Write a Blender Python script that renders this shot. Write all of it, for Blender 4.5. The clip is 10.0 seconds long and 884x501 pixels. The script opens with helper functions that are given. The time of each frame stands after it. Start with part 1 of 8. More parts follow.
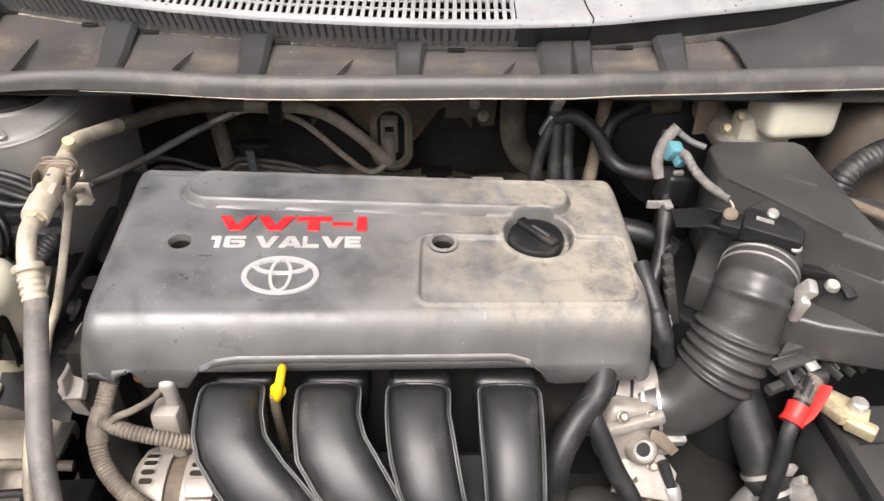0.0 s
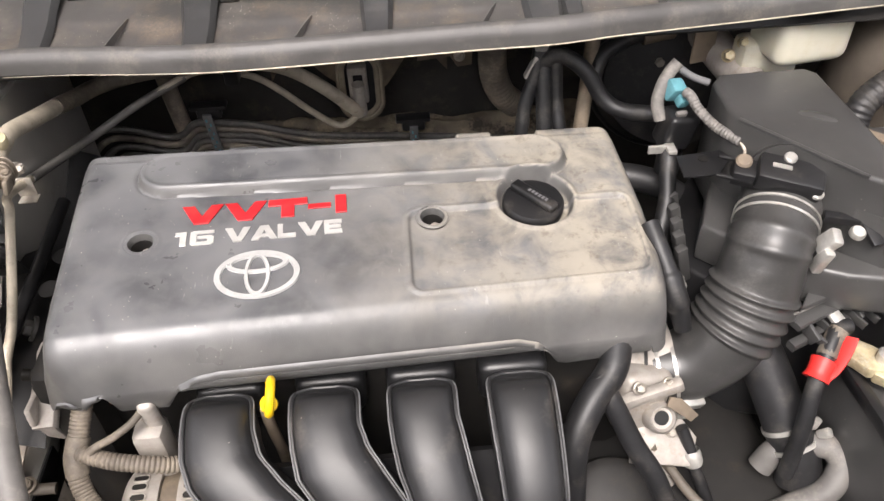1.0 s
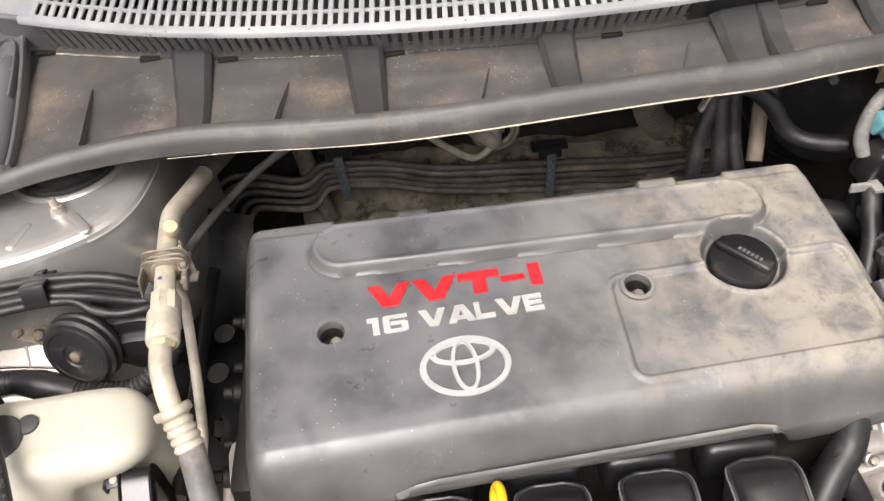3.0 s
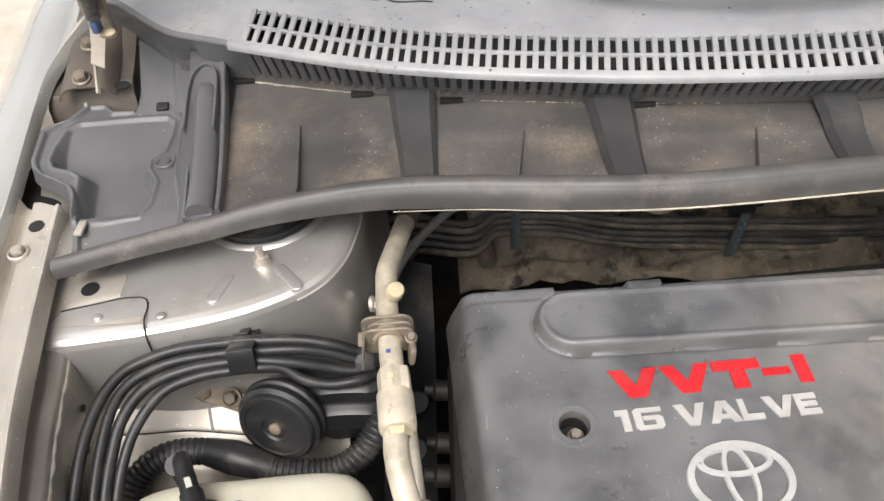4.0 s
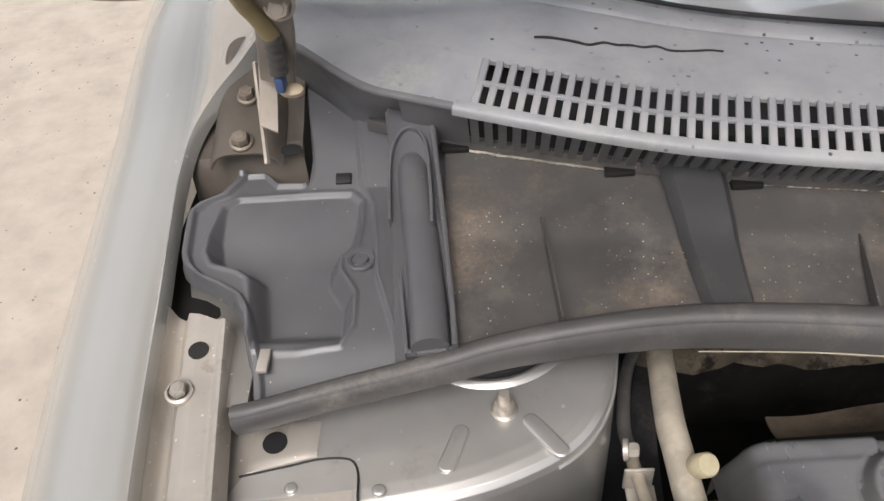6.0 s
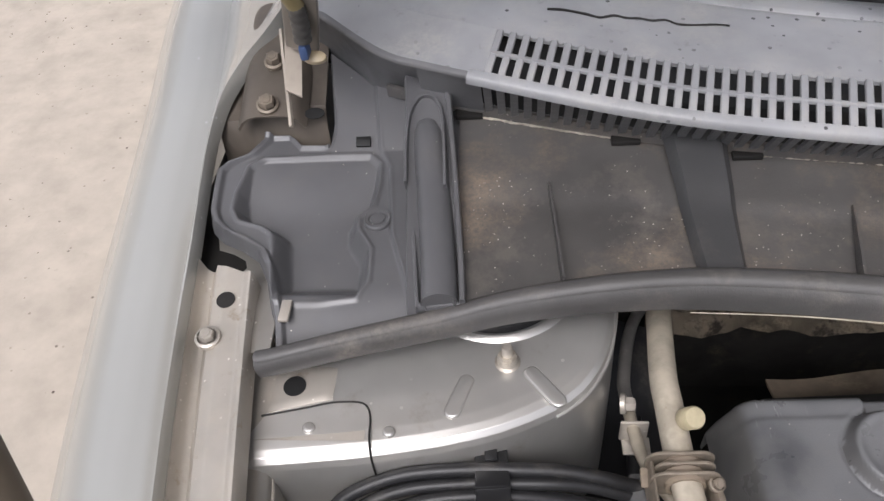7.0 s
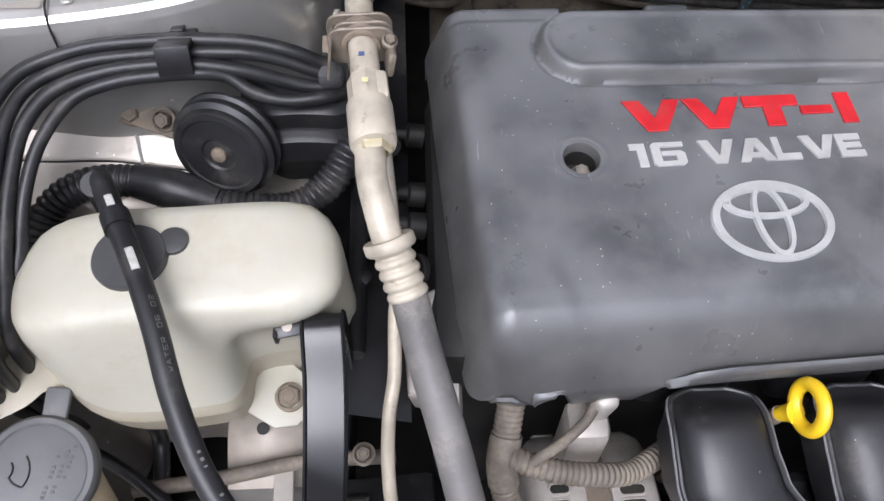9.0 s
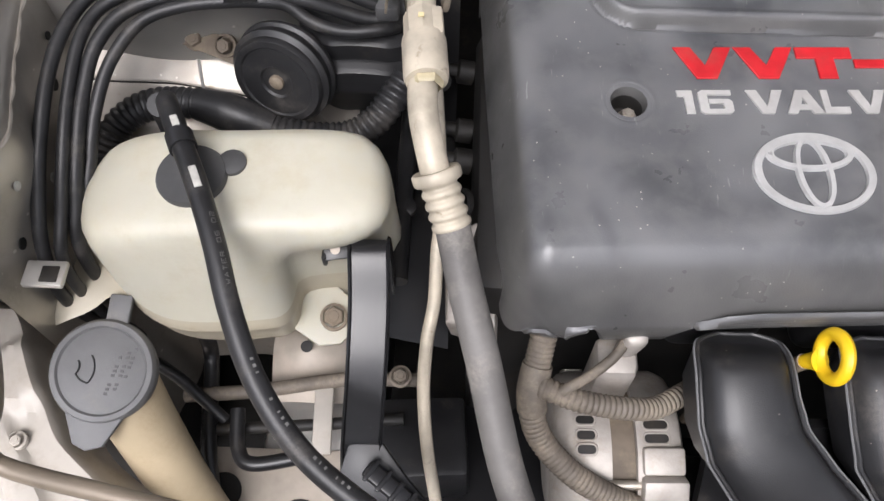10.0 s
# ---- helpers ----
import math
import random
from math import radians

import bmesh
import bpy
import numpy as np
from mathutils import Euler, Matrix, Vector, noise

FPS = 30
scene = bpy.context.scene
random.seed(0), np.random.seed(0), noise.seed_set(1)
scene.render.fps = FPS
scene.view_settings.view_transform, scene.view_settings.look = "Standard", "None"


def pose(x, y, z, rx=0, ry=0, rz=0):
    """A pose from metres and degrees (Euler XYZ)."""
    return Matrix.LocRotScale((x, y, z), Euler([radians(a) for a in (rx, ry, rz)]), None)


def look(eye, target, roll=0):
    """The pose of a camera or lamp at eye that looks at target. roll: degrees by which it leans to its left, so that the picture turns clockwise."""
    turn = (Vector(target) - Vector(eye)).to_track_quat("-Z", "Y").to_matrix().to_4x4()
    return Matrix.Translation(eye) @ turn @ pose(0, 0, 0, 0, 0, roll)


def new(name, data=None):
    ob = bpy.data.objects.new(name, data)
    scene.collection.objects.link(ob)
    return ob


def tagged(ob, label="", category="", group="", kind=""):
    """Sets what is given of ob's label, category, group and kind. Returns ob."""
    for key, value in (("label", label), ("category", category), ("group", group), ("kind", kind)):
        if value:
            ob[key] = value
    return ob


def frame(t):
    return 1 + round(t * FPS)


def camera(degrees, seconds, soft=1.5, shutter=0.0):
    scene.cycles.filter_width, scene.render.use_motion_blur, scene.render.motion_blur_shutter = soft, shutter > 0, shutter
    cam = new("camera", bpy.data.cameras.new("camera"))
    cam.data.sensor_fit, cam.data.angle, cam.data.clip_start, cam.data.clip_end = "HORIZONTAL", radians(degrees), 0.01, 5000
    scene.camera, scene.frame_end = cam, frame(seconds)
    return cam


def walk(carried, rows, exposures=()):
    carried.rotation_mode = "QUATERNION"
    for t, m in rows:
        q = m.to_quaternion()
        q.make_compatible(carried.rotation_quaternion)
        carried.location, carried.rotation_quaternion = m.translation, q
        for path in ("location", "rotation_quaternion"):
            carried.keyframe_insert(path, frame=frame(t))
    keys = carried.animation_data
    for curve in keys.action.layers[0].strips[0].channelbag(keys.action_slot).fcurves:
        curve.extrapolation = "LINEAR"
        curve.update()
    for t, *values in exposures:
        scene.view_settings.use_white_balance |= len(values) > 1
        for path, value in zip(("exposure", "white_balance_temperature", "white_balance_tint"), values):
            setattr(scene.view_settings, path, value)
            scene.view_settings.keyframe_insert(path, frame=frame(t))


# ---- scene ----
cam = camera(59.1, 10.0)
PATH = [
    (0, (0.0045, -0.0392, 1.3579), (0.0056, 1.7808, 0.0531), 0.5),
    (0.5, (-0.0157, 0.0011, 1.3534), (0.0515, 1.717, -0.0846), -1.9),
    (1, (-0.009, 0.065, 1.3669), (0.0549, 1.7147, -0.1474), -2.9),
    (1.5, (-0.0034, 0.1142, 1.3736), (-0.0011, 1.764, -0.1406), -5.3),
    (2, (-0.0806, 0.1355, 1.3792), (-0.0605, 1.7595, -0.1642), -8.0),
    (2.2, (-0.1098, 0.1467, 1.3803), (-0.0661, 1.7438, -0.1888), -8.5),
    (3.3, (-0.1971, 0.2251, 1.415), (-0.2206, 1.8077, -0.1698), -6.9),
    (3.5, (-0.233, 0.2531, 1.4117), (-0.2576, 1.8491, -0.1597), -6.4),
    (4, (-0.3394, 0.299, 1.3971), (-0.4267, 1.9141, -0.1518), -5.9),
    (4.5, (-0.4077, 0.3315, 1.4251), (-0.5824, 1.9891, -0.0723), -6.2),
    (5, (-0.457, 0.3506, 1.4374), (-0.7067, 2.0339, -0.0197), -6.7),
    (5.2, (-0.4648, 0.3539, 1.4386), (-0.7157, 2.0485, -0.004), -6.8),
    (6.3, (-0.5286, 0.5174, 1.3411), (-0.663, 2.0496, -0.2874), -6.5),
    (6.5, (-0.5331, 0.5186, 1.3434), (-0.6922, 2.0238, -0.3075), -6.7),
    (7, (-0.5006, 0.4659, 1.3803), (-0.7325, 1.9779, -0.2571), -7.5),
    (7.5, (-0.485, 0.3942, 1.4005), (-0.7571, 1.9219, -0.2146), -7.3),
    (8, (-0.4614, 0.3438, 1.3893), (-0.635, 1.8323, -0.2762), -5.0),
    (8.5, (-0.4099, 0.3125, 1.3512), (-0.4435, 1.7058, -0.4027), -1.7),
    (9, (-0.3718, 0.3102, 1.265), (-0.3248, 1.5557, -0.5965), 0.3),
    (9.5, (-0.3405, 0.3304, 1.2862), (-0.3069, 1.4885, -0.6312), -0.3),
    (10, (-0.3741, 0.2957, 1.2795), (-0.4402, 1.3944, -0.6715), -1.3),
]
walk(cam, [(t, look(eye, target, roll)) for t, eye, target, roll in PATH],
     exposures=[(0, 1.21, 6620, 15), (2.2, 1.23, 6620, 15), (3.5, 0.99, 6520, 14), (4.5, 0.79, 6480, 11), (5.2, 0.54, 6460, 11), (6.5, 0.38, 6370, 15), (7.5, 0.33, 5970, 15), (8.0, 0.38, 5820, 15), (8.5, 0.54, 5770, 16), (9.2, 0.67, 5870, 16), (10.0, 0.63, 6170, 15)])

# ---- world and light ----
world = bpy.data.worlds.new("sky")
scene.world = world
world.use_nodes = True
wn = world.node_tree.nodes
sky = wn.new("ShaderNodeTexSky")
sky.sky_type, sky.sun_disc = "NISHITA", False
sky.sun_elevation, sky.sun_rotation = radians(50), radians(200)
sky.air_density, sky.dust_density = 1.0, 4.0
haze = wn.new("ShaderNodeHueSaturation")
haze.inputs["Saturation"].default_value = 0.16
world.node_tree.links.new(sky.outputs[0], haze.inputs["Color"])
world.node_tree.links.new(haze.outputs[0], wn["Background"].inputs[0])
wn["Background"].inputs[1].default_value = 0.15
sun_data = bpy.data.lights.new("sun", "SUN")
sun_data.energy, sun_data.angle, sun_data.color = 1.5, radians(25), (1.0, 0.95, 0.88)
sun = new("sun", sun_data)
sun.matrix_basis = look((0, 0, 6), (0.6, 3.5, 0))

# ---- geometry helpers ----
V = Vector


def catmull(pts, n):
    """n + 1 points along a smooth curve through pts, evenly spaced along it."""
    P = [np.array(p, float) for p in pts]
    P = [2 * P[0] - P[1]] + P + [2 * P[-1] - P[-2]]
    out = []
    for i in range(1, len(P) - 2):
        a, b, c, d = P[i - 1:i + 3]
        for k in range(24):
            t = k / 24
            out.append(0.5 * (2 * b + (c - a) * t + (2 * a - 5 * b + 4 * c - d) * t * t + (3 * b - a - 3 * c + d) * t ** 3))
    out.append(P[-2])
    out = np.array(out)
    s = np.r_[0, np.cumsum(np.linalg.norm(np.diff(out, axis=0), axis=1))]
    q = np.linspace(0, s[-1], n + 1)
    return np.array([[np.interp(v, s, out[:, k]) for k in range(3)] for v in q]), s[-1]


def sweep(pts, section, n=40, up=(0, 0, 1), scale=None, caps=True, smooth=True):
    """Sweep a closed 2D section along a path. scale(u) gives (sx, sy) at 0..1."""
    C, length = catmull(pts, n) if smooth else (np.array(pts, float), 1.0)
    m, verts, faces = len(section), [], []
    prev = np.array(up, float)
    for i in range(len(C)):
        t = C[min(i + 1, len(C) - 1)] - C[max(i - 1, 0)]
        t /= np.linalg.norm(t) + 1e-12
        b = np.cross(t, prev)
        if np.linalg.norm(b) < 1e-6:
            b = np.cross(t, (0.3, 0.9, 0.1))
        b /= np.linalg.norm(b)
        nrm = np.cross(b, t)
        prev = nrm
        sx, sy = scale(i / (len(C) - 1)) if scale else (1, 1)
        for x, y in section:
            verts.append(C[i] + b * x * sx + nrm * y * sy)
    for i in range(len(C) - 1):
        for j in range(m):
            k = (j + 1) % m
            faces.append((i * m + j, i * m + k, (i + 1) * m + k, (i + 1) * m + j))
    if caps:
        faces.append(tuple(range(m - 1, -1, -1)))
        faces.append(tuple(range((len(C) - 1) * m, len(C) * m)))
    return verts, faces


def circle(r, seg=14, ry=None):
    return [(r * math.cos(2 * math.pi * k / seg), (ry or r) * math.sin(2 * math.pi * k / seg)) for k in range(seg)]


def tube(pts, r, n=40, seg=14, ring=None, depth=0.0, taper=None, up=(0, 0, 1), smooth=True):
    """A round pipe or hose; ring and depth give corrugation (period in metres, depth in metres)."""
    length = catmull(pts, 30)[1] if smooth else 1.0
    if ring:
        n = max(n, int(length / ring * 6))

    def scale(u):
        k = 1.0
        if ring:
            k *= 1 - depth / r * (0.5 + 0.5 * math.cos(2 * math.pi * u * length / ring)) ** 1.5
        if taper:
            k *= np.interp(u, [a for a, _ in taper], [b for _, b in taper])
        return k, k
    return sweep(pts, circle(r, seg), n, up, scale, smooth=smooth)


def rrect(w, h, r, seg=4):
    pts = []
    for cx, cy, a0 in ((w / 2 - r, h / 2 - r, 0), (-w / 2 + r, h / 2 - r, 90), (-w / 2 + r, -h / 2 + r, 180), (w / 2 - r, -h / 2 + r, 270)):
        for k in range(seg + 1):
            a = radians(a0 + 90 * k / seg)
            pts.append((cx + r * math.cos(a), cy + r * math.sin(a)))
    return pts


def aim(p, z, x=(1, 0, 0)):
    """A matrix at p with its z axis along z and its x axis near x."""
    z = V(z).normalized()
    x = V(x)
    y = z.cross(x)
    if y.length < 1e-6:
        y = z.cross(V((0, 1, 0)))
    y.normalize()
    x = y.cross(z)
    m = Matrix((x, y, z)).transposed().to_4x4()
    m.translation = p
    return m


def lathe(profile, seg=32, m=None):
    """Revolve (radius, height) pairs round local z."""
    verts, faces, rings = [], [], []
    for r, h in profile:
        if r < 1e-6:
            rings.append([len(verts)])
            verts.append(V((0, 0, h)))
        else:
            rings.append(list(range(len(verts), len(verts) + seg)))
            verts += [V((r * math.cos(2 * math.pi * k / seg), r * math.sin(2 * math.pi * k / seg), h)) for k in range(seg)]
    for a, b in zip(rings, rings[1:]):
        if len(a) == 1 and len(b) == 1:
            continue
        for k in range(seg):
            l = (k + 1) % seg
            if len(a) == 1:
                faces.append((a[0], b[l], b[k]))
            elif len(b) == 1:
                faces.append((a[k], a[l], b[0]))
            else:
                faces.append((a[k], a[l], b[l], b[k]))
    if m is not None:
        verts = [m @ v for v in verts]
    return verts, faces


def box(sx, sy, sz, m=None, bevel=0.002, seg=2, taper=1.0):
    bm = bmesh.new()
    bmesh.ops.create_cube(bm, size=1)
    for v in bm.verts:
        k = taper if v.co.z > 0 else 1
        v.co = V((v.co.x * sx * k, v.co.y * sy * k, v.co.z * sz))
    if bevel:
        bmesh.ops.bevel(bm, geom=bm.edges[:], offset=bevel, segments=seg, profile=0.5, affect="EDGES")
    return take(bm, m)


def prism(outline, depth, m=None, bevel=0.0015, seg=2, holes=()):
    """An extruded 2D outline, from local z = 0 to depth."""
    bm = bmesh.new()
    f = bm.faces.new([bm.verts.new((x, y, 0)) for x, y in outline])
    bm.normal_update()
    if f.normal.z < 0:
        f.normal_flip()
    ret = bmesh.ops.extrude_face_region(bm, geom=[f])
    for v in ret["geom"]:
        if isinstance(v, bmesh.types.BMVert):
            v.co.z += depth
    bmesh.ops.recalc_face_normals(bm, faces=bm.faces[:])
    if bevel:
        es = [e for e in bm.edges if abs(e.verts[0].co.z - e.verts[1].co.z) < 1e-6]
        bmesh.ops.bevel(bm, geom=es, offset=bevel, segments=seg, profile=0.5, affect="EDGES")
    bmesh.ops.triangulate(bm, faces=[q for q in bm.faces if len(q.verts) > 4])
    return take(bm, m)


def take(bm, m=None):
    """The vertices and faces of a bmesh, moved by m."""
    if m is not None:
        bm.transform(m)
    bm.verts.index_update()
    out = [v.co.copy() for v in bm.verts], [tuple(v.index for v in f.verts) for f in bm.faces]
    bm.free()
    return out


def join(*geos):
    verts, faces = [], []
    for v, f in geos:
        k = len(verts)
        verts += list(v)
        faces += [tuple(i + k for i in q) for q in f]
    return verts, faces


def moved(geo, m):
    return [m @ V(v) for v in geo[0]], geo[1]


def grid(fn, nu, nv):
    """A sheet of (nu + 1) x (nv + 1) points fn(u, v), u and v in 0..1."""
    verts = [fn(i / nu, j / nv) for j in range(nv + 1) for i in range(nu + 1)]
    faces = [(j * (nu + 1) + i, j * (nu + 1) + i + 1, (j + 1) * (nu + 1) + i + 1, (j + 1) * (nu + 1) + i) for j in range(nv) for i in range(nu)]
    return verts, faces


def thick(geo, t):
    """Give a sheet thickness t against its normals."""
    bm = bmesh.new()
    vs = [bm.verts.new(v) for v in geo[0]]
    for f in geo[1]:
        bm.faces.new([vs[i] for i in f])
    bm.verts.index_update()
    bm.normal_update()
    nrm = [v.normal.copy() for v in vs]
    n, verts = len(vs), [v.co.copy() for v in vs]
    verts += [v - q * t for v, q in zip(verts[:n], nrm)]
    faces = list(geo[1]) + [tuple(i + n for i in reversed(f)) for f in geo[1]]
    for e in bm.edges:
        if e.is_boundary:
            l = e.link_loops[0]
            a, b = l.vert.index, l.link_loop_next.vert.index
            faces.append((b, a, a + n, b + n))
    bm.free()
    return verts, faces


def mesh_of(name, geo, material, sharp=38, smooth=True):
    me = bpy.data.meshes.new(name)
    me.from_pydata([tuple(v) for v in geo[0]], [], [tuple(f) for f in geo[1]])
    me.validate()
    me.update()
    if smooth:
        me.shade_smooth()
        me.set_sharp_from_angle(angle=radians(sharp))
    if material:
        me.materials.append(material)
    return me


def part(name, geo, material, parent=None, label="", sharp=38, smooth=True):
    """One mesh object; under a thing or a part if parent is given."""
    ob = new(name, mesh_of(name, geo, material, sharp, smooth))
    if parent:
        ob.parent = parent
        ob.matrix_parent_inverse = parent.matrix_world.inverted() if parent.type == "EMPTY" else Matrix()
    if label:
        ob["label"] = label
    return ob


def thing(name, label, category, base=(0, 0, 0), group="", kind=""):
    """An empty that carries the parts of one thing. Parts are given in world metres."""
    ob = new(name)
    ob.empty_display_size = 0.02
    ob.matrix_basis = Matrix.Translation(base)
    bpy.context.view_layer.update()
    return tagged(ob, label, category, group, kind)


def solo(name, geo, material, label, category, group="", kind="", sharp=38):
    return tagged(part(name, geo, material, sharp=sharp), label, category, group, kind)


def hexhead(p, n, r=0.007, h=0.006, washer=0.010):
    """A hexagon bolt head with a washer flange."""
    m = aim(p, n, (0.8, 0.5, 0.1))
    a = lathe([(0, -0.002), (washer, -0.002), (washer, 0.0012), (washer * 0.8, 0.002)], 20, m)
    b = lathe([(r, 0.001), (r, h * 0.8), (r * 0.85, h), (0, h)], 6, m)
    c = lathe([(r * 0.55, h), (r * 0.5, h + 0.0006), (0, h + 0.0006)], 12, m)
    return join(a, b, c)


# ---- materials ----
def material(name, colour, rough=0.5, metal=0.0, vary=0.25, size=0.02, dust=None, dust_at=0.55, dust_size=0.05, dust_soft=0.12,
             specks=None, bump=0.15, fine=0.0015, coat=0.0, grain=0.25, patch=None, drift=None, side_tone=None):
    """A procedural surface: colour with two scales of variation, dust or stains in cloudy patches, light specks and fine relief."""
    mt = bpy.data.materials.new(name)
    mt.use_nodes = True
    N, L = mt.node_tree.nodes, mt.node_tree.links
    bsdf = N["Principled BSDF"]
    co = N.new("ShaderNodeTexCoord").outputs["Object"]

    def noise_at(scale, detail=6.0, rough_=0.6):
        t = N.new("ShaderNodeTexNoise")
        t.inputs["Scale"].default_value, t.inputs["Detail"].default_value, t.inputs["Roughness"].default_value = scale, detail, rough_
        L.new(co, t.inputs["Vector"])
        return t.outputs["Fac"]

    def ramp(fac, lo, hi):
        r = N.new("ShaderNodeMapRange")
        r.inputs["From Min"].default_value, r.inputs["From Max"].default_value = lo, hi
        r.clamp = True
        L.new(fac, r.inputs["Value"])
        return r.outputs["Result"]

    def mix(fac, a, b):
        x = N.new("ShaderNodeMix")
        x.data_type = "RGBA"
        for sock, val in ((x.inputs["Factor"], fac), (x.inputs["A"], a), (x.inputs["B"], b)):
            if isinstance(val, (tuple, list)):
                sock.default_value = (*val, 1)
            elif isinstance(val, float):
                sock.default_value = val
            else:
                L.new(val, sock)
        return x.outputs["Result"]

    def times(a, b):
        x = N.new("ShaderNodeMath")
        x.operation = "MULTIPLY"
        for i, val in enumerate((a, b)):
            if isinstance(val, float):
                x.inputs[i].default_value = val
            else:
                L.new(val, x.inputs[i])
        return x.outputs[0]

    dark = tuple(c * (1 - vary) for c in colour)
    light = tuple(min(1, c * (1 + vary)) for c in colour)
    big = noise_at(1 / size / 2.5, 4.0)
    small = noise_at(1 / fine, 3.0)
    out = mix(ramp(big, 0.35, 0.65), dark, light)
    rough_out = None
    if patch:
        c, lo, hi, sc = patch
        out = mix(ramp(noise_at(1 / sc, 5.0, 0.7), lo, hi), out, c)
    if dust:
        cloud = ramp(noise_at(1 / dust_size, 8.0, 0.65), dust_at, dust_at + dust_soft)
        if drift:
            # the dust lies thicker towards one end
            sep = N.new("ShaderNodeSeparateXYZ")
            L.new(co, sep.inputs[0])
            along = ramp(sep.outputs[0], drift[1], drift[2])
            add = N.new("ShaderNodeMath")
            add.operation = "ADD"
            L.new(cloud, add.inputs[0])
            L.new(times(along, times(ramp(noise_at(1 / 0.018, 10.0, 0.8), 0.32, 0.66), 0.85)), add.inputs[1])
            add.use_clamp = True
            cloud = add.outputs[0]
            if side_tone:
                # loose dust lies on what faces up; other faces take a set tone for their shading
                geo = N.new("ShaderNodeNewGeometry")
                nrm = N.new("ShaderNodeSeparateXYZ")
                L.new(geo.outputs["Normal"], nrm.inputs[0])
                up = ramp(nrm.outputs[2], 0.45, 0.92)
                cloud = times(cloud, up)
                out = mix(up, side_tone, out)
            dust = mix(along, dust, drift[0])
        grains = ramp(noise_at(1 / 0.003, 4.0, 0.7), grain, 0.65) if grain < 0.28 else 1.0 if grain > 0.9 else ramp(noise_at(1 / 0.003, 4.0, 0.7), 0.1, 0.6)
        amount = times(cloud, grains)
        out = mix(amount, out, dust)
        r = N.new("ShaderNodeMapRange")
        r.inputs["To Min"].default_value, r.inputs["To Max"].default_value = rough, min(1, rough + 0.35)
        L.new(amount, r.inputs["Value"])
        rough_out = r.outputs["Result"]
    if specks:
        vor = N.new("ShaderNodeTexVoronoi")
        vor.inputs["Scale"].default_value = 1 / specks[1]
        L.new(co, vor.inputs["Vector"])
        dot = N.new("ShaderNodeMath")
        dot.operation = "LESS_THAN"
        L.new(vor.outputs["Distance"], dot.inputs[0])
        dot.inputs[1].default_value = specks[2]
        keep = ramp(noise_at(1 / 0.05, 3.0), 0.45, 0.6)
        out = mix(times(dot.outputs[0], keep), out, specks[0])
    L.new(out, bsdf.inputs["Base Color"])
    bsdf.inputs["Metallic"].default_value = metal
    if rough_out is None:
        r = N.new("ShaderNodeMapRange")
        r.inputs["To Min"].default_value, r.inputs["To Max"].default_value = max(0.02, rough - 0.08), min(1, rough + 0.1)
        L.new(noise_at(1 / size, 5.0), r.inputs["Value"])
        rough_out = r.outputs["Result"]
    L.new(rough_out, bsdf.inputs["Roughness"])
    bsdf.inputs["Coat Weight"].default_value = coat
    bsdf.inputs["Coat Roughness"].default_value = 0.08
    if bump:
        b = N.new("ShaderNodeBump")
        b.inputs["Strength"].default_value, b.inputs["Distance"].default_value = bump, fine * 0.3
        L.new(small, b.inputs["Height"])
        L.new(b.outputs["Normal"], bsdf.inputs["Normal"])
    return mt


DUST = (0.36, 0.30, 0.23)


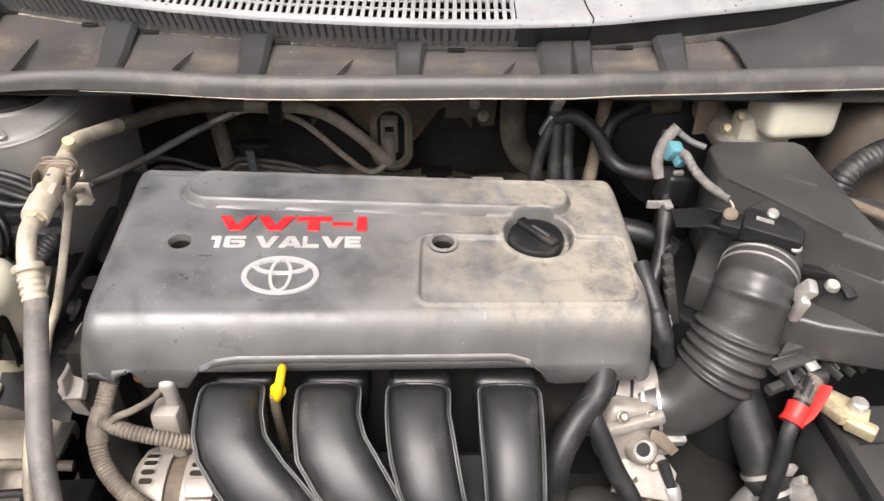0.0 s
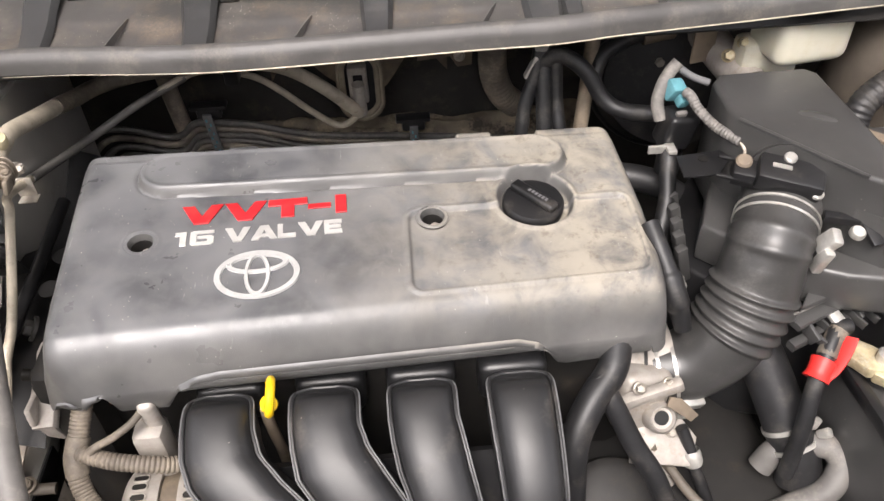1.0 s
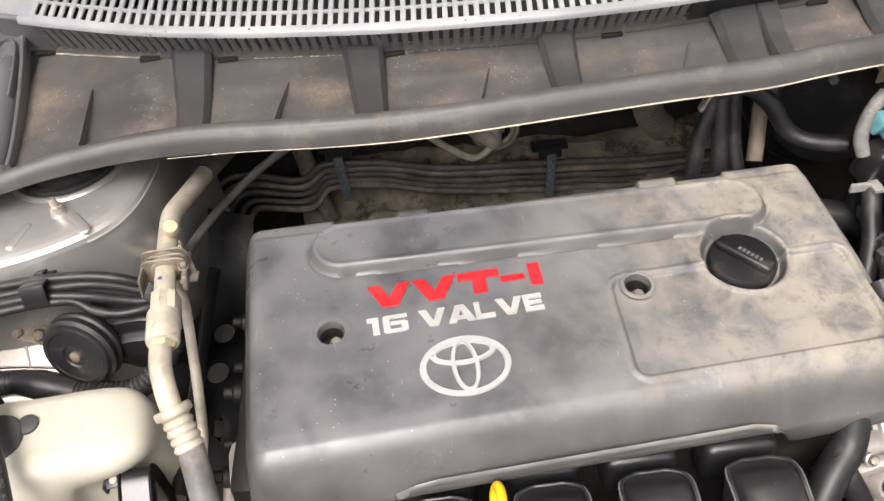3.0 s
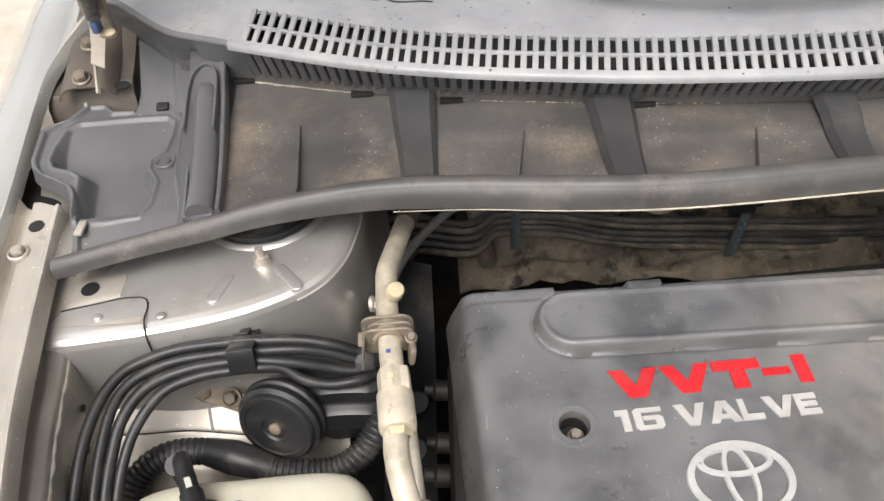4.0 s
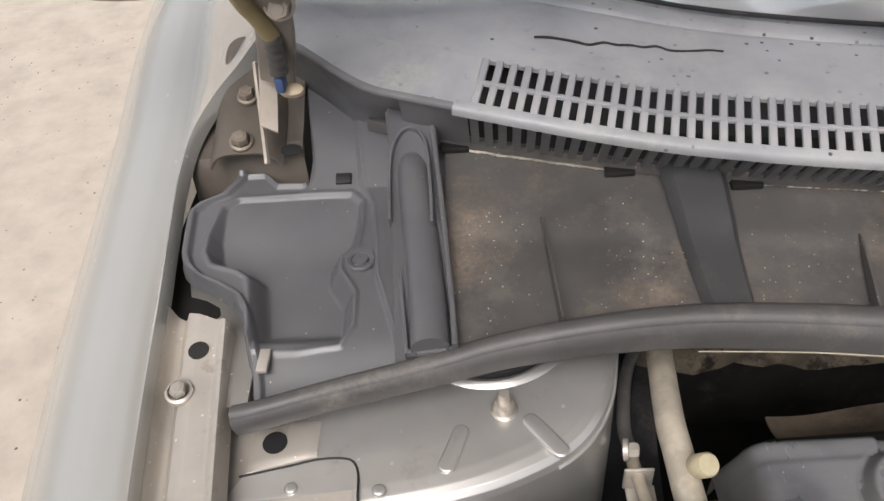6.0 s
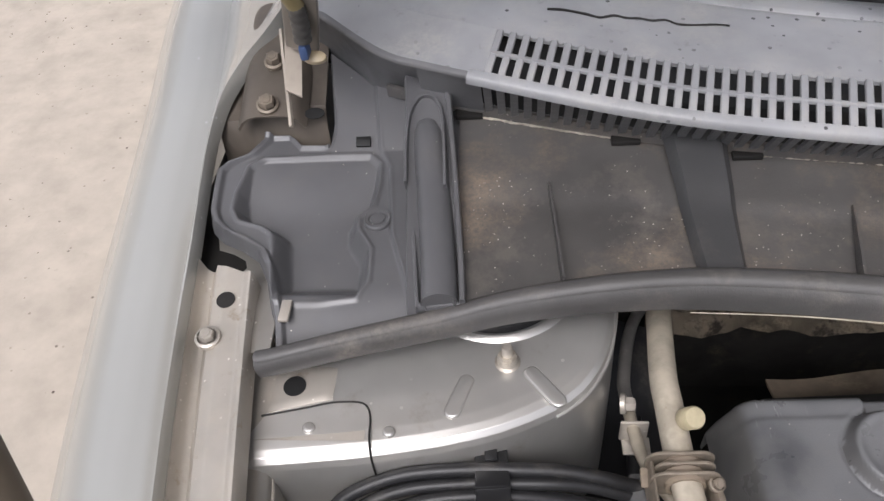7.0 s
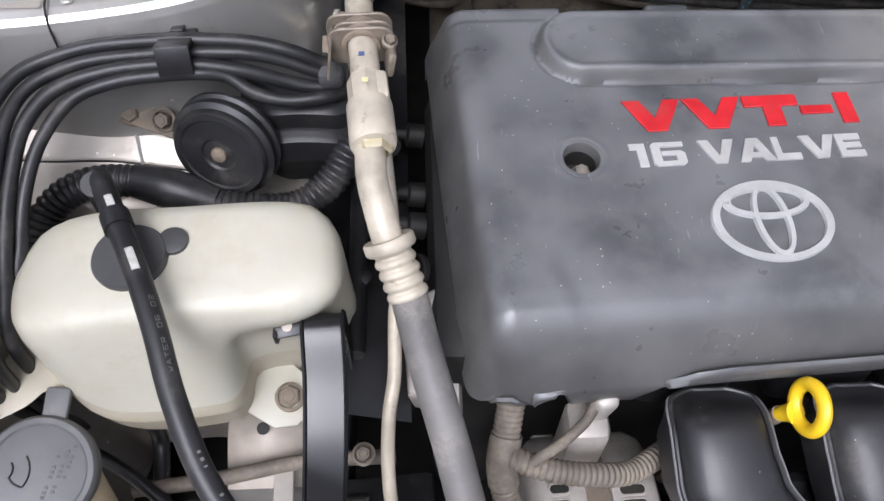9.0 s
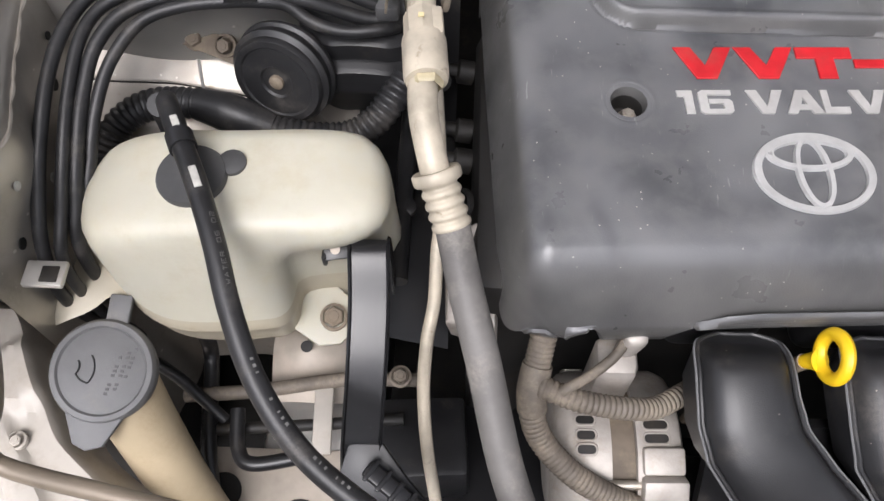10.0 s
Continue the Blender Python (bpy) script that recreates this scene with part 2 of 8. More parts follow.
def cover_material():
    """Dark moulded plastic with soft pale smears, tan dust that thickens towards the oil cap and flanks whose shading
    is toned in by facing.
    """
    mt = bpy.data.materials.new("dusty cover plastic")
    mt.use_nodes = True
    N, L = mt.node_tree.nodes, mt.node_tree.links
    bsdf = N["Principled BSDF"]
    co = N.new("ShaderNodeTexCoord").outputs["Object"]

    def link(sock, val):
        if isinstance(val, tuple):
            sock.default_value = (*val, 1)
        elif isinstance(val, (int, float)):
            sock.default_value = val
        else:
            L.new(val, sock)

    def fac(size, detail, lo, hi, rough=0.5, warp=0.0, a=0.0, b=1.0):
        t = N.new("ShaderNodeTexNoise")
        for key, val in (("Scale", 1 / size), ("Detail", detail), ("Roughness", rough), ("Distortion", warp)):
            t.inputs[key].default_value = val
        L.new(co, t.inputs["Vector"])
        return ramp(t.outputs["Fac"], lo, hi, a, b)

    def ramp(val, lo, hi, a=0.0, b=1.0):
        r = N.new("ShaderNodeMapRange")
        r.interpolation_type = "SMOOTHSTEP"
        for key, v in (("From Min", lo), ("From Max", hi), ("To Min", a), ("To Max", b)):
            r.inputs[key].default_value = v
        L.new(val, r.inputs["Value"])
        return r.outputs["Result"]

    def mix(f, a, b):
        x = N.new("ShaderNodeMix")
        x.data_type = "RGBA"
        link(x.inputs["Factor"], f), link(x.inputs["A"], a), link(x.inputs["B"], b)
        return x.outputs["Result"]

    def math_(op, a, b):
        x = N.new("ShaderNodeMath")
        x.operation = op
        link(x.inputs[0], a), link(x.inputs[1], b)
        return x.outputs[0]

    sep = N.new("ShaderNodeSeparateXYZ")
    L.new(co, sep.inputs[0])
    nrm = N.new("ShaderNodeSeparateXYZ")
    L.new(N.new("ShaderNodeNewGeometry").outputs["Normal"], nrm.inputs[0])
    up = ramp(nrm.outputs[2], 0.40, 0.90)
    smear = fac(0.075, 2.0, 0.30, 0.72, 0.45, 0.6)
    blot = fac(0.020, 3.0, 0.36, 0.70, 0.55, 0.3)
    out = mix(smear, (0.070, 0.072, 0.077), (0.168, 0.170, 0.175))
    out = mix(math_("MULTIPLY", blot, 0.50), out, (0.155, 0.155, 0.155))
    # short scuffs, stretched along the cover
    rub = N.new("ShaderNodeMapping")
    rub.inputs["Rotation"].default_value, rub.inputs["Scale"].default_value = (0, 0, 0.5), (420, 60, 60)
    L.new(co, rub.inputs["Vector"])
    streak = N.new("ShaderNodeTexNoise")
    streak.inputs["Scale"].default_value, streak.inputs["Detail"].default_value = 1.0, 2.0
    L.new(rub.outputs[0], streak.inputs["Vector"])
    scuff = math_("MULTIPLY", ramp(streak.outputs["Fac"], 0.66, 0.74), fac(0.04, 2.0, 0.50, 0.66))
    out = mix(math_("MULTIPLY", scuff, 0.6), out, (0.30, 0.30, 0.295))
    along = ramp(sep.outputs[0], -0.16, 0.20)
    dirt = math_("MULTIPLY", along, fac(0.035, 7.0, 0.26, 0.62, 0.62, 0.4))
    out = mix(math_("MULTIPLY", dirt, 0.85), out, (0.36, 0.325, 0.265))
    out = mix(math_("MULTIPLY", along, fac(0.012, 6.0, 0.52, 0.70, 0.65, 0.0, 0.0, 0.6)), out, (0.115, 0.098, 0.080))
    # flank shading is put into the colour, by how far the face tips
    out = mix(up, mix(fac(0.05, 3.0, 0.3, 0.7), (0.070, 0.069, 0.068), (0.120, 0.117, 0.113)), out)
    vor = N.new("ShaderNodeTexVoronoi")
    vor.inputs["Scale"].default_value = 130
    L.new(co, vor.inputs["Vector"])
    dot = math_("LESS_THAN", vor.outputs["Distance"], 0.07)
    out = mix(math_("MULTIPLY", dot, fac(0.05, 2.0, 0.5, 0.62)), out, (0.40, 0.38, 0.34))
    L.new(out, bsdf.inputs["Base Color"])
    bsdf.inputs["Specular IOR Level"].default_value = 0.55
    L.new(math_("ADD", math_("MULTIPLY", dirt, 0.32), fac(0.03, 4.0, 0.3, 0.7, 0.6, 0.2, 0.27, 0.45)), bsdf.inputs["Roughness"])
    b = N.new("ShaderNodeBump")
    b.inputs["Strength"].default_value, b.inputs["Distance"].default_value = 0.2, 0.0003
    L.new(fac(0.0011, 3.0, 0.2, 0.8), b.inputs["Height"])
    L.new(b.outputs["Normal"], bsdf.inputs["Normal"])
    return mt


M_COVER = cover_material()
M_RED = material("red letter enamel", (0.52, 0.020, 0.026), 0.38, 0, 0.15, 0.01, (0.42, 0.06, 0.05), 0.52, 0.02, 0.25)
M_SILVER = material("silver letter enamel", (0.54, 0.53, 0.51), 0.35, 0.3, 0.12, 0.01)
M_EMBLEM = material("satin silver", (0.58, 0.58, 0.57), 0.3, 0.35, 0.1, 0.01)
M_BLACK = material("black plastic", (0.014, 0.014, 0.015), 0.36, 0, 0.3, 0.03, (0.11, 0.095, 0.08), 0.58, 0.06, 0.25, bump=0.2)
M_RUNNER = material("black nylon", (0.021, 0.021, 0.022), 0.38, 0, 0.3, 0.03, (0.12, 0.108, 0.095), 0.55, 0.05, 0.25, bump=0.4, fine=0.001, specks=((0.30, 0.27, 0.23), 0.012, 0.05))
M_BOX = material("black filter box plastic", (0.056, 0.055, 0.054), 0.31, 0, 0.18, 0.05, (0.095, 0.091, 0.086), 0.50, 0.06, 0.35, bump=0.3, fine=0.001, specks=((0.25, 0.23, 0.20), 0.012, 0.05))
M_RUBBER = material("black rubber", (0.017, 0.017, 0.018), 0.44, 0, 0.3, 0.02, (0.12, 0.108, 0.095), 0.52, 0.03, 0.28, bump=0.3)
M_SEAL = material("weathered rubber seal", (0.078, 0.075, 0.073), 0.46, 0, 0.2, 0.03, (0.19, 0.172, 0.15), 0.50, 0.035, 0.25, bump=0.3)
M_COWL = material("faded cowl plastic", (0.080, 0.076, 0.073), 0.36, 0, 0.25, 0.05, (0.24, 0.185, 0.135), 0.50, 0.07, 0.26, specks=((0.62, 0.58, 0.52), 0.0042, 0.105), bump=0.4, patch=((0.115, 0.105, 0.095), 0.50, 0.64, 0.05))
M_TRAY = material("clean black moulded plastic", (0.108, 0.108, 0.112), 0.33, 0, 0.15, 0.06, (0.130, 0.125, 0.120), 0.50, 0.05, 0.30, bump=0.25, fine=0.0008, specks=((0.55, 0.52, 0.47), 0.009, 0.06))
M_CAULK = material("pale dirt line", (0.42, 0.38, 0.32), 0.8, 0, 0.4, 0.006)
M_APRON = material("silver grey painted apron", (0.43, 0.41, 0.375), 0.34, 0.72, 0.15, 0.04, (0.33, 0.29, 0.235), 0.52, 0.04, 0.28, specks=((0.75, 0.73, 0.68), 0.014, 0.10), bump=0.1)
M_TAG = material("worn white paint", (0.46, 0.45, 0.41), 0.6, 0, 0.3, 0.004)
# the shade inside holes and wells, drawn as flat near-black
M_VOID = material("black fill of open holes", (0.008, 0.008, 0.008), 0.6, 0, 0.2)
# brown dust and paint, darkened further for the shaded hinge pocket
M_POCKET = material("dusty brown steel toned for shade", (0.125, 0.105, 0.085), 0.5, 0.15, 0.25, 0.04, (0.20, 0.165, 0.13), 0.5, 0.05, 0.3)
M_HOSETAN = material("tan rubber hose", (0.30, 0.24, 0.12), 0.5, 0, 0.15)
# grille top: its pale sky sheen is put into this grey
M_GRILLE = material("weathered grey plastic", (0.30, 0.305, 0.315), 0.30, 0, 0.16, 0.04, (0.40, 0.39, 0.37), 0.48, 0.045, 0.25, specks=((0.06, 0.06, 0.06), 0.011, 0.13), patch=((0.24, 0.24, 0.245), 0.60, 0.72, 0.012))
# same grille, toned darker for faces turned forward out of the sky
M_SLAT = material("darker grille front plastic", (0.135, 0.135, 0.139), 0.45, 0, 0.2, 0.03, (0.25, 0.23, 0.2), 0.55, 0.05, 0.3)
M_STEEL = material("silver painted steel", (0.60, 0.585, 0.555), 0.30, 0.68, 0.10, 0.05, (0.34, 0.29, 0.225), 0.60, 0.05, 0.22, bump=0.06, specks=((0.80, 0.78, 0.74), 0.02, 0.06))
M_FLANGE = material("dusty silver steel", (0.46, 0.425, 0.375), 0.36, 0.4, 0.16, 0.04, (0.50, 0.45, 0.385), 0.46, 0.03, 0.25, specks=((0.72, 0.69, 0.63), 0.008, 0.10), bump=0.15, patch=((0.34, 0.28, 0.21), 0.60, 0.72, 0.02))
M_FENDER = material("pale grey green car paint", (0.45, 0.445, 0.415), 0.24, 0.4, 0.05, 0.2, coat=0.6, bump=0.0, specks=((0.8, 0.8, 0.8), 0.02, 0.05))
M_ALU = material("dull aluminium", (0.46, 0.41, 0.325), 0.5, 0.15, 0.22, 0.012, (0.52, 0.465, 0.375), 0.5, 0.015, 0.25, bump=0.25, patch=((0.27, 0.22, 0.155), 0.60, 0.72, 0.012))
M_CAST = material("cast aluminium", (0.40, 0.37, 0.335), 0.50, 0.3, 0.18, 0.012, (0.33, 0.28, 0.22), 0.48, 0.02, 0.25, bump=0.45)
M_BOLT = material("zinc bolt", (0.50, 0.46, 0.40), 0.4, 0.7, 0.25, 0.006, (0.3, 0.22, 0.14), 0.5, 0.01, 0.3)
M_TANK = material("milky white plastic", (0.545, 0.525, 0.430), 0.46, 0, 0.08, 0.05, (0.475, 0.435, 0.325), 0.50, 0.05, 0.34, bump=0.10, patch=((0.50, 0.47, 0.365), 0.52, 0.70, 0.03))
M_TANK.node_tree.nodes["Principled BSDF"].inputs["Subsurface Weight"].default_value = 0.25
M_TANK.node_tree.nodes["Principled BSDF"].inputs["Subsurface Radius"].default_value = (0.02, 0.016, 0.01)
M_LOOM = material("dusty corrugated loom", (0.12, 0.102, 0.082), 0.6, 0, 0.25, 0.02, DUST, 0.45, 0.03, 0.3)
# near-black metal; also stands for the shade in gaps, holes and deep bay
M_DARK = material("near-black parts and shade", (0.013, 0.012, 0.011), 0.6, 0.1, 0.4, 0.03, (0.07, 0.054, 0.038), 0.55, 0.05, 0.3)
M_HEAT = material("dusty brown heat shield", (0.17, 0.135, 0.10), 0.7, 0, 0.4, 0.03, (0.32, 0.26, 0.18), 0.48, 0.04, 0.3)
M_INSUL = material("black insulation mat", (0.026, 0.024, 0.022), 0.8, 0, 0.4, 0.03, (0.17, 0.14, 0.10), 0.55, 0.06, 0.3)
M_ROD = material("brown painted rod", (0.20, 0.165, 0.125), 0.42, 0.2, 0.2, 0.03, DUST, 0.55, 0.04, 0.3)
M_CONCRETE = material("pale concrete", (0.44, 0.385, 0.318), 0.85, 0, 0.12, 0.05, (0.495, 0.437, 0.367), 0.45, 0.18, 0.35, specks=((0.09, 0.07, 0.055), 0.035, 0.10), bump=0.35, fine=0.004, patch=((0.385, 0.335, 0.275), 0.60, 0.78, 0.03))
M_YELLOW = material("yellow plastic", (0.85, 0.55, 0.01), 0.4, 0, 0.08)
M_TEAL = material("teal plastic", (0.09, 0.24, 0.275), 0.5, 0, 0.25, 0.006)
M_CLAMP = material("bright zinc clamp", (0.56, 0.545, 0.51), 0.35, 0.6, 0.25, 0.01)
M_BRASS = material("corroded terminal metal", (0.52, 0.44, 0.28), 0.5, 0.5, 0.35, 0.008, (0.62, 0.6, 0.5), 0.5, 0.012, 0.25, bump=0.5)
M_REDTAPE = material("red insulation", (0.70, 0.03, 0.025), 0.45, 0, 0.1)
M_MARK = material("pale paint mark", (0.50, 0.475, 0.42), 0.6, 0, 0.15)
M_LAMP = material("dusty off-white plastic", (0.47, 0.435, 0.385), 0.42, 0, 0.15, 0.03, (0.38, 0.32, 0.25), 0.50, 0.03, 0.25, bump=0.1)
M_NECK = material("yellowed plastic", (0.47, 0.385, 0.255), 0.42, 0, 0.10, 0.03, (0.37, 0.28, 0.17), 0.50, 0.04, 0.3)
M_RACK = material("dusty black rubber", (0.065, 0.062, 0.058), 0.45, 0, 0.25, 0.02, (0.24, 0.215, 0.18), 0.46, 0.03, 0.28, bump=0.3)
M_CAPDARK = material("dark rubber cap", (0.060, 0.060, 0.061), 0.55, 0, 0.15, 0.015, (0.13, 0.125, 0.115), 0.52, 0.025, 0.3)
M_STRIP = material("dark satin plastic", (0.050, 0.050, 0.051), 0.34, 0, 0.18, 0.05, (0.12, 0.11, 0.10), 0.52, 0.04, 0.28, bump=0.2)
M_TANKLOW = material("tan milky plastic", (0.46, 0.415, 0.315), 0.40, 0, 0.12, 0.04, (0.36, 0.295, 0.19), 0.48, 0.05, 0.3, bump=0.08)
M_GLOSS = material("glossy black paint", (0.011, 0.011, 0.012), 0.26, 0, 0.2, 0.03, (0.06, 0.055, 0.05), 0.60, 0.03, 0.2, bump=0.1, specks=((0.3, 0.28, 0.25), 0.012, 0.05))
M_CAPYEL = material("yellowed nylon cap", (0.62, 0.53, 0.30), 0.5, 0, 0.15, 0.006)
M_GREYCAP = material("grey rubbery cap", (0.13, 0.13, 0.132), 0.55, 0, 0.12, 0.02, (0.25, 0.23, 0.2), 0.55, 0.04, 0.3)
M_ARM = material("pale dusty painted steel", (0.42, 0.37, 0.31), 0.55, 0.1, 0.18, 0.02)
M_HBOLT = material("brown painted bolt", (0.22, 0.185, 0.145), 0.5, 0.3, 0.25, 0.006)
M_BLUE = material("blue plastic clip", (0.06, 0.10, 0.22), 0.45)
M_LEATHER = material("orange rubber boot", (0.42, 0.16, 0.05), 0.5)
M_FOIL = material("torn tan foil", (0.17, 0.14, 0.10), 0.65, 0.1, 0.4, 0.025, (0.34, 0.28, 0.20), 0.52, 0.035, 0.12, bump=0.5, fine=0.004, patch=((0.045, 0.036, 0.028), 0.52, 0.60, 0.05))
M_HOODIN = material("dusty brown-grey paint", (0.29, 0.255, 0.215), 0.42, 0.15, 0.2, 0.06, (0.33, 0.29, 0.245), 0.5, 0.08, 0.3)
M_DUCT = material("satin black duct rubber", (0.044, 0.043, 0.042), 0.33, 0, 0.2, 0.03, (0.13, 0.125, 0.118), 0.50, 0.045, 0.3, bump=0.25)
M_FOILPALE = material("pale dusty pressing", (0.33, 0.285, 0.215), 0.5, 0.3, 0.25, 0.02, (0.20, 0.165, 0.12), 0.5, 0.03, 0.3)
M_HOSEGREY = material("dusty grey rubber", (0.135, 0.128, 0.120), 0.55, 0, 0.25, 0.02, (0.30, 0.275, 0.245), 0.48, 0.03, 0.25, bump=0.3)
M_PORT = material("dull beige nylon", (0.46, 0.40, 0.26), 0.5, 0, 0.15, 0.006)
M_PRINT = material("worn grey print", (0.15, 0.147, 0.14), 0.6, 0, 0.15)
M_ADDED_WALL = material("plain grey for unseen wall", (0.16, 0.155, 0.145), 0.85, 0, 0.2, 0.2, (0.10, 0.095, 0.085), 0.5, 0.4, 0.3)
M_GLASS = bpy.data.materials.new("pale half-mirror windscreen glass")
M_GLASS.use_nodes = True
gb = M_GLASS.node_tree.nodes["Principled BSDF"]
# pale base and part metal stand in for the bright sky reflection
gb.inputs["Base Color"].default_value = (0.66, 0.67, 0.68, 1)
gb.inputs["Metallic"].default_value = 0.45
gb.inputs["Roughness"].default_value, gb.inputs["IOR"].default_value, gb.inputs["Specular IOR Level"].default_value = 0.05, 1.6, 1.0

# ---- ground ----
def ground_at(u, v):
    return V(((u - 0.5) * 400, (v - 0.5) * 400, 0))


solo("ground", grid(ground_at, 8, 8), M_CONCRETE, "pale sandy concrete yard, dry and lightly stained", "ground", kind="structure")
# out of view; added to hold back low sky light and deepen the bay
solo("unseen_wall_south", box(16, 0.2, 2.7, Matrix.Translation((0, -3.4, 1.35)), 0.01), M_ADDED_WALL, "unseen plain grey wall added to cut low sky light", "wall", kind="structure")


# ---- car body ----
def lerp(a, b, t):
    return a + (b - a) * t


def sm(a, b, x):
    t = min(1, max(0, (x - a) / (b - a)))
    return t * t * (3 - 2 * t)


def curve1(xs, ys):
    xs, ys = np.array(xs), np.array(ys)
    dense = np.linspace(xs[0], xs[-1], 161)
    base = np.interp(dense, xs, ys)
    k = np.hanning(19)
    k /= k.sum()
    pad = np.r_[2 * base[0] - base[9:0:-1], base, 2 * base[-1] - base[-2:-11:-1]]
    soft = np.convolve(pad, k, "valid")
    return lambda x: float(np.interp(x, dense, soft))


body = thing("car_body", "pale silver car body round an open engine bay", "car", (-0.7, 0.7, 0))

LIP = [(-0.655, 0.42, 0.95), (-0.685, 0.53, 0.967), (-0.704, 0.61, 0.977), (-0.716, 0.68, 0.984), (-0.725, 0.75, 0.991), (-0.732, 0.82, 0.999),
       (-0.738, 0.88, 1.008), (-0.740, 0.925, 1.018), (-0.733, 0.956, 1.034), (-0.718, 0.979, 1.049), (-0.694, 0.999, 1.068), (-0.676, 1.03, 1.085), (-0.664, 1.12, 1.11), (-0.660, 1.30, 1.15)]
LIPC, _ = catmull(LIP, 120)
B_X = curve1([0.10, 0.26, 0.42, 0.53, 0.61, 0.68, 0.75, 0.82, 1.03, 1.16, 1.7], [-0.52, -0.60, -0.655, -0.685, -0.704, -0.716, -0.725, -0.734, -0.757, -0.777, -0.83])
B_Z = curve1([0.10, 0.26, 0.42, 0.53, 0.61, 0.68, 0.75, 0.82, 1.03, 1.16, 1.7], [0.86, 0.915, 0.95, 0.967, 0.977, 0.984, 0.991, 0.997, 1.010, 1.018, 1.04])
FALL = [(0.0, 0.0), (-0.006, 0.0012), (-0.02, 0.0008), (-0.042, -0.006), (-0.064, -0.019), (-0.084, -0.041), (-0.099, -0.072), (-0.112, -0.13), (-0.124, -0.25), (-0.126, -0.52)]


def fender(side):
    def at(u, v):
        k = int(round(u * 120))
        p = LIPC[k]
        y = p[1] if k < 52 else lerp(LIPC[52][1], 1.65, (k - 52) / 68)
        q = np.array((B_X(y), y, B_Z(y)))
        r = int(round(v * 40))
        if r < 3:
            out = p + np.array(((0.004, 0, -0.014), (0.003, 0, -0.004), (0.001, 0, 0))[r])
        elif r < 9:
            out = lerp(p, q, (r - 2) / 6)
        else:
            f = (r - 9) / 31 * (len(FALL) - 1)
            i = min(int(f), len(FALL) - 2)
            out = q + np.array((lerp(FALL[i][0], FALL[i + 1][0], f - i), 0, lerp(FALL[i][1], FALL[i + 1][1], f - i)))
        return V((side * out[0] + (0.06 if side < 0 else 0), out[1], out[2]))
    return grid(at, 120, 40)


part("fender", fender(1), M_FENDER, body, "pale grey-green painted front fender")
part("fender", fender(-1), M_FENDER, body, "pale grey-green painted front fender")


def tyre(x):
    m = aim((x, 0.78, 0.31), (1, 0, 0))
    w = part("wheel", lathe([(0.20, -0.085), (0.26, -0.095), (0.30, -0.085), (0.312, -0.06), (0.312, 0.06), (0.30, 0.085), (0.26, 0.095), (0.20, 0.085), (0.20, -0.085)], 48, m), M_RUBBER, body, "black rubber tyre")
    part("rim", lathe([(0.20, -0.08), (0.19, -0.05), (0.10, -0.03), (0, -0.03)], 32, m), M_ALU, w, "silver wheel rim")


tyre(-0.755)
tyre(0.80)

# fender flange with its folded edge
FL_R = curve1([0.10, 0.26, 0.42, 0.53, 0.61, 0.68, 0.75, 0.82], [-0.47, -0.555, -0.612, -0.64, -0.657, -0.667, -0.676, -0.684])
FL_L = curve1([p[1] for p in LIP[:7]], [p[0] + 0.004 for p in LIP[:7]])
FL_Z = curve1([p[1] for p in LIP[:7]], [p[2] - 0.008 for p in LIP[:7]])


def flange_at(u, v):
    y = lerp(0.475, 0.806 + 0.018 * (1 - u), v)
    xs = [0, 0.08, 0.20, 0.32, 0.5, 0.80, 0.88, 0.93, 0.97, 1.0]
    zs = [-0.003, -0.013, -0.014, -0.003, 0, 0.0, 0.0035, 0.004, 0.001, -0.014]
    return V((lerp(FL_L(y), FL_R(y), u), y, FL_Z(y) + float(np.interp(u, xs, zs))))


part("fender_flange", thick(grid(flange_at, 28, 60), 0.0015), M_FLANGE, body, "dusty silver flange bolted along the fender")
part("bolt", hexhead((-0.7056, 0.758, FL_Z(0.758) + 0.001), (0.05, -0.1, 1), 0.0052, 0.0055, 0.0085), M_FLANGE, body)
part("bolt", hexhead((-0.662, 0.50, FL_Z(0.50) + 0.001), (0.05, -0.1, 1), 0.0052, 0.0055, 0.0085), M_FLANGE, body)
part("flange_hole", lathe([(0.0064, 0), (0.0064, 0.0006), (0, 0.0006)], 20, aim((-0.700, 0.787, FL_Z(0.787) + 0.0004), (0, -0.1, 1))), M_DARK, body)


# apron beside the flange, dropping into the bay
def apron_at(u, v):
    y = lerp(0.49, 0.86, v)
    x0 = FL_R(min(y, 0.82))
    xs = [0, 0.15, 0.3, 0.42, 0.5, 1.0]
    dx = [-0.014, -0.006, 0.002, 0.007, 0.010, 0.016]
    dz = [-0.022, -0.027, -0.029, -0.034, -0.048, -0.42]
    return V((x0 + float(np.interp(u, xs, dx)) - 0.034 * sm(0.575, 0.50, y) * sm(0.0, 0.4, u), y, FL_Z(min(y, 0.82)) + float(np.interp(u, xs, dz))))


part("apron", grid(apron_at, 30, 40), M_APRON, body, "dusty grey inner fender apron")

def on_apron(y, z):
    """A point on the drop of the apron at that y and z."""
    f = max(0, (FL_Z(y) - 0.048 - z) / 0.372)
    return V((FL_R(y) + 0.0105 + 0.006 * f - 0.034 * sm(0.575, 0.50, y), y, z))


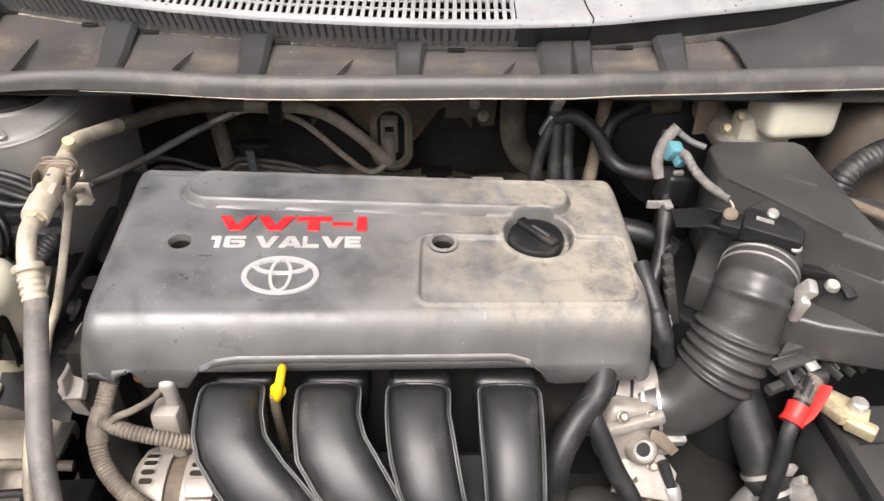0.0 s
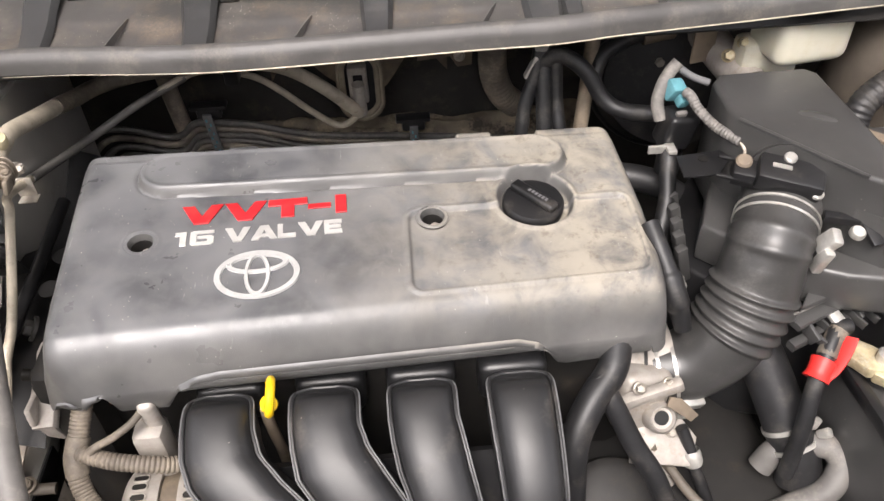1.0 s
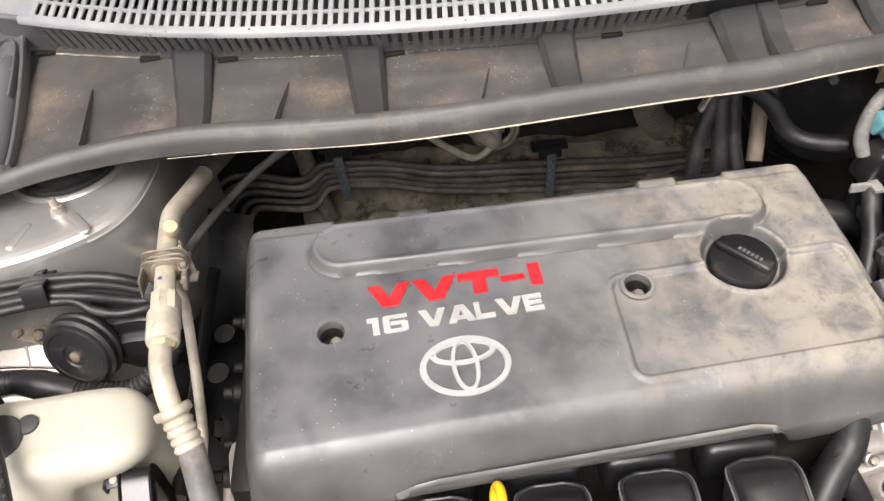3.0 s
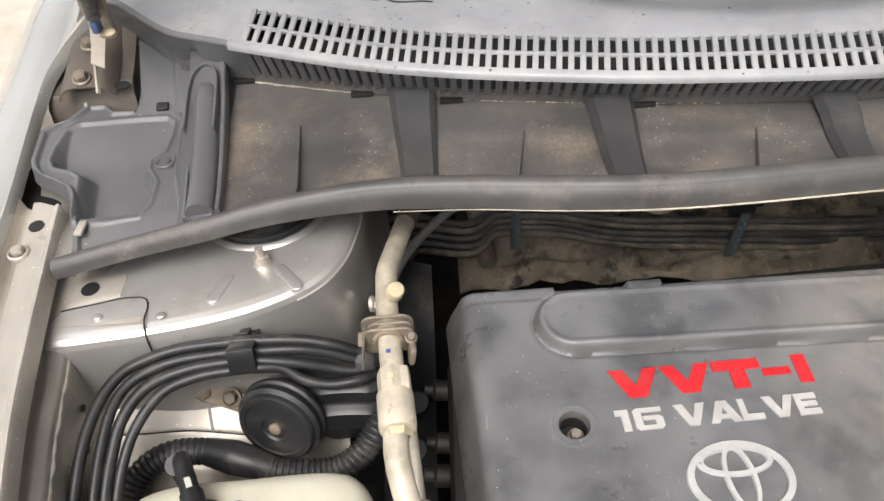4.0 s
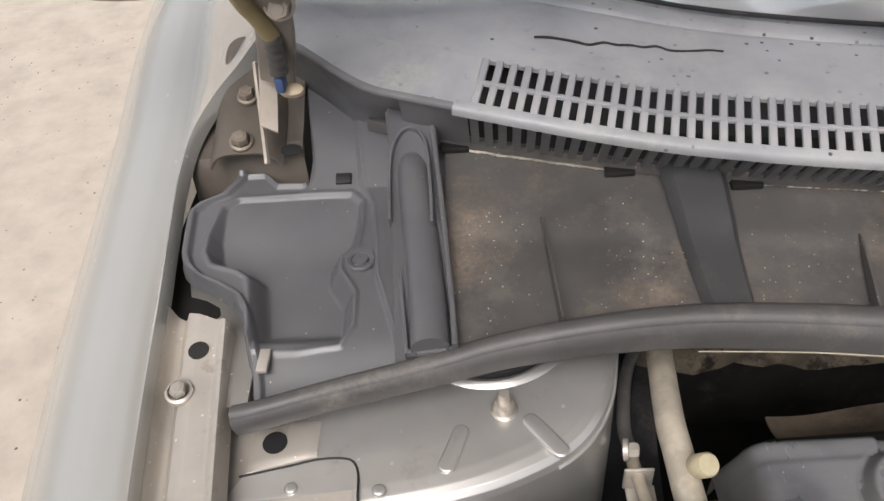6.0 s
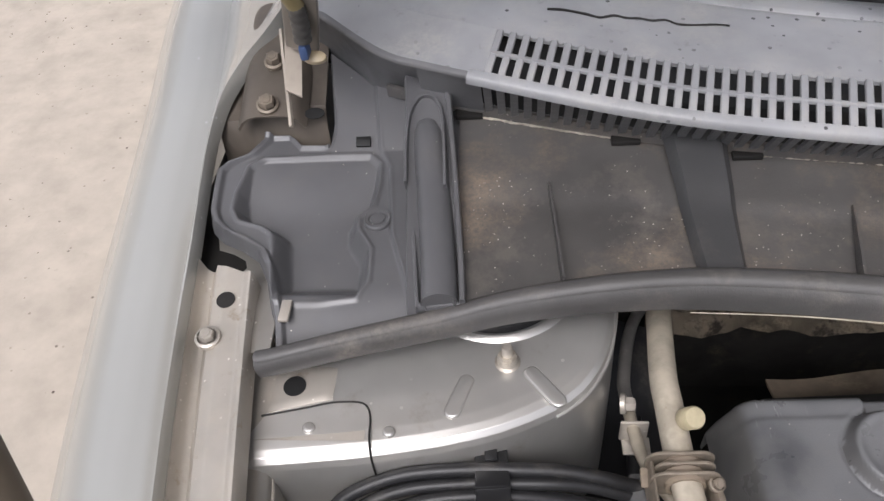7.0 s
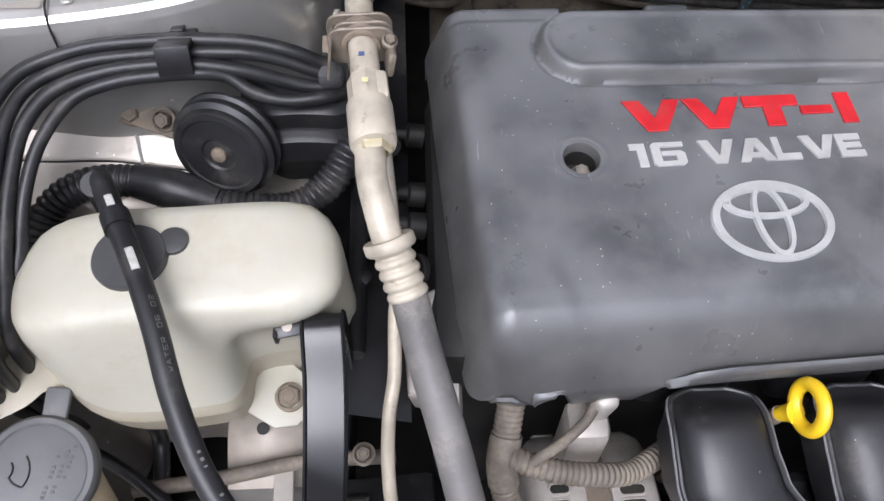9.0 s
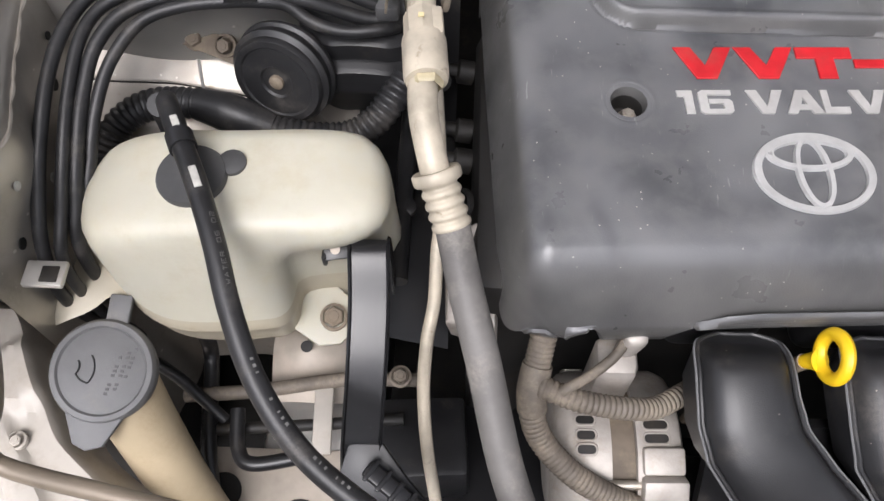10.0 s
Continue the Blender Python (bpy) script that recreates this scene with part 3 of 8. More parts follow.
for hy, hz, hr in ((0.634, 0.887, 0.0042), (0.528, 0.860, 0.0040), (0.600, 0.845, 0.0035), (0.660, 0.905, 0.0030)):
    part("apron_hole", lathe([(hr, 0), (hr, 0.0008), (0, 0.0008)], 20, aim(on_apron(hy, hz) + V((0.0004, 0, 0)), (1, 0, 0))), M_VOID, body)
for hy, hz in ((0.588, 0.890), (0.570, 0.872), (0.548, 0.895), (0.612, 0.902), (0.645, 0.872)):
    part("spot_weld", lathe([(0.0035, 0), (0.0028, 0.0008), (0, 0.0011)], 14, aim(on_apron(hy, hz), (1, 0, 0.1))), M_TAG, body)
part("seam_bead", sweep([apron_at(0.46, v) + V((0.0006 * math.sin(v * 70), 0, 0.0006)) for v in np.linspace(0.04, 0.62, 40)], circle(0.0013, 6), 120, scale=lambda u: (0.6 + 0.7 * abs(math.sin(u * 41)), 1)), M_FLANGE, body, "rough sealant bead")

# strut towers
TOW = [(-0.672, 0.683), (-0.63, 0.687), (-0.594, 0.691), (-0.544, 0.700), (-0.506, 0.712), (-0.47, 0.732), (-0.449, 0.760), (-0.439, 0.795), (-0.435, 0.84), (-0.434, 0.97)]
TOWC, _ = catmull([(x, y, 0) for x, y in TOW], 70)


def tower_at(u, v):
    p = TOWC[int(round(u * 70))]
    q = TOWC[min(70, int(round(u * 70)) + 1)] - TOWC[max(0, int(round(u * 70)) - 1)]
    n = np.array((q[1], -q[0], 0)) / np.linalg.norm(q)
    rows = [(-0.14, 0.9565), (-0.09, 0.957), (-0.05, 0.9575), (-0.03, 0.957), (-0.017, 0.9562), (-0.010, 0.9550), (-0.005, 0.9532), (-0.0015, 0.9502), (0.0, 0.9455), (0.0010, 0.932), (0.0015, 0.88), (0.001, 0.80), (0.0, 0.70)]
    k = v * (len(rows) - 1)
    i = min(int(k), len(rows) - 2)
    d, z = (lerp(rows[i][m], rows[i + 1][m], k - i) for m in (0, 1))
    if d < -0.02:
        a = np.array((-0.56, 0.90, 0))
        f = (-0.02 - d) / 0.12
        xy = lerp(p + n * -0.02, a, f)
    else:
        xy = p + n * d
    return V((xy[0], xy[1], z))


def TOWER_EDGE(k):
    p = tower_at(k / 70, 8 / 12)
    return p + V((0, -0.0006, -0.0005))


TOWER_GEO = grid(tower_at, 70, 96)
tower = part("strut_tower", TOWER_GEO, M_STEEL, body, "bare silver painted strut tower, lightly scratched")
for sx, sy, ln, ang in ((-0.5425, 0.7315, 0.017, 70), (-0.4885, 0.7385, 0.018, -52), (-0.585, 0.706, 0.004, 0), (-0.636, 0.7085, 0.004, 0)):
    m = Matrix.Translation((sx, sy, 0.9555)) @ pose(0, 0, 0, 0, 0, ang)
    part("stamped_rib", prism(rrect(ln * 2, min(0.0105, ln * 2), min(0.0052, ln * 0.99), 5), 0.0026, m, 0.0018, 3), M_STEEL, tower)
part("stud", join(lathe([(0.0085, 0), (0.0085, 0.0016), (0.0070, 0.0024), (0.0062, 0.008), (0.0036, 0.0085), (0.0036, 0.017), (0.0028, 0.0182), (0, 0.0182)], 18, Matrix.Translation((-0.512, 0.757, 0.956))),
                  lathe([(0.0064, 0.002), (0.0064, 0.0085), (0.0055, 0.0098), (0, 0.0098)], 6, Matrix.Translation((-0.512, 0.757, 0.956)))), M_BOLT, tower)
part("strut_mount", lathe([(0.060, 0), (0.057, 0.0028), (0.054, 0.0040), (0.052, 0.0034), (0.050, 0.001)], 48, Matrix.Translation((-0.52, 0.830, 0.956))), M_STEEL, tower, "pale steel strut mount rim")
part("mount_rubber", lathe([(0.051, 0.001), (0.050, 0.008), (0.046, 0.010), (0.043, 0.006), (0.039, 0.010), (0.034, 0.014), (0.020, 0.016), (0.010, 0.020), (0, 0.020)], 48, Matrix.Translation((-0.52, 0.830, 0.955))), M_RUBBER, tower, "black rubber strut mount")
part("panel_hole", lathe([(0.0075, 0), (0.0075, 0.0005), (0, 0.0005)], 24, Matrix.Translation((-0.6495, 0.737, 0.9596))), M_VOID, tower)
part("seam", tube([(-0.668, 0.7165, 0.9572), (-0.64, 0.7225, 0.9572), (-0.622, 0.7265, 0.9572), (-0.606, 0.7265, 0.9572), (-0.600, 0.7225, 0.9572), (-0.5975, 0.714, 0.9572), (-0.5965, 0.700, 0.9575), (-0.595, 0.690, 0.945), (-0.592, 0.684, 0.91)], 0.0007, 60, 8), M_DARK, tower, "dark sealant seam")
part("tower_shelf", grid(lambda u, v: V((lerp(-0.700, -0.600, u), lerp(0.700, 0.800, v), 0.9562 + 0.006 * sm(0.25, 0.0, u))), 16, 10), M_FLANGE, tower)
part("corner_plate", thick(grid(lambda u, v: V((lerp(-0.664, -0.6235, u), lerp(0.7185 + 0.010 * u, 0.752, v), 0.9580 + 0.0012 * min(1, 8 * u, 8 * (1 - u), 8 * v))), 14, 10), 0.0012), M_FLANGE, tower, "dusty overlapping corner plate")
part("seam_edge", sweep([TOWER_EDGE(k) for k in range(30, 66)], circle(0.0013, 8), 70), M_STEEL, tower, "rolled steel edge")
part("bolt", hexhead((-0.431, 0.770, 0.885), (1, -0.15, 0.15), 0.0055, 0.008, 0.0075), M_FLANGE, tower)
part("bracket", join(box(0.020, 0.0025, 0.024, Matrix.Translation((-0.424, 0.757, 0.870)), 0.001), box(0.020, 0.014, 0.0025, Matrix.Translation((-0.422, 0.751, 0.858)), 0.001)), M_FLANGE, tower)
tower_r = part("strut_tower", moved(lathe([(0.07, 0.0), (0.085, -0.004), (0.105, -0.012), (0.118, -0.03), (0.122, -0.08), (0.13, -0.2), (0.14, -0.35)], 48), Matrix.Translation((0.625, 0.86, 0.965))), M_POCKET, body, "dusty brown-grey strut tower")
part("strut_mount", lathe([(0.07, 0), (0.066, 0.006), (0.054, 0.010), (0.044, 0.006), (0.036, 0.016), (0, 0.018)], 40, Matrix.Translation((0.625, 0.86, 0.963))), M_RUBBER, tower_r)
part("stud", hexhead((0.555, 0.80, 0.956), (0, 0, 1), 0.008, 0.014, 0.012), M_BOLT, tower_r)


# lower ledge and frame rail in front of the tower
def ledge_at(u, v):
    x = lerp(-0.66, -0.462, u)
    rows = [(0.705, 0.856), (0.694, 0.8500), (0.690, 0.8465), (0.684, 0.8415), (0.679, 0.8375), (0.6775, 0.8355), (0.668, 0.8310), (0.650, 0.822), (0.640, 0.805), (0.620, 0.70), (0.60, 0.5)]
    k = v * (len(rows) - 1)
    i = min(int(k), len(rows) - 2)
    y, z = (lerp(rows[i][m], rows[i + 1][m], k - i) for m in (0, 1))
    return V((x, y - 0.010 * sm(-0.58, -0.65, x), z + 0.25 * (-0.572 - x) - 0.035 * sm(-0.500, -0.462, x)))


part("inner_panel", grid(ledge_at, 32, 40), M_FLANGE, body, "grey pressed steel inner panel")
for u_, v_ in ((0.37, 0.655), (0.50, 0.66), (0.24, 0.66)):
    part("spot_weld", lathe([(0.0045, 0), (0.0036, 0.0010), (0, 0.0013)], 14, aim(ledge_at(u_, v_), (0, -0.4, 1))), M_FLANGE, body)
part("panel_seam", tube([ledge_at(u_, 0.475) + V((0, -0.0003, 0.0003)) for u_ in np.linspace(0.05, 0.72, 12)], 0.0007, 40, 6), M_DARK, body)
part("panel_fold", tube([ledge_at(0.43 + 0.05 * (v_ - 0.12), v_) + V((0, 0, 0.0004)) for v_ in np.linspace(0.12, 0.47, 7)], 0.0013, 20, 8), M_STEEL, body)
part("inner_rail", box(0.10, 0.20, 0.03, Matrix.Translation((-0.49, 0.52, 0.615)), 0.01), M_STEEL, body, "grey frame rail")


def firewall_at(u, v):
    x, z = lerp(-0.80, 0.85, u), lerp(0.35, 0.985, v)
    return V((x, 1.14 - 0.03 * math.cos(x * 3) + 0.006 * noise.noise((x * 9, z * 9, 0)), z))


fw = part("firewall", grid(firewall_at, 80, 36), M_INSUL, body, "dark insulated firewall")
# unseen dark closings, so nothing shows through below or ahead of the bay
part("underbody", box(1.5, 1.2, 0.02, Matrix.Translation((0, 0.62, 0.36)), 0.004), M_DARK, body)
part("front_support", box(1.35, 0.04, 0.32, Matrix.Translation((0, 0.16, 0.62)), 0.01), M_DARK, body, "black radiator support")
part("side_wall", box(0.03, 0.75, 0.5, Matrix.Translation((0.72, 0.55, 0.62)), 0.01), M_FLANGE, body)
# near-black sheet added for the shade under the cowl
part("cowl_dark_sheet", thick(grid(lambda u, v: V((lerp(-0.75, 0.75, u), lerp(0.80, 1.16, v), 0.975 - 0.01 * v)), 30, 6), 0.002), M_DARK, body)

# ---- cowl ----
SEAL = [(-0.667, 0.738, 0.985), (-0.655, 0.739, 0.987), (-0.61, 0.749, 0.991), (-0.555, 0.761, 0.994), (-0.51, 0.771, 0.998), (-0.455, 0.777, 1.002), (-0.40, 0.780, 1.003), (-0.335, 0.776, 1.003), (-0.27, 0.768, 1.003),
        (-0.20, 0.762, 1.003), (-0.13, 0.762, 1.003), (-0.04, 0.767, 1.002), (0.055, 0.771, 1.002), (0.14, 0.772, 1.002), (0.21, 0.781, 1.002), (0.33, 0.795, 1.0), (0.51, 0.815, 0.998), (0.70, 0.83, 0.995)]
SEAL_Y = curve1([p[0] for p in SEAL], [p[1] for p in SEAL])
seal = thing("hood_seal", "weathered grey rubber hood seal along the cowl edge", "seal", (-0.66, 0.742, 0.98))
sec = [(0.017, -0.010), (0.018, 0.002), (0.0158, 0.0085), (0.0120, 0.0122), (0.0103, 0.0100), (0.0086, 0.0126), (0.0030, 0.0158), (-0.0040, 0.0156), (-0.011, 0.0115), (-0.016, 0.004), (-0.018, -0.004), (-0.019, -0.012)]
part("seal_bulb", sweep(SEAL, sec, 160, scale=lambda u: (0.46 + 0.26 * sm(0.0, 0.28, u), 0.55 + 0.30 * sm(0.04, 0.24, u))), M_SEAL, seal, sharp=50)
part("seal_lip", sweep([(x, y - 0.0128, z - 0.009) for x, y, z in SEAL[6:]], rrect(0.0022, 0.0010, 0.0004, 1), 160, scale=lambda u: (0.35 + 0.65 * sm(0.0, 0.30, u), 0.4 + 0.6 * sm(0.0, 0.30, u))), M_ALU, seal, "dusty metal edge under the seal")


RX = [-0.60, -0.547, -0.43, -0.35, -0.184, -0.02, 0.17, 0.28, 0.45, 0.70]
R_Y = curve1(RX, [0.955, 0.934, 0.902, 0.884, 0.862, 0.850, 0.855, 0.868, 0.905, 0.97])
R_Z = curve1(RX, [1.026, 1.024, 1.019, 1.017, 1.013, 1.010, 1.010, 1.012, 1.02, 1.03])
EX = [-0.64, -0.515, -0.42, -0.327, -0.192, -0.04, 0.07, 0.18, 0.40, 0.70]
E_Y = curve1(EX, [0.940, 0.897, 0.871, 0.857, 0.840, 0.827, 0.825, 0.834, 0.885, 0.97])
E_Z = curve1(EX, [1.086, 1.077, 1.067, 1.060, 1.055, 1.054, 1.054, 1.055, 1.06, 1.07])

cowl = thing("cowl_tray", "black plastic cowl tray below the windscreen, dusty with tan stains", "cowl", (-0.3, 0.8, 0.98))


def tray_floor(u, v):
    x = lerp(-0.545, 0.62, u)
    y0, y1 = SEAL_Y(x) + 0.006, R_Y(x)
    z = lerp(1.001, R_Z(x), v ** 1.3)
    # shallow step across the floor
    z += 0.003 / (1 + math.exp(-(v - 0.55) * 40))
    return V((x, lerp(y0, y1, v), z))


floor_ob = part("tray_floor", grid(tray_floor, 150, 24), M_COWL, cowl, "faded black plastic floor with tan dust patches")
for xb, wb, xt, wt in ((-0.377, 0.021, -0.384, 0.031), (-0.212, 0.021, -0.217, 0.030), (-0.034, 0.020, -0.034, 0.027), (0.134, 0.026, 0.137, 0.036), (0.165, 0.014, 0.167, 0.019), (0.272, 0.022, 0.272, 0.030)):
    def strip_at(u, v, xb=xb, wb=wb, xt=xt, wt=wt):
        w = [-0.68, -0.56, -0.5, 0.5, 0.56, 0.68]
        h = [0.0, 0.0055, 0.0075, 0.0075, 0.0055, 0.0]
        k = u * 5
        i = min(int(k), 4)
        x = lerp(xb, xt, v) + lerp(w[i], w[i + 1], k - i) * lerp(wb, wt, v)
        p = tray_floor((x + 0.545) / 1.165, lerp(0.0, 1.02, v))
        return p + V((0, 0, lerp(h[i], h[i + 1], k - i) + 0.0005 + 0.009 * v ** 1.5))
    part("strip", grid(strip_at, 20, 14), M_STRIP, cowl, "plain black raised strip", sharp=25)
for x0, x1 in ((-0.528, -0.432), (-0.345, -0.238), (-0.183, -0.062), (0.0, 0.10), (0.20, 0.25)):
    ln = [tray_floor((x + 0.545) / 1.165, 0.968 + 0.006 * noise.noise((x * 90, 3, 0))) + V((0, 0, 0.0012)) for x in np.linspace(x0, x1, 26)]
    part("caulk_line", sweep(ln, rrect(0.0028, 0.0014, 0.0005, 1), 90, scale=lambda u: (0.15 + 0.9 * abs(math.sin(u * 23) * math.sin(u * 61 + 1)), 1)), M_CAULK, cowl, "ragged pale dust along the tray edge")
for cx in (-0.538, -0.428, -0.349, -0.187, 0.02, 0.22, 0.345):
    p = tray_floor((cx + 0.545) / 1.165, 0.985)
    part("slot", box(0.020, 0.010, 0.004, Matrix.Translation(p + V((0, -0.002, 0.0015))), 0.0008), M_DARK, cowl)
for cx, lean in ((-0.476, 0.006), (-0.30, -0.010), (-0.115, -0.014), (0.07, -0.018)):
    a = tray_floor((cx + 0.545) / 1.165, 0.02)
    b = tray_floor((cx - lean + 0.545) / 1.165, 0.62)
    part("fin", sweep([a + V((0, 0, 0.001)), lerp(a, b, 0.5) + V((0, 0, 0.001)), b], [(-0.0012, 0), (0.0012, 0), (0.0007, 0.011), (-0.0007, 0.011)], 12, scale=lambda u: (1, 1 - 0.85 * u)), M_COWL, cowl)

# slotted grille along the windscreen base
grille = thing("cowl_grille", "weathered grey plastic air intake grille with two slot rows", "grille", (-0.2, 0.83, 1.0))


def nose(x):
    back = sm(-0.58, -0.67, x)
    return V((x, E_Y(x) + 0.028 * back, E_Z(x) + 0.012 * back))


def top_dir(x):
    d = V((E_Y(x + 0.005) - E_Y(x - 0.005), -0.01, 0)).normalized() * -1
    return (d * 0.905 + V((0, 0, 0.42))).normalized()


def base_at(x):
    return V((x, R_Y(x) - 0.002, R_Z(x) + 0.004))


def rail(f, sec_, n=120, x0=-0.60, x1=0.62, mt=None, name="rail", label=""):
    return part(name, sweep([f(x) for x in np.linspace(x0, x1, 60)], sec_, n), mt or M_GRILLE, grille, label)


NOSE_SEC = [(0.0032, 0.0030), (0.0022, 0.0036), (-0.0026, 0.0014), (-0.0038, 0.0000), (-0.0042, -0.0026), (-0.0038, -0.0050), (-0.0026, -0.0050), (-0.0030, -0.0026), (-0.0018, -0.0008), (0.0032, 0.0014)]
rail(nose, [(-a, b) for a, b in NOSE_SEC], x0=-0.535, name="nose_rail")
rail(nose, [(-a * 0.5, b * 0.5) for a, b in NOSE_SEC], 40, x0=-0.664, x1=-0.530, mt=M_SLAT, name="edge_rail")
rail(lambda x: nose(x) + top_dir(x) * 0.0195, rrect(0.004, 0.003, 0.001, 2), x0=-0.525, x1=0.085, name="middle_rail")
rail(lambda x: base_at(x) + V((0, 0, 0.004)), rrect(0.004, 0.010, 0.001, 2), mt=M_COWL, name="base_rail")


def top_pt(x, b):
    """A point of the smooth top, b of the way from the slots to the glass."""
    rows = ([0.0, 0.10, 0.35, 0.60, 0.72, 0.75, 0.78, 0.93, 0.96, 1.0], [0.0, 0.002, 0.0035, 0.0040, 0.0040, 0.0022, 0.0045, 0.0050, 0.0025, 0.0055])
    wide = float(np.interp(x, [-0.6, -0.43, -0.17, 0.3], [0.108, 0.10, 0.079, 0.075]))
    d = top_dir(x)
    return nose(x) + d * 0.036 + V((d.x * b * wide, b * wide, float(np.interp(b, *rows))))


def top_sheet(u, v):
    return top_pt(lerp(-0.665, 0.66, u), v)


part("top_panel", thick(grid(top_sheet, 120, 45), 0.003), M_GRILLE, grille, "smooth grey plastic top panel with a long crack")


def solid_top(x0, x1):
    def at(u, v):
        x = lerp(x0, x1, u)
        return nose(x) + top_dir(x) * lerp(0.0, 0.0365, v) + V((0, 0, 0.001))
    return at


part("blank_panel", thick(grid(solid_top(0.088, 0.66), 50, 8), 0.002), M_GRILLE, grille)
part("blank_panel", thick(grid(solid_top(-0.665, -0.523), 20, 8), 0.002), M_GRILLE, grille)


def solid_front(x0, x1):
    def at(u, v):
        x = lerp(x0, x1, u)
        return lerp(nose(x), base_at(x), v)
    return at


part("front_blank", grid(solid_front(0.092, 0.66), 50, 8), M_BLACK, grille)
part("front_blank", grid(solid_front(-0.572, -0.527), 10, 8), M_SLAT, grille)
SEAM_X = 0.174
seam = [base_at(SEAM_X - 0.006) + V((0, -0.002, 0.004)), lerp(base_at(SEAM_X), nose(SEAM_X), 0.6) + V((0, -0.0015, 0)), nose(SEAM_X) + V((0, -0.0045, 0)), nose(SEAM_X) + V((0, -0.002, 0.0042)), nose(SEAM_X - 0.002) + top_dir(SEAM_X) * 0.018 + V((0, 0, 0.0014)), nose(SEAM_X - 0.004) + top_dir(SEAM_X) * 0.036 + V((0, 0, 0.0012)), top_pt(SEAM_X - 0.008, 0.5) + V((0, 0, 0.0006))]
part("panel_seam", sweep(seam, circle(0.0009, 6), 50), M_DARK, grille, "dark joint between two grille panels")


def end_sheet(u, v):
    x = lerp(lerp(0.352, 0.338, v), 0.66, u)
    low = V((x, SEAL_Y(x) + 0.006, 1.0085))
    top = lerp(base_at(x), nose(x), 0.10 + 0.85 * sm(0.0, 0.8, u))
    return lerp(low, top, v) + V((0, -0.002, 0.006 * math.sin(v * 3.14) + 0.001))


part("end_panel", thick(grid(end_sheet, 40, 16), 0.003), M_STRIP, grille, "smooth black end panel of the cowl")
TOPRIB = mesh_of("slat", box(0.0050, 0.038, 0.0030, None, 0.0007, 1), M_GRILLE)
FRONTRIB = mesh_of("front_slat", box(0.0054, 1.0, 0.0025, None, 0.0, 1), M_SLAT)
xs_ = np.linspace(-0.523, 0.088, 400)
ss = np.r_[0, np.cumsum([(nose(b) - nose(a)).length for a, b in zip(xs_, xs_[1:])])]
for k in range(int(ss[-1] / 0.0096) + 1):
    x = float(np.interp(k * 0.0096, ss, xs_))
    n, d = nose(x), top_dir(x)
    ob = new("slat", TOPRIB)
    ob.matrix_basis = aim(n + d * 0.0185, V((1, 0, 0)).cross(d), d.cross(V((1, 0, 0)).cross(d)))
    ob.parent = grille
    ob.matrix_parent_inverse = grille.matrix_world.inverted()
    a, b = nose(x) - V((0, 0, 0.003)), base_at(x) + V((0, 0, 0.004))
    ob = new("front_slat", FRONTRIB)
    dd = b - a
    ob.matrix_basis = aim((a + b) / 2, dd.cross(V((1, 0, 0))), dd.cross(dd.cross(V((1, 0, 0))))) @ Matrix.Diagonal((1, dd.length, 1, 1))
    ob.parent = grille
    ob.matrix_parent_inverse = grille.matrix_world.inverted()
# near-black backing added for the shade behind the slots
part("slot_backing", grid(lambda u, v: V((lerp(-0.56, 0.30, u), lerp(E_Y(lerp(-0.56, 0.30, u)) + 0.022, R_Y(lerp(-0.56, 0.30, u)) + 0.055, v), 1.006 + 0.01 * v)), 60, 4), M_DARK, grille)
cr = []
for k in range(15):
    x = lerp(-0.498, -0.371, k / 14)
    cr.append(top_pt(x, lerp(0.30, 0.47, k / 14) + 0.022 * math.sin(k * 1.3) * math.sin(k * 0.45) + 0.010 * math.sin(k * 2.9)) + V((0, 0, 0.0005)))
part("crack", sweep(cr, rrect(0.0017, 0.0014, 0.0005, 1), 90, scale=lambda u: (1.3 - u + 0.6 * abs(math.sin(u * 23)), 1)), M_DARK, grille, "ragged dark crack in the plastic")

# windscreen and wiper
wind = thing("windscreen", "windscreen with a black border, dusty and paled for reflected sky", "windscreen", (0, 1.0, 1.1))


def glass_at(u, v):
    x = lerp(-0.66, 0.66, u)
    a = top_sheet((x + 0.665) / 1.325, 1.0)
    return a + V((x * -0.12 * v, 0.75 * v, 0.48 * v + 0.002))


part("pane", grid(glass_at, 40, 10), M_GLASS, wind, sharp=60)
part("border_seal", sweep([top_sheet(u, 0.9) + V((0, 0.004, 0.004)) for u in np.linspace(0, 1, 40)], rrect(0.003, 0.003, 0.001, 2), 90), M_RUBBER, wind)
# black strip laid on the glass stands in for the pivot's shaded hollow
WELL = [(-0.503, 1.0477, 1.1060), (-0.465, 1.041, 1.1085), (-0.42, 1.034, 1.1080), (-0.38, 1.023, 1.1055), (-0.346, 1.0135, 1.1020), (-0.3237, 1.0049, 1.0985)]
part("wiper_well", sweep(WELL, rrect(0.021, 0.003, 0.001, 2), 40, up=(0, -0.54, 0.84), scale=lambda u: (0.25 + 0.85 * math.sin(math.pi * min(1, 0.12 + 0.88 * u)) ** 0.7, 1)), M_GLOSS, wind, "black strip for the dark hollow below the wiper pivot")
wiper = thing("wiper", "black wiper arm lying low on the windscreen", "wiper", (-0.4, 0.96, 1.12), "windscreen wipers")
WA = [(-0.455, 1.075, 1.150), (-0.425, 1.058, 1.147), (-0.397, 1.035, 1.138), (-0.35, 0.993, 1.130), (-0.278, 0.942, 1.127), (-0.20, 0.895, 1.125), (-0.06, 0.87, 1.125), (0.12, 0.88, 1.128)]
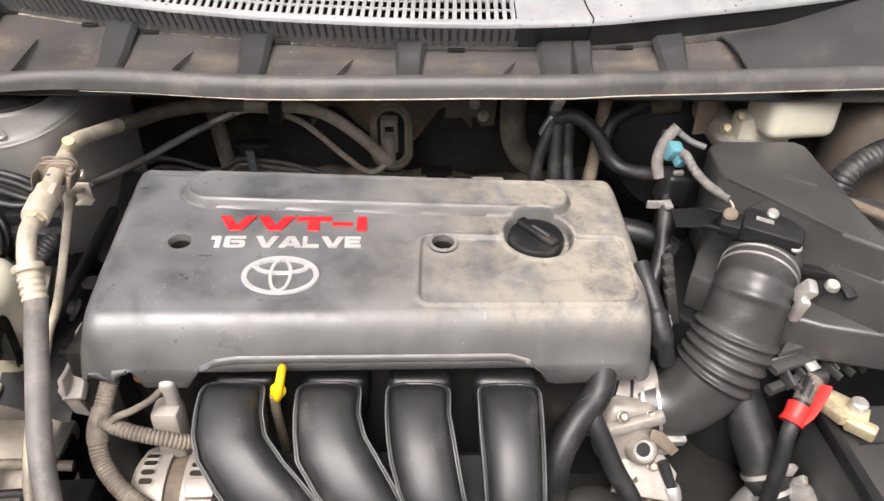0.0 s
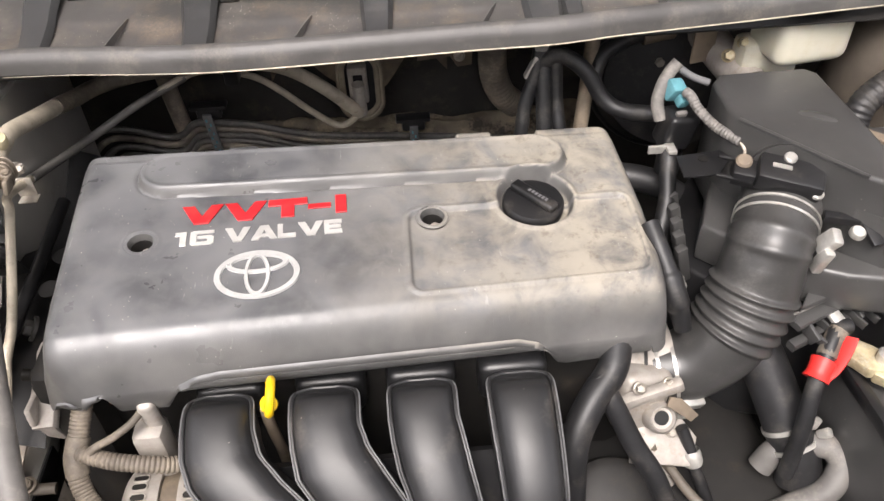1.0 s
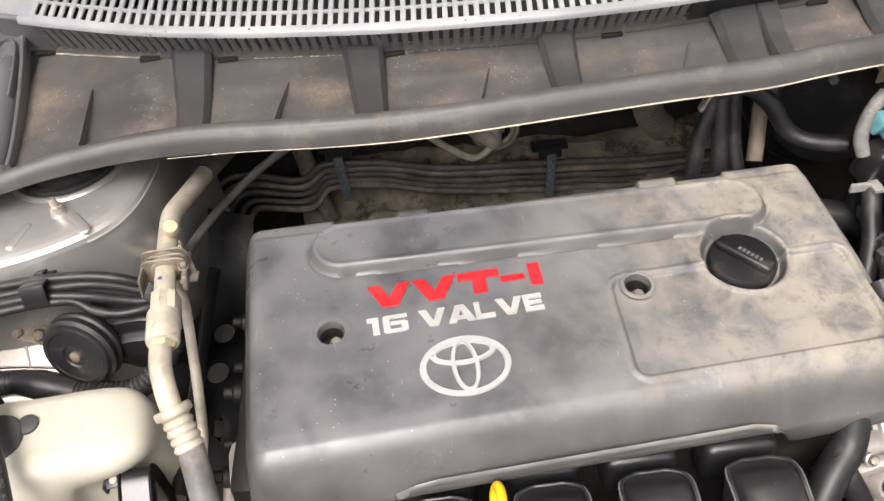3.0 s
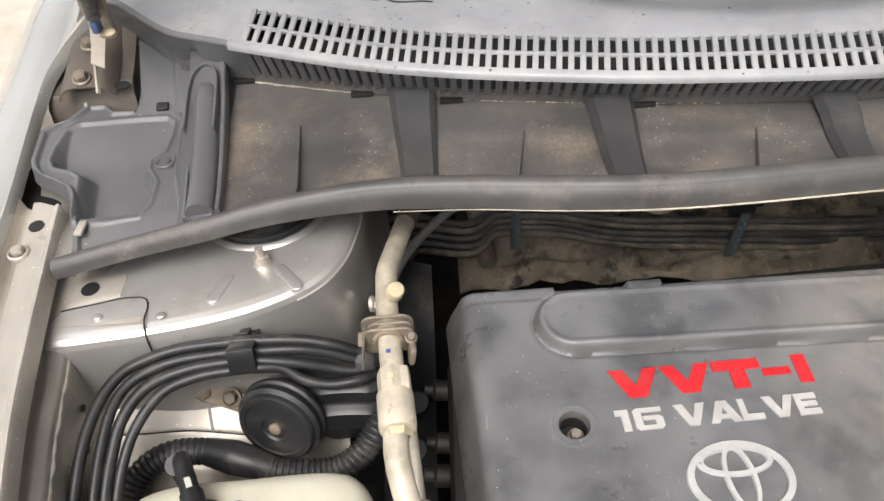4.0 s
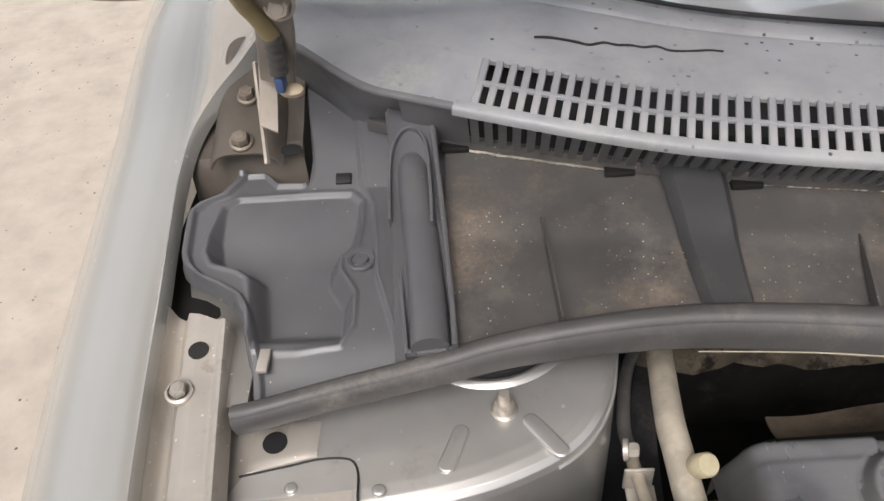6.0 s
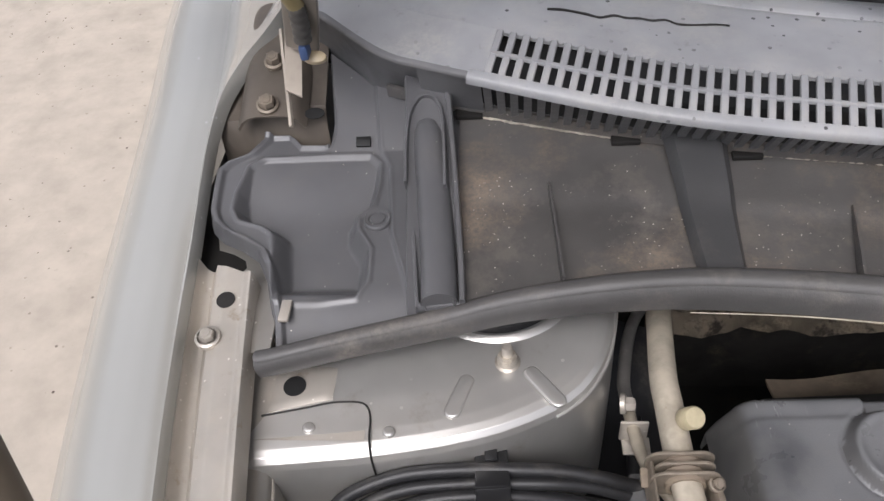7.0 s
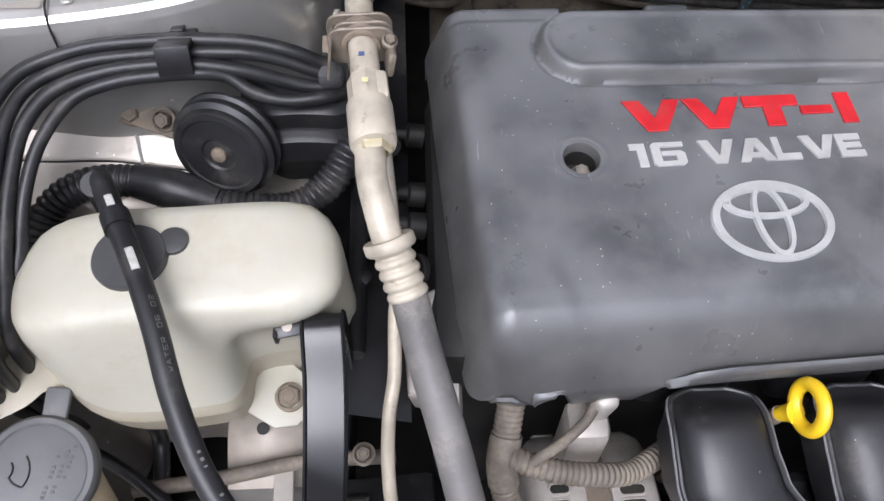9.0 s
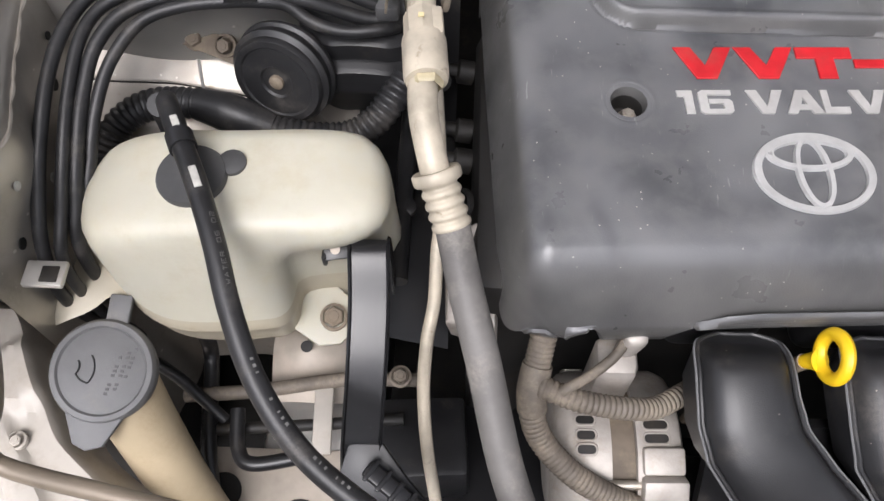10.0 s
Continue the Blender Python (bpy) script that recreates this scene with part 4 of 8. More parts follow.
part("arm", sweep(WA, rrect(0.022, 0.010, 0.004, 3), 60, scale=lambda u: (1.15 - 0.35 * u, 1)), M_TRAY, wiper)
part("head", join(box(0.062, 0.020, 0.012, Matrix.Translation((-0.428, 1.052, 1.128)) @ pose(0, 0, 0, 20, 4, -14), 0.004), box(0.030, 0.024, 0.009, Matrix.Translation((-0.372, 1.018, 1.1385)) @ pose(0, 0, 0, 14, 6, -32), 0.003)), M_POCKET, wiper, "dusty brown wiper arm head")
part("grey_sliver", sweep([(-0.3604, 1.0383, 1.118), (-0.335, 1.032, 1.116), (-0.3092, 1.0235, 1.1135), (-0.285, 1.0165, 1.111), (-0.265, 1.010, 1.108)], rrect(0.014, 0.006, 0.0025, 3), 24, up=(0, -0.54, 0.84), scale=lambda u: (0.35 + 0.65 * math.sin(math.pi * min(0.93, 0.15 + 0.8 * u)), 1)), M_GREYCAP, wiper, "grey tapered sliver behind the wiper arm")
part("pivot_cap", lathe([(0.017, -0.06), (0.017, 0.004), (0.013, 0.010), (0, 0.011)], 24, Matrix.Translation(WA[0])), M_TRAY, wiper)
wip2 = thing("wiper", "grey wiper arm with a black blade across the windscreen", "wiper", (-0.2, 1.0, 1.13), "windscreen wipers")
part("arm", sweep([(-0.232, 1.008, 1.140), (-0.215, 1.004, 1.142), (-0.16, 0.996, 1.143), (-0.05, 0.99, 1.146), (0.12, 0.995, 1.148)], rrect(0.018, 0.010, 0.004, 3), 30, scale=lambda u: (min(1, 0.3 + u * 6), min(1, 0.5 + u * 4))), M_HOSEGREY, wip2)
part("blade", sweep([(-0.236, 1.000, 1.125), (-0.16, 0.988, 1.128), (-0.05, 0.982, 1.131), (0.12, 0.987, 1.133)], rrect(0.010, 0.014, 0.004, 4), 30, scale=lambda u: (min(1, 0.35 + u * 9), min(1, 0.35 + u * 9))), M_RUBBER, wip2)

# ---- end tray beside the fender ----
tray = thing("cowl_end_tray", "black plastic end tray of the cowl with a sunken basin", "cowl", (-0.65, 0.82, 0.97))
TL_Y = [0.740, 0.770, 0.805, 0.822, 0.832, 0.840, 0.850, 0.860, 0.880, 0.900, 0.908, 0.916, 0.932, 0.940, 1.0]
TL_X = [-0.660, -0.665, -0.676, -0.685, -0.699, -0.715, -0.7245, -0.729, -0.7315, -0.7335, -0.728, -0.713, -0.7035, -0.7025, -0.7025]
CREASE_Y, CREASE_X = [0.74, 0.775, 0.834, 0.898, 0.918, 0.957, 1.0], [-0.560, -0.572, -0.590, -0.597, -0.606, -0.610, -0.616]
BACK_X = [-0.72, -0.678, -0.664, -0.642, -0.6385, -0.625, -0.610, -0.582, -0.545]
BACK_Y = [0.9385, 0.9385, 0.926, 0.925, 0.992, 0.981, 0.968, 0.963, 0.958]


def sd_box(x, y, cx, cy, hx, hy, r):
    qx, qy = abs(x - cx) - hx + r, abs(y - cy) - hy + r
    return math.hypot(max(qx, 0), max(qy, 0)) + min(max(qx, qy), 0) - r


BASIN = [(-0.696, 0.912), (-0.705, 0.905), (-0.709, 0.879), (-0.708, 0.862), (-0.702, 0.852), (-0.684, 0.846), (-0.674, 0.838), (-0.668, 0.808), (-0.663, 0.780), (-0.635, 0.780), (-0.610, 0.783), (-0.604, 0.795), (-0.605, 0.822),
         (-0.616, 0.840), (-0.617, 0.852), (-0.607, 0.863), (-0.605, 0.884), (-0.606, 0.904), (-0.614, 0.912)]


def sd_poly(x, y, pts):
    best, inside = 1e9, False
    for (ax, ay), (bx, by) in zip(pts, pts[1:] + pts[:1]):
        ex, ey, wx, wy = bx - ax, by - ay, x - ax, y - ay
        t = min(1, max(0, (wx * ex + wy * ey) / (ex * ex + ey * ey)))
        best = min(best, math.hypot(wx - ex * t, wy - ey * t))
        if (ay > y) != (by > y) and x < ex * (y - ay) / ey + ax:
            inside = not inside
    return -best if inside else best


def tray_at(u, v):
    back = lerp(-0.7025, -0.545, u)
    rear = float(np.interp(back, BACK_X, BACK_Y))
    y = lerp(SEAL_Y(lerp(-0.660, -0.545, u)) + 0.001, 0.920, v / 0.8) if v < 0.8 else lerp(0.920, rear, (v - 0.8) / 0.2)
    left = float(np.interp(y, TL_Y, TL_X))
    x = lerp(left, -0.545, u) - 0.16 * max(0, y - 0.925)
    edge = x - left if back < -0.642 else 1
    z = 0.996 + 0.06 * max(0, y - 0.80) - 0.012 * sm(0.79, 0.745, y) + 0.46 * max(0, y - 0.914) * sm(-0.646, -0.638, back)
    d = sd_poly(x, y, BASIN)
    depth = min(sm(0.0015, -0.0095, d), sm(0.780, 0.803, y), 0.12 + 0.88 * sm(0.916, 0.850, y) if d < 0 else 1)
    z -= 0.0165 * depth
    z += 0.0016 * sm(0.005, 0.002, d) * sm(-0.001, 0.002, d)
    c = float(np.interp(y, CREASE_Y, CREASE_X))
    z += 0.0035 * sm(c - 0.0022, c + 0.0018, x) + 0.0012 * sm(0.003, 0.0, abs(x - c))
    z += 0.004 * sm(0.0105, 0.0075, edge) - 0.016 * sm(0.0045, 0.0, edge)
    if back < -0.642:
        z += 0.003 * sm(0.006, 0.002, rear - y) - 0.010 * sm(0.0022, 0.0, rear - y)
    return V((x, y, z + 0.0006 * noise.noise((x * 40, y * 40, 7))))


part("basin", thick(grid(tray_at, 190, 170), 0.002), M_TRAY, tray, "smooth black plastic basin", sharp=60)


def wall_at(u, v):
    x = lerp(-0.662, -0.540, u)
    low = V((x, float(np.interp(x, [-0.662, -0.638, -0.625, -0.610, -0.582, -0.545], [1.012, 0.986, 0.975, 0.961, 0.955, 0.949])), 1.020 + 0.10 * max(0, -0.60 - x)))
    top = nose(x - 0.004) + V((0, 0.003, -0.004))
    return lerp(low, top, v) + V((0, 0.010 * math.sin(v * 3.14) * (1 - v), 0))


part("end_wall", thick(grid(wall_at, 60, 20), 0.002), M_TRAY, tray)
part("left_skirt", thick(grid(lambda u, v: V((-0.6385 - 0.16 * max(0, u * 0.06 - 0.003) - 0.003 * v, lerp(0.922, 0.982, u), 1.0055 + 0.46 * max(0, u * 0.06 - 0.003) - 0.05 * v)), 20, 6), 0.002), M_TRAY, tray)
part("square_hole", box(0.011, 0.008, 0.003, Matrix.Translation((-0.6195, 0.9225, 1.0090)) @ pose(0, 0, 0, 25, 0, 0), 0.0005), M_VOID, tray)
PIPE = [(-0.5528, 0.7675, 1.005), (-0.555, 0.80, 1.009), (-0.560, 0.85, 1.018), (-0.565, 0.890, 1.027), (-0.5675, 0.908, 1.030), (-0.5682, 0.914, 1.0285)]
part("drain_pipe", tube(PIPE, 0.0115, 70, 26, taper=[(0, 1), (0.9, 1), (0.96, 0.86), (1, 0.35)]), M_TRAY, tray, "half-round black moulded channel")
arch = [(-0.5795, 0.858, 1.022), (-0.5805, 0.888, 1.032), (-0.5790, 0.910, 1.040), (-0.5735, 0.9235, 1.0425), (-0.567, 0.9265, 1.0435), (-0.5605, 0.9225, 1.0425), (-0.5555, 0.908, 1.040), (-0.5530, 0.880, 1.033), (-0.5515, 0.850, 1.025)]
part("arch_rim", sweep(arch, rrect(0.0022, 0.012, 0.0008, 2), 50), M_TRAY, tray)
part("channel_floor", thick(grid(lambda u, v: V((lerp(lerp(-0.574, -0.584, v), lerp(-0.541, -0.552, v), u), lerp(0.766, 0.966, v), 0.996 + 0.06 * v + 0.010 * sm(0.55, 1.0, v) - 0.004 * math.sin(u * 3.14))), 16, 40), 0.002), M_TRAY, tray)
part("drain_end", lathe([(0.0105, 0), (0.0095, 0.0012), (0.0075, -0.002), (0, -0.003)], 22, aim((-0.5526, 0.7672, 1.005), (-0.05, -1, 0.35))), M_TRAY, tray)
part("rivet", lathe([(0.0098, 0), (0.0098, 0.0026), (0.0090, 0.0036), (0.0066, 0.0030), (0.0060, 0.0018), (0.0052, 0.0018), (0.0048, 0.0032), (0, 0.0034)], 28, Matrix.Translation((-0.6015, 0.8475, 0.9985))), M_TRAY, tray)
part("side_ridge", sweep([(-0.5385, 0.768, 1.002), (-0.5405, 0.80, 1.007), (-0.5455, 0.86, 1.021), (-0.5505, 0.91, 1.036), (-0.553, 0.935, 1.047), (-0.556, 0.952, 1.060)], rrect(0.0040, 0.016, 0.0016, 2), 50), M_TRAY, tray)
part("inner_ridge", sweep([(-0.567, 0.768, 0.998), (-0.5705, 0.80, 1.003), (-0.5775, 0.87, 1.016), (-0.583, 0.93, 1.034), (-0.5855, 0.955, 1.050)], rrect(0.0026, 0.010, 0.001, 2), 36), M_TRAY, tray)
part("foot_ridge", sweep([(-0.567, 0.769, 0.999), (-0.555, 0.7675, 1.000), (-0.538, 0.769, 1.001)], rrect(0.003, 0.008, 0.001, 2), 16), M_TRAY, tray)
part("tab", box(0.007, 0.017, 0.003, Matrix.Translation((-0.6535, 0.770, 0.9965)), 0.001), M_FLANGE, tray, "small pale metal tab")

# ---- hinge pocket ----
BPX = curve1([0.80, 0.89, 0.94, 0.985, 1.015, 1.04], [-0.728, -0.738, -0.739, -0.728, -0.708, -0.685])
# the pocket's shade is part of this plate's brown
hinge = part("hood_hinge", thick(grid(lambda u, v: V((lerp(BPX(lerp(0.83, 1.04, v)), -0.650, u), lerp(0.83, 1.04, v), 0.945 + 0.077 * sm(0.928, 0.946, lerp(0.83, 1.04, v)) + 0.040 * sm(0.93, 1.04, lerp(0.83, 1.04, v)) - 0.012 * sm(0.35, 0.15, u))), 20, 30), 0.002), M_POCKET, body, "dusty brown steel hood hinge plate, toned dark for its shaded pocket")
part("bolt_pad", thick(grid(lambda u, v: V((lerp(-0.716, -0.662, u), lerp(0.928, 1.03, v), 1.032 + 0.036 * v - 0.012 * (u * 2 - 1) ** 4)), 14, 14), 0.002), M_POCKET, hinge)
part("bolt", hexhead((-0.690, 0.936, 1.037), (0.1, -0.35, 1), 0.0064, 0.007, 0.0086), M_HBOLT, hinge)
part("bolt", hexhead((-0.689, 0.972, 1.051), (0.1, -0.35, 1), 0.0058, 0.007, 0.0076), M_HBOLT, hinge)
part("slot_hole", lathe([(0.006, 0), (0.006, 0.0006), (0, 0.0006)], 16, aim((-0.6565, 0.938, 1.0255), (0, -0.4, 1)) @ Matrix.Diagonal((1.3, 0.8, 1, 1))), M_VOID, hinge)
part("arm", thick(grid(lambda u, v: V((lerp(-0.6685, -0.6782, v) + 0.0022 * u, lerp(0.9095, 0.971, v), lerp(1.036, 1.079, v) + 0.001 * u)), 4, 10), 0.003), M_ARM, hinge, "pale dusty hinge arm")
part("arm_flange", thick(grid(lambda u, v: V((lerp(-0.668, -0.6562, u) - 0.003 * v, lerp(0.922, 0.962, v) - 0.003 * u * (1 - v), lerp(1.0595, 1.083, v) - 0.0045 * u)), 8, 10), 0.002), M_ARM, hinge, "pale dusty hinge flange")
part("lever", sweep([(-0.655, 0.945, 1.080), (-0.645, 0.922, 1.110), (-0.634, 0.898, 1.152), (-0.633, 0.872, 1.184), (-0.634, 0.848, 1.225), (-0.634, 0.842, 1.310)], rrect(0.024, 0.006, 0.002, 2), 30, up=(-0.2, -0.8, -0.5)), M_HOODIN, hinge, "brown-grey painted hinge lever")
for lx, ly, lz, lr in ((-0.6275, 0.864, 1.189, 0.0080), (-0.626, 0.889, 1.161, 0.0066)):
    part("nut", hexhead((lx, ly, lz), (0.1, -0.9, 0.2), lr, 0.009, lr * 1.35), M_ARM, hinge)
part("washer_clip", join(box(0.006, 0.012, 0.011, Matrix.Translation((-0.6415, 0.906, 1.1019)), 0.002), box(0.004, 0.008, 0.010, Matrix.Translation((-0.6425, 0.909, 1.110)), 0.001)), M_BLUE, hinge, "blue plastic clip")
part("washer_clip", join(box(0.011, 0.007, 0.009, Matrix.Translation((-0.6235, 0.834, 1.2290)) @ pose(0, 0, 0, 0, 20, 0), 0.002), box(0.014, 0.004, 0.005, Matrix.Translation((-0.617, 0.830, 1.238)) @ pose(0, 0, 0, 0, -30, 0), 0.001)), M_BLUE, hinge, "blue plastic clip")
part("clip_foot", lathe([(0.0062, -0.002), (0.0066, 0), (0.0062, 0.0025), (0.0035, 0.0035), (0, 0.0035)], 16, aim((-0.6375, 0.911, 1.092), (0.1, -0.5, 0.8)) @ Matrix.Diagonal((1.25, 0.7, 1, 1))), M_NECK, hinge)
part("washer_hose", tube([(-0.575, 0.802, 1.290), (-0.592, 0.817, 1.259), (-0.610, 0.834, 1.234), (-0.626, 0.842, 1.220), (-0.636, 0.852, 1.206), (-0.6414, 0.8664, 1.1877), (-0.6441, 0.8835, 1.1675), (-0.6417, 0.8949, 1.1517), (-0.639, 0.9028, 1.1356)], 0.0058, 50, 14), M_HOSETAN, hinge, "dull tan rubber hose")
part("hose_collar", tube([(-0.639, 0.9022, 1.137), (-0.6397, 0.9047, 1.1231), (-0.6409, 0.9055, 1.1093)], 0.0062, 12, 14, ring=0.006, depth=0.0006), M_RACK, hinge, "dark rubber hose collar")
# dark block added where the gap is only shaded
part("gap_filler", box(0.05, 0.22, 0.03, Matrix.Translation((-0.705, 0.86, 0.93)), 0.004), M_DARK, body)
part("pocket_wall", thick(grid(lambda u, v: V((lerp(-0.728 + 0.030 * u, -0.664, v), lerp(0.862, 0.750, u), 0.976 + 0.003 * v - 0.003 * math.sin(u * 6))), 16, 10), 0.002), M_APRON, body, "pale dusty bracket below the tray")

# ---- hood ----
hood = thing("hood", "raised car hood seen from below, dusty beige-grey", "hood", (0, 0.95, 1.14))
HX = [-0.86, -0.82, -0.773, -0.745, -0.722, -0.70, -0.68, -0.629, -0.493, -0.309, 0.0, 0.309, 0.629, 0.722, 0.86]
HZ = [1.20, 1.166, 1.139, 1.136, 1.139, 1.150, 1.150, 1.131, 1.154, 1.178, 1.20, 1.178, 1.131, 1.139, 1.20]
H_Z = curve1(HX, HZ)


def hood_at(off):
    def at(u, v):
        x = lerp(-0.86, 0.86, u)
        bulge = 0.03 * math.sin(math.pi * u) * math.sin(math.pi * min(1, v * 1.2))
        n = V((0, -0.83, -0.56))
        return V((x * (1 - 0.10 * v), 0.95 - 0.50 * v * 1.05, H_Z(x) + 0.86 * v * 1.05)) - n * (off + bulge)
    return at


part("inner_skin", grid(hood_at(0.0), 60, 20), M_HOODIN, hood, "dusty brown-grey inner skin")
part("outer_skin", grid(hood_at(0.028), 60, 20), M_FENDER, hood, "pale grey-green outer skin")
part("rear_rim", sweep([hood_at(0.012)(u, 0.0) for u in np.linspace(0, 1, 60)], rrect(0.030, 0.016, 0.005, 3), 120), M_HOODIN, hood)
part("stamped_rib", sweep([hood_at(-0.004)(u, 0.11 + 0.03 * math.sin(u * 9)) for u in np.linspace(0.06, 0.94, 40)], rrect(0.05, 0.016, 0.006, 3), 120), M_HOODIN, hood)

# ---- prop rod ----
rod = thing("prop_rod", "brown-grey steel prop rod holding the hood up", "rod", (-0.56, 0.40, 0.95))
part("shaft", tube([(-0.598, 0.70, 1.90), (-0.5865, 0.62, 1.64), (-0.575, 0.527, 1.347), (-0.568, 0.467, 1.156), (-0.565, 0.437, 1.062), (-0.568, 0.420, 1.00), (-0.590, 0.404, 0.935), (-0.612, 0.394, 0.897), (-0.612, 0.388, 0.882), (-0.590, 0.382, 0.880), (-0.547, 0.374, 0.88), (-0.47, 0.36, 0.875)], 0.0051, 120, 16), M_ROD, rod)

# ---- engine cover ----
def cover_plane(x, y):
    return 0.834 - 0.052 * x + 0.059 * y


CN = V((0.052, -0.059, 1)).normalized()
CX = V((1, 0.074, -0.0477)).normalized()
C_F = curve1([-0.37, 0.23], [0.4905, 0.5355])
C_B = curve1([-0.37, 0.23], [0.768, 0.800])
C_L = curve1([0.48, 0.53, 0.60, 0.68, 0.76, 0.80], [-0.334, -0.339, -0.344, -0.350, -0.355, -0.358])
C_R = curve1([0.48, 0.54, 0.60, 0.67, 0.74, 0.80], [0.214, 0.217, 0.221, 0.222, 0.219, 0.216])


def pill(x, y, ax, ay, bx, by, r):
    px, py, dx, dy = x - ax, y - ay, bx - ax, by - ay
    t = min(1, max(0, (px * dx + py * dy) / (dx * dx + dy * dy)))
    return math.hypot(px - dx * t, py - dy * t) - r


HOLES = ((-0.271, 0.632), (0.006, 0.654))
CAP_AT = (0.112, 0.678)


FRONT_DROP = curve1([-0.02, 0.0, 0.006, 0.012, 0.018, 0.024, 0.032, 0.045, 0.08], [0.080, 0.045, 0.034, 0.0235, 0.0145, 0.0075, 0.0022, 0.0, 0.0])


def cover_z(x, y, dF, dB, dL, dR):
    z = cover_plane(x, y) - 0.5 * max(0, 0.60 - y) ** 2
    z -= FRONT_DROP(min(dF, 0.06))
    for d, r in ((dL, 0.018), (dR, 0.018), (dB, 0.008)):
        if d < r:
            z -= r - math.sqrt(max(0, r * r - (r - d) ** 2))
    d = pill(x, y, -0.259, 0.729, 0.123, 0.743, 0.0325)
    z += 0.0092 * sm(0.0010, -0.0068, d) - 0.0016 * sm(-0.0065, -0.0115, d) - 0.0022 * sm(0.0035, 0.0015, d) * sm(-0.0006, 0.0012, d)
    pd = sd_box(x, y - 0.074 * x, 0.094, 0.612, 0.112, 0.052, 0.012)
    z += 0.0016 * sm(0.0040, 0.0012, abs(pd - 0.0020)) - 0.0034 * sm(0.0006, -0.0022, pd)
    d = math.hypot(x - CAP_AT[0], y - CAP_AT[1]) - 0.040
    z += 0.002 * sm(0.006, 0.001, abs(d)) - 0.011 * sm(0.001, -0.007, d)
    for hx, hy in HOLES:
        z -= 0.030 * sm(0.0005, -0.0008, math.hypot(x - hx, y - hy) - 0.0130) - 0.0008 * sm(0.003, 0.0, abs(math.hypot(x - hx, y - hy) - 0.0165))
    if dB < 0.020:
        tab = max(sm(0.018, 0.014, abs(x + 0.190)), sm(0.022, 0.018, abs(x - 0.06)))
        z -= 0.007 * sm(0.020, 0.016, dB) * (1 - tab) * (1 if x > -0.27 and x < 0.13 else 0.25)
    return z


ZB = ([-0.40, -0.352, -0.343, -0.334, -0.327, -0.318, -0.292, -0.284, -0.243, -0.237, -0.226, -0.21, -0.19, 0.072, 0.091, 0.103, 0.113, 0.122, 0.40],
      [0.818, 0.812, 0.806, 0.803, 0.812, 0.828, 0.829, 0.804, 0.801, 0.810, 0.828, 0.838, 0.841, 0.829, 0.820, 0.804, 0.786, 0.783, 0.784])
NS, NQ = 330, 170
cov_v, cov_f = [], []
qs = np.r_[-1, -0.93, -0.8, -0.7, -0.62, -0.55, -0.48, -0.4, -0.2, np.linspace(0, 1, NQ + 1) ** 1.15, 1.2]
ss_ = np.r_[-1.0, -0.5, np.linspace(0, 1, NS + 1), 1.5, 2.0]
for q in qs:
    qq = min(1, max(0, q))
    for s in ss_:
        s1 = min(1, max(0, s))
        x = lerp(-0.36, 0.22, s1)
        y = lerp(C_F(x), C_B(x), qq)
        xl, xr = C_L(y), C_R(y)
        d = y - C_F(x)
        for rr, side in ((0.026, 0), (0.014, 1)):
            if d < rr:
                inset = rr - math.sqrt(max(0, rr * rr - (rr - d) ** 2))
                if side == 0:
                    xl += inset
                else:
                    xr -= inset
        x = lerp(xl, xr, s1)
        y = lerp(C_F(x), C_B(x), qq)
        z = cover_z(x, y, y - C_F(x) + 0.0005, C_B(x) - y + 0.001, x - xl + 0.0005, xr - x + 0.0005)
        low = float(np.interp(x, *ZB))
        if q < 0:
            z = lerp(z, low, -q)
            y += -0.0010 * math.sin(-q * 3.1) + 0.0030 * q * q - (0.0030 * sm(0.62, 0.80, -q) - 0.0012 * sm(0.90, 1.0, -q)) * sm(-0.245, -0.215, x) * sm(0.12, 0.09, x)
        elif s < 0 or s > 1:
            f = -s if s < 0 else s - 1
            z = lerp(z, lerp(low, cover_plane(x, y) - 0.052, sm(0, 0.25, qq)), f)
            x += (0.004 * f if s > 1 else -0.013 * f ** 0.7)
        if q > 1:
            z -= 0.022
            y += 0.001
        cov_v.append((x, y, z))
W = len(ss_)
for j in range(len(qs) - 1):
    for i in range(W - 1):
        if (i < 2 or i >= W - 3) and j < 9:
            continue
        cov_f.append((j * W + i, j * W + i + 1, (j + 1) * W + i + 1, (j + 1) * W + i))
cover = thing("engine_cover", "dusty dark grey plastic engine cover with red and silver lettering", "engine cover", (-0.07, 0.64, 0.84))
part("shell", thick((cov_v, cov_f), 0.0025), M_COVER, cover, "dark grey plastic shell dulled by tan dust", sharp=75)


def on_cover(x, y, up=0.0):
    return V((x, y, cover_plane(x, y) - 0.5 * max(0, 0.60 - y) ** 2 + up))


def cover_matrix(x, y, up=0.0):
    return aim(on_cover(x, y, up), CN, CX)


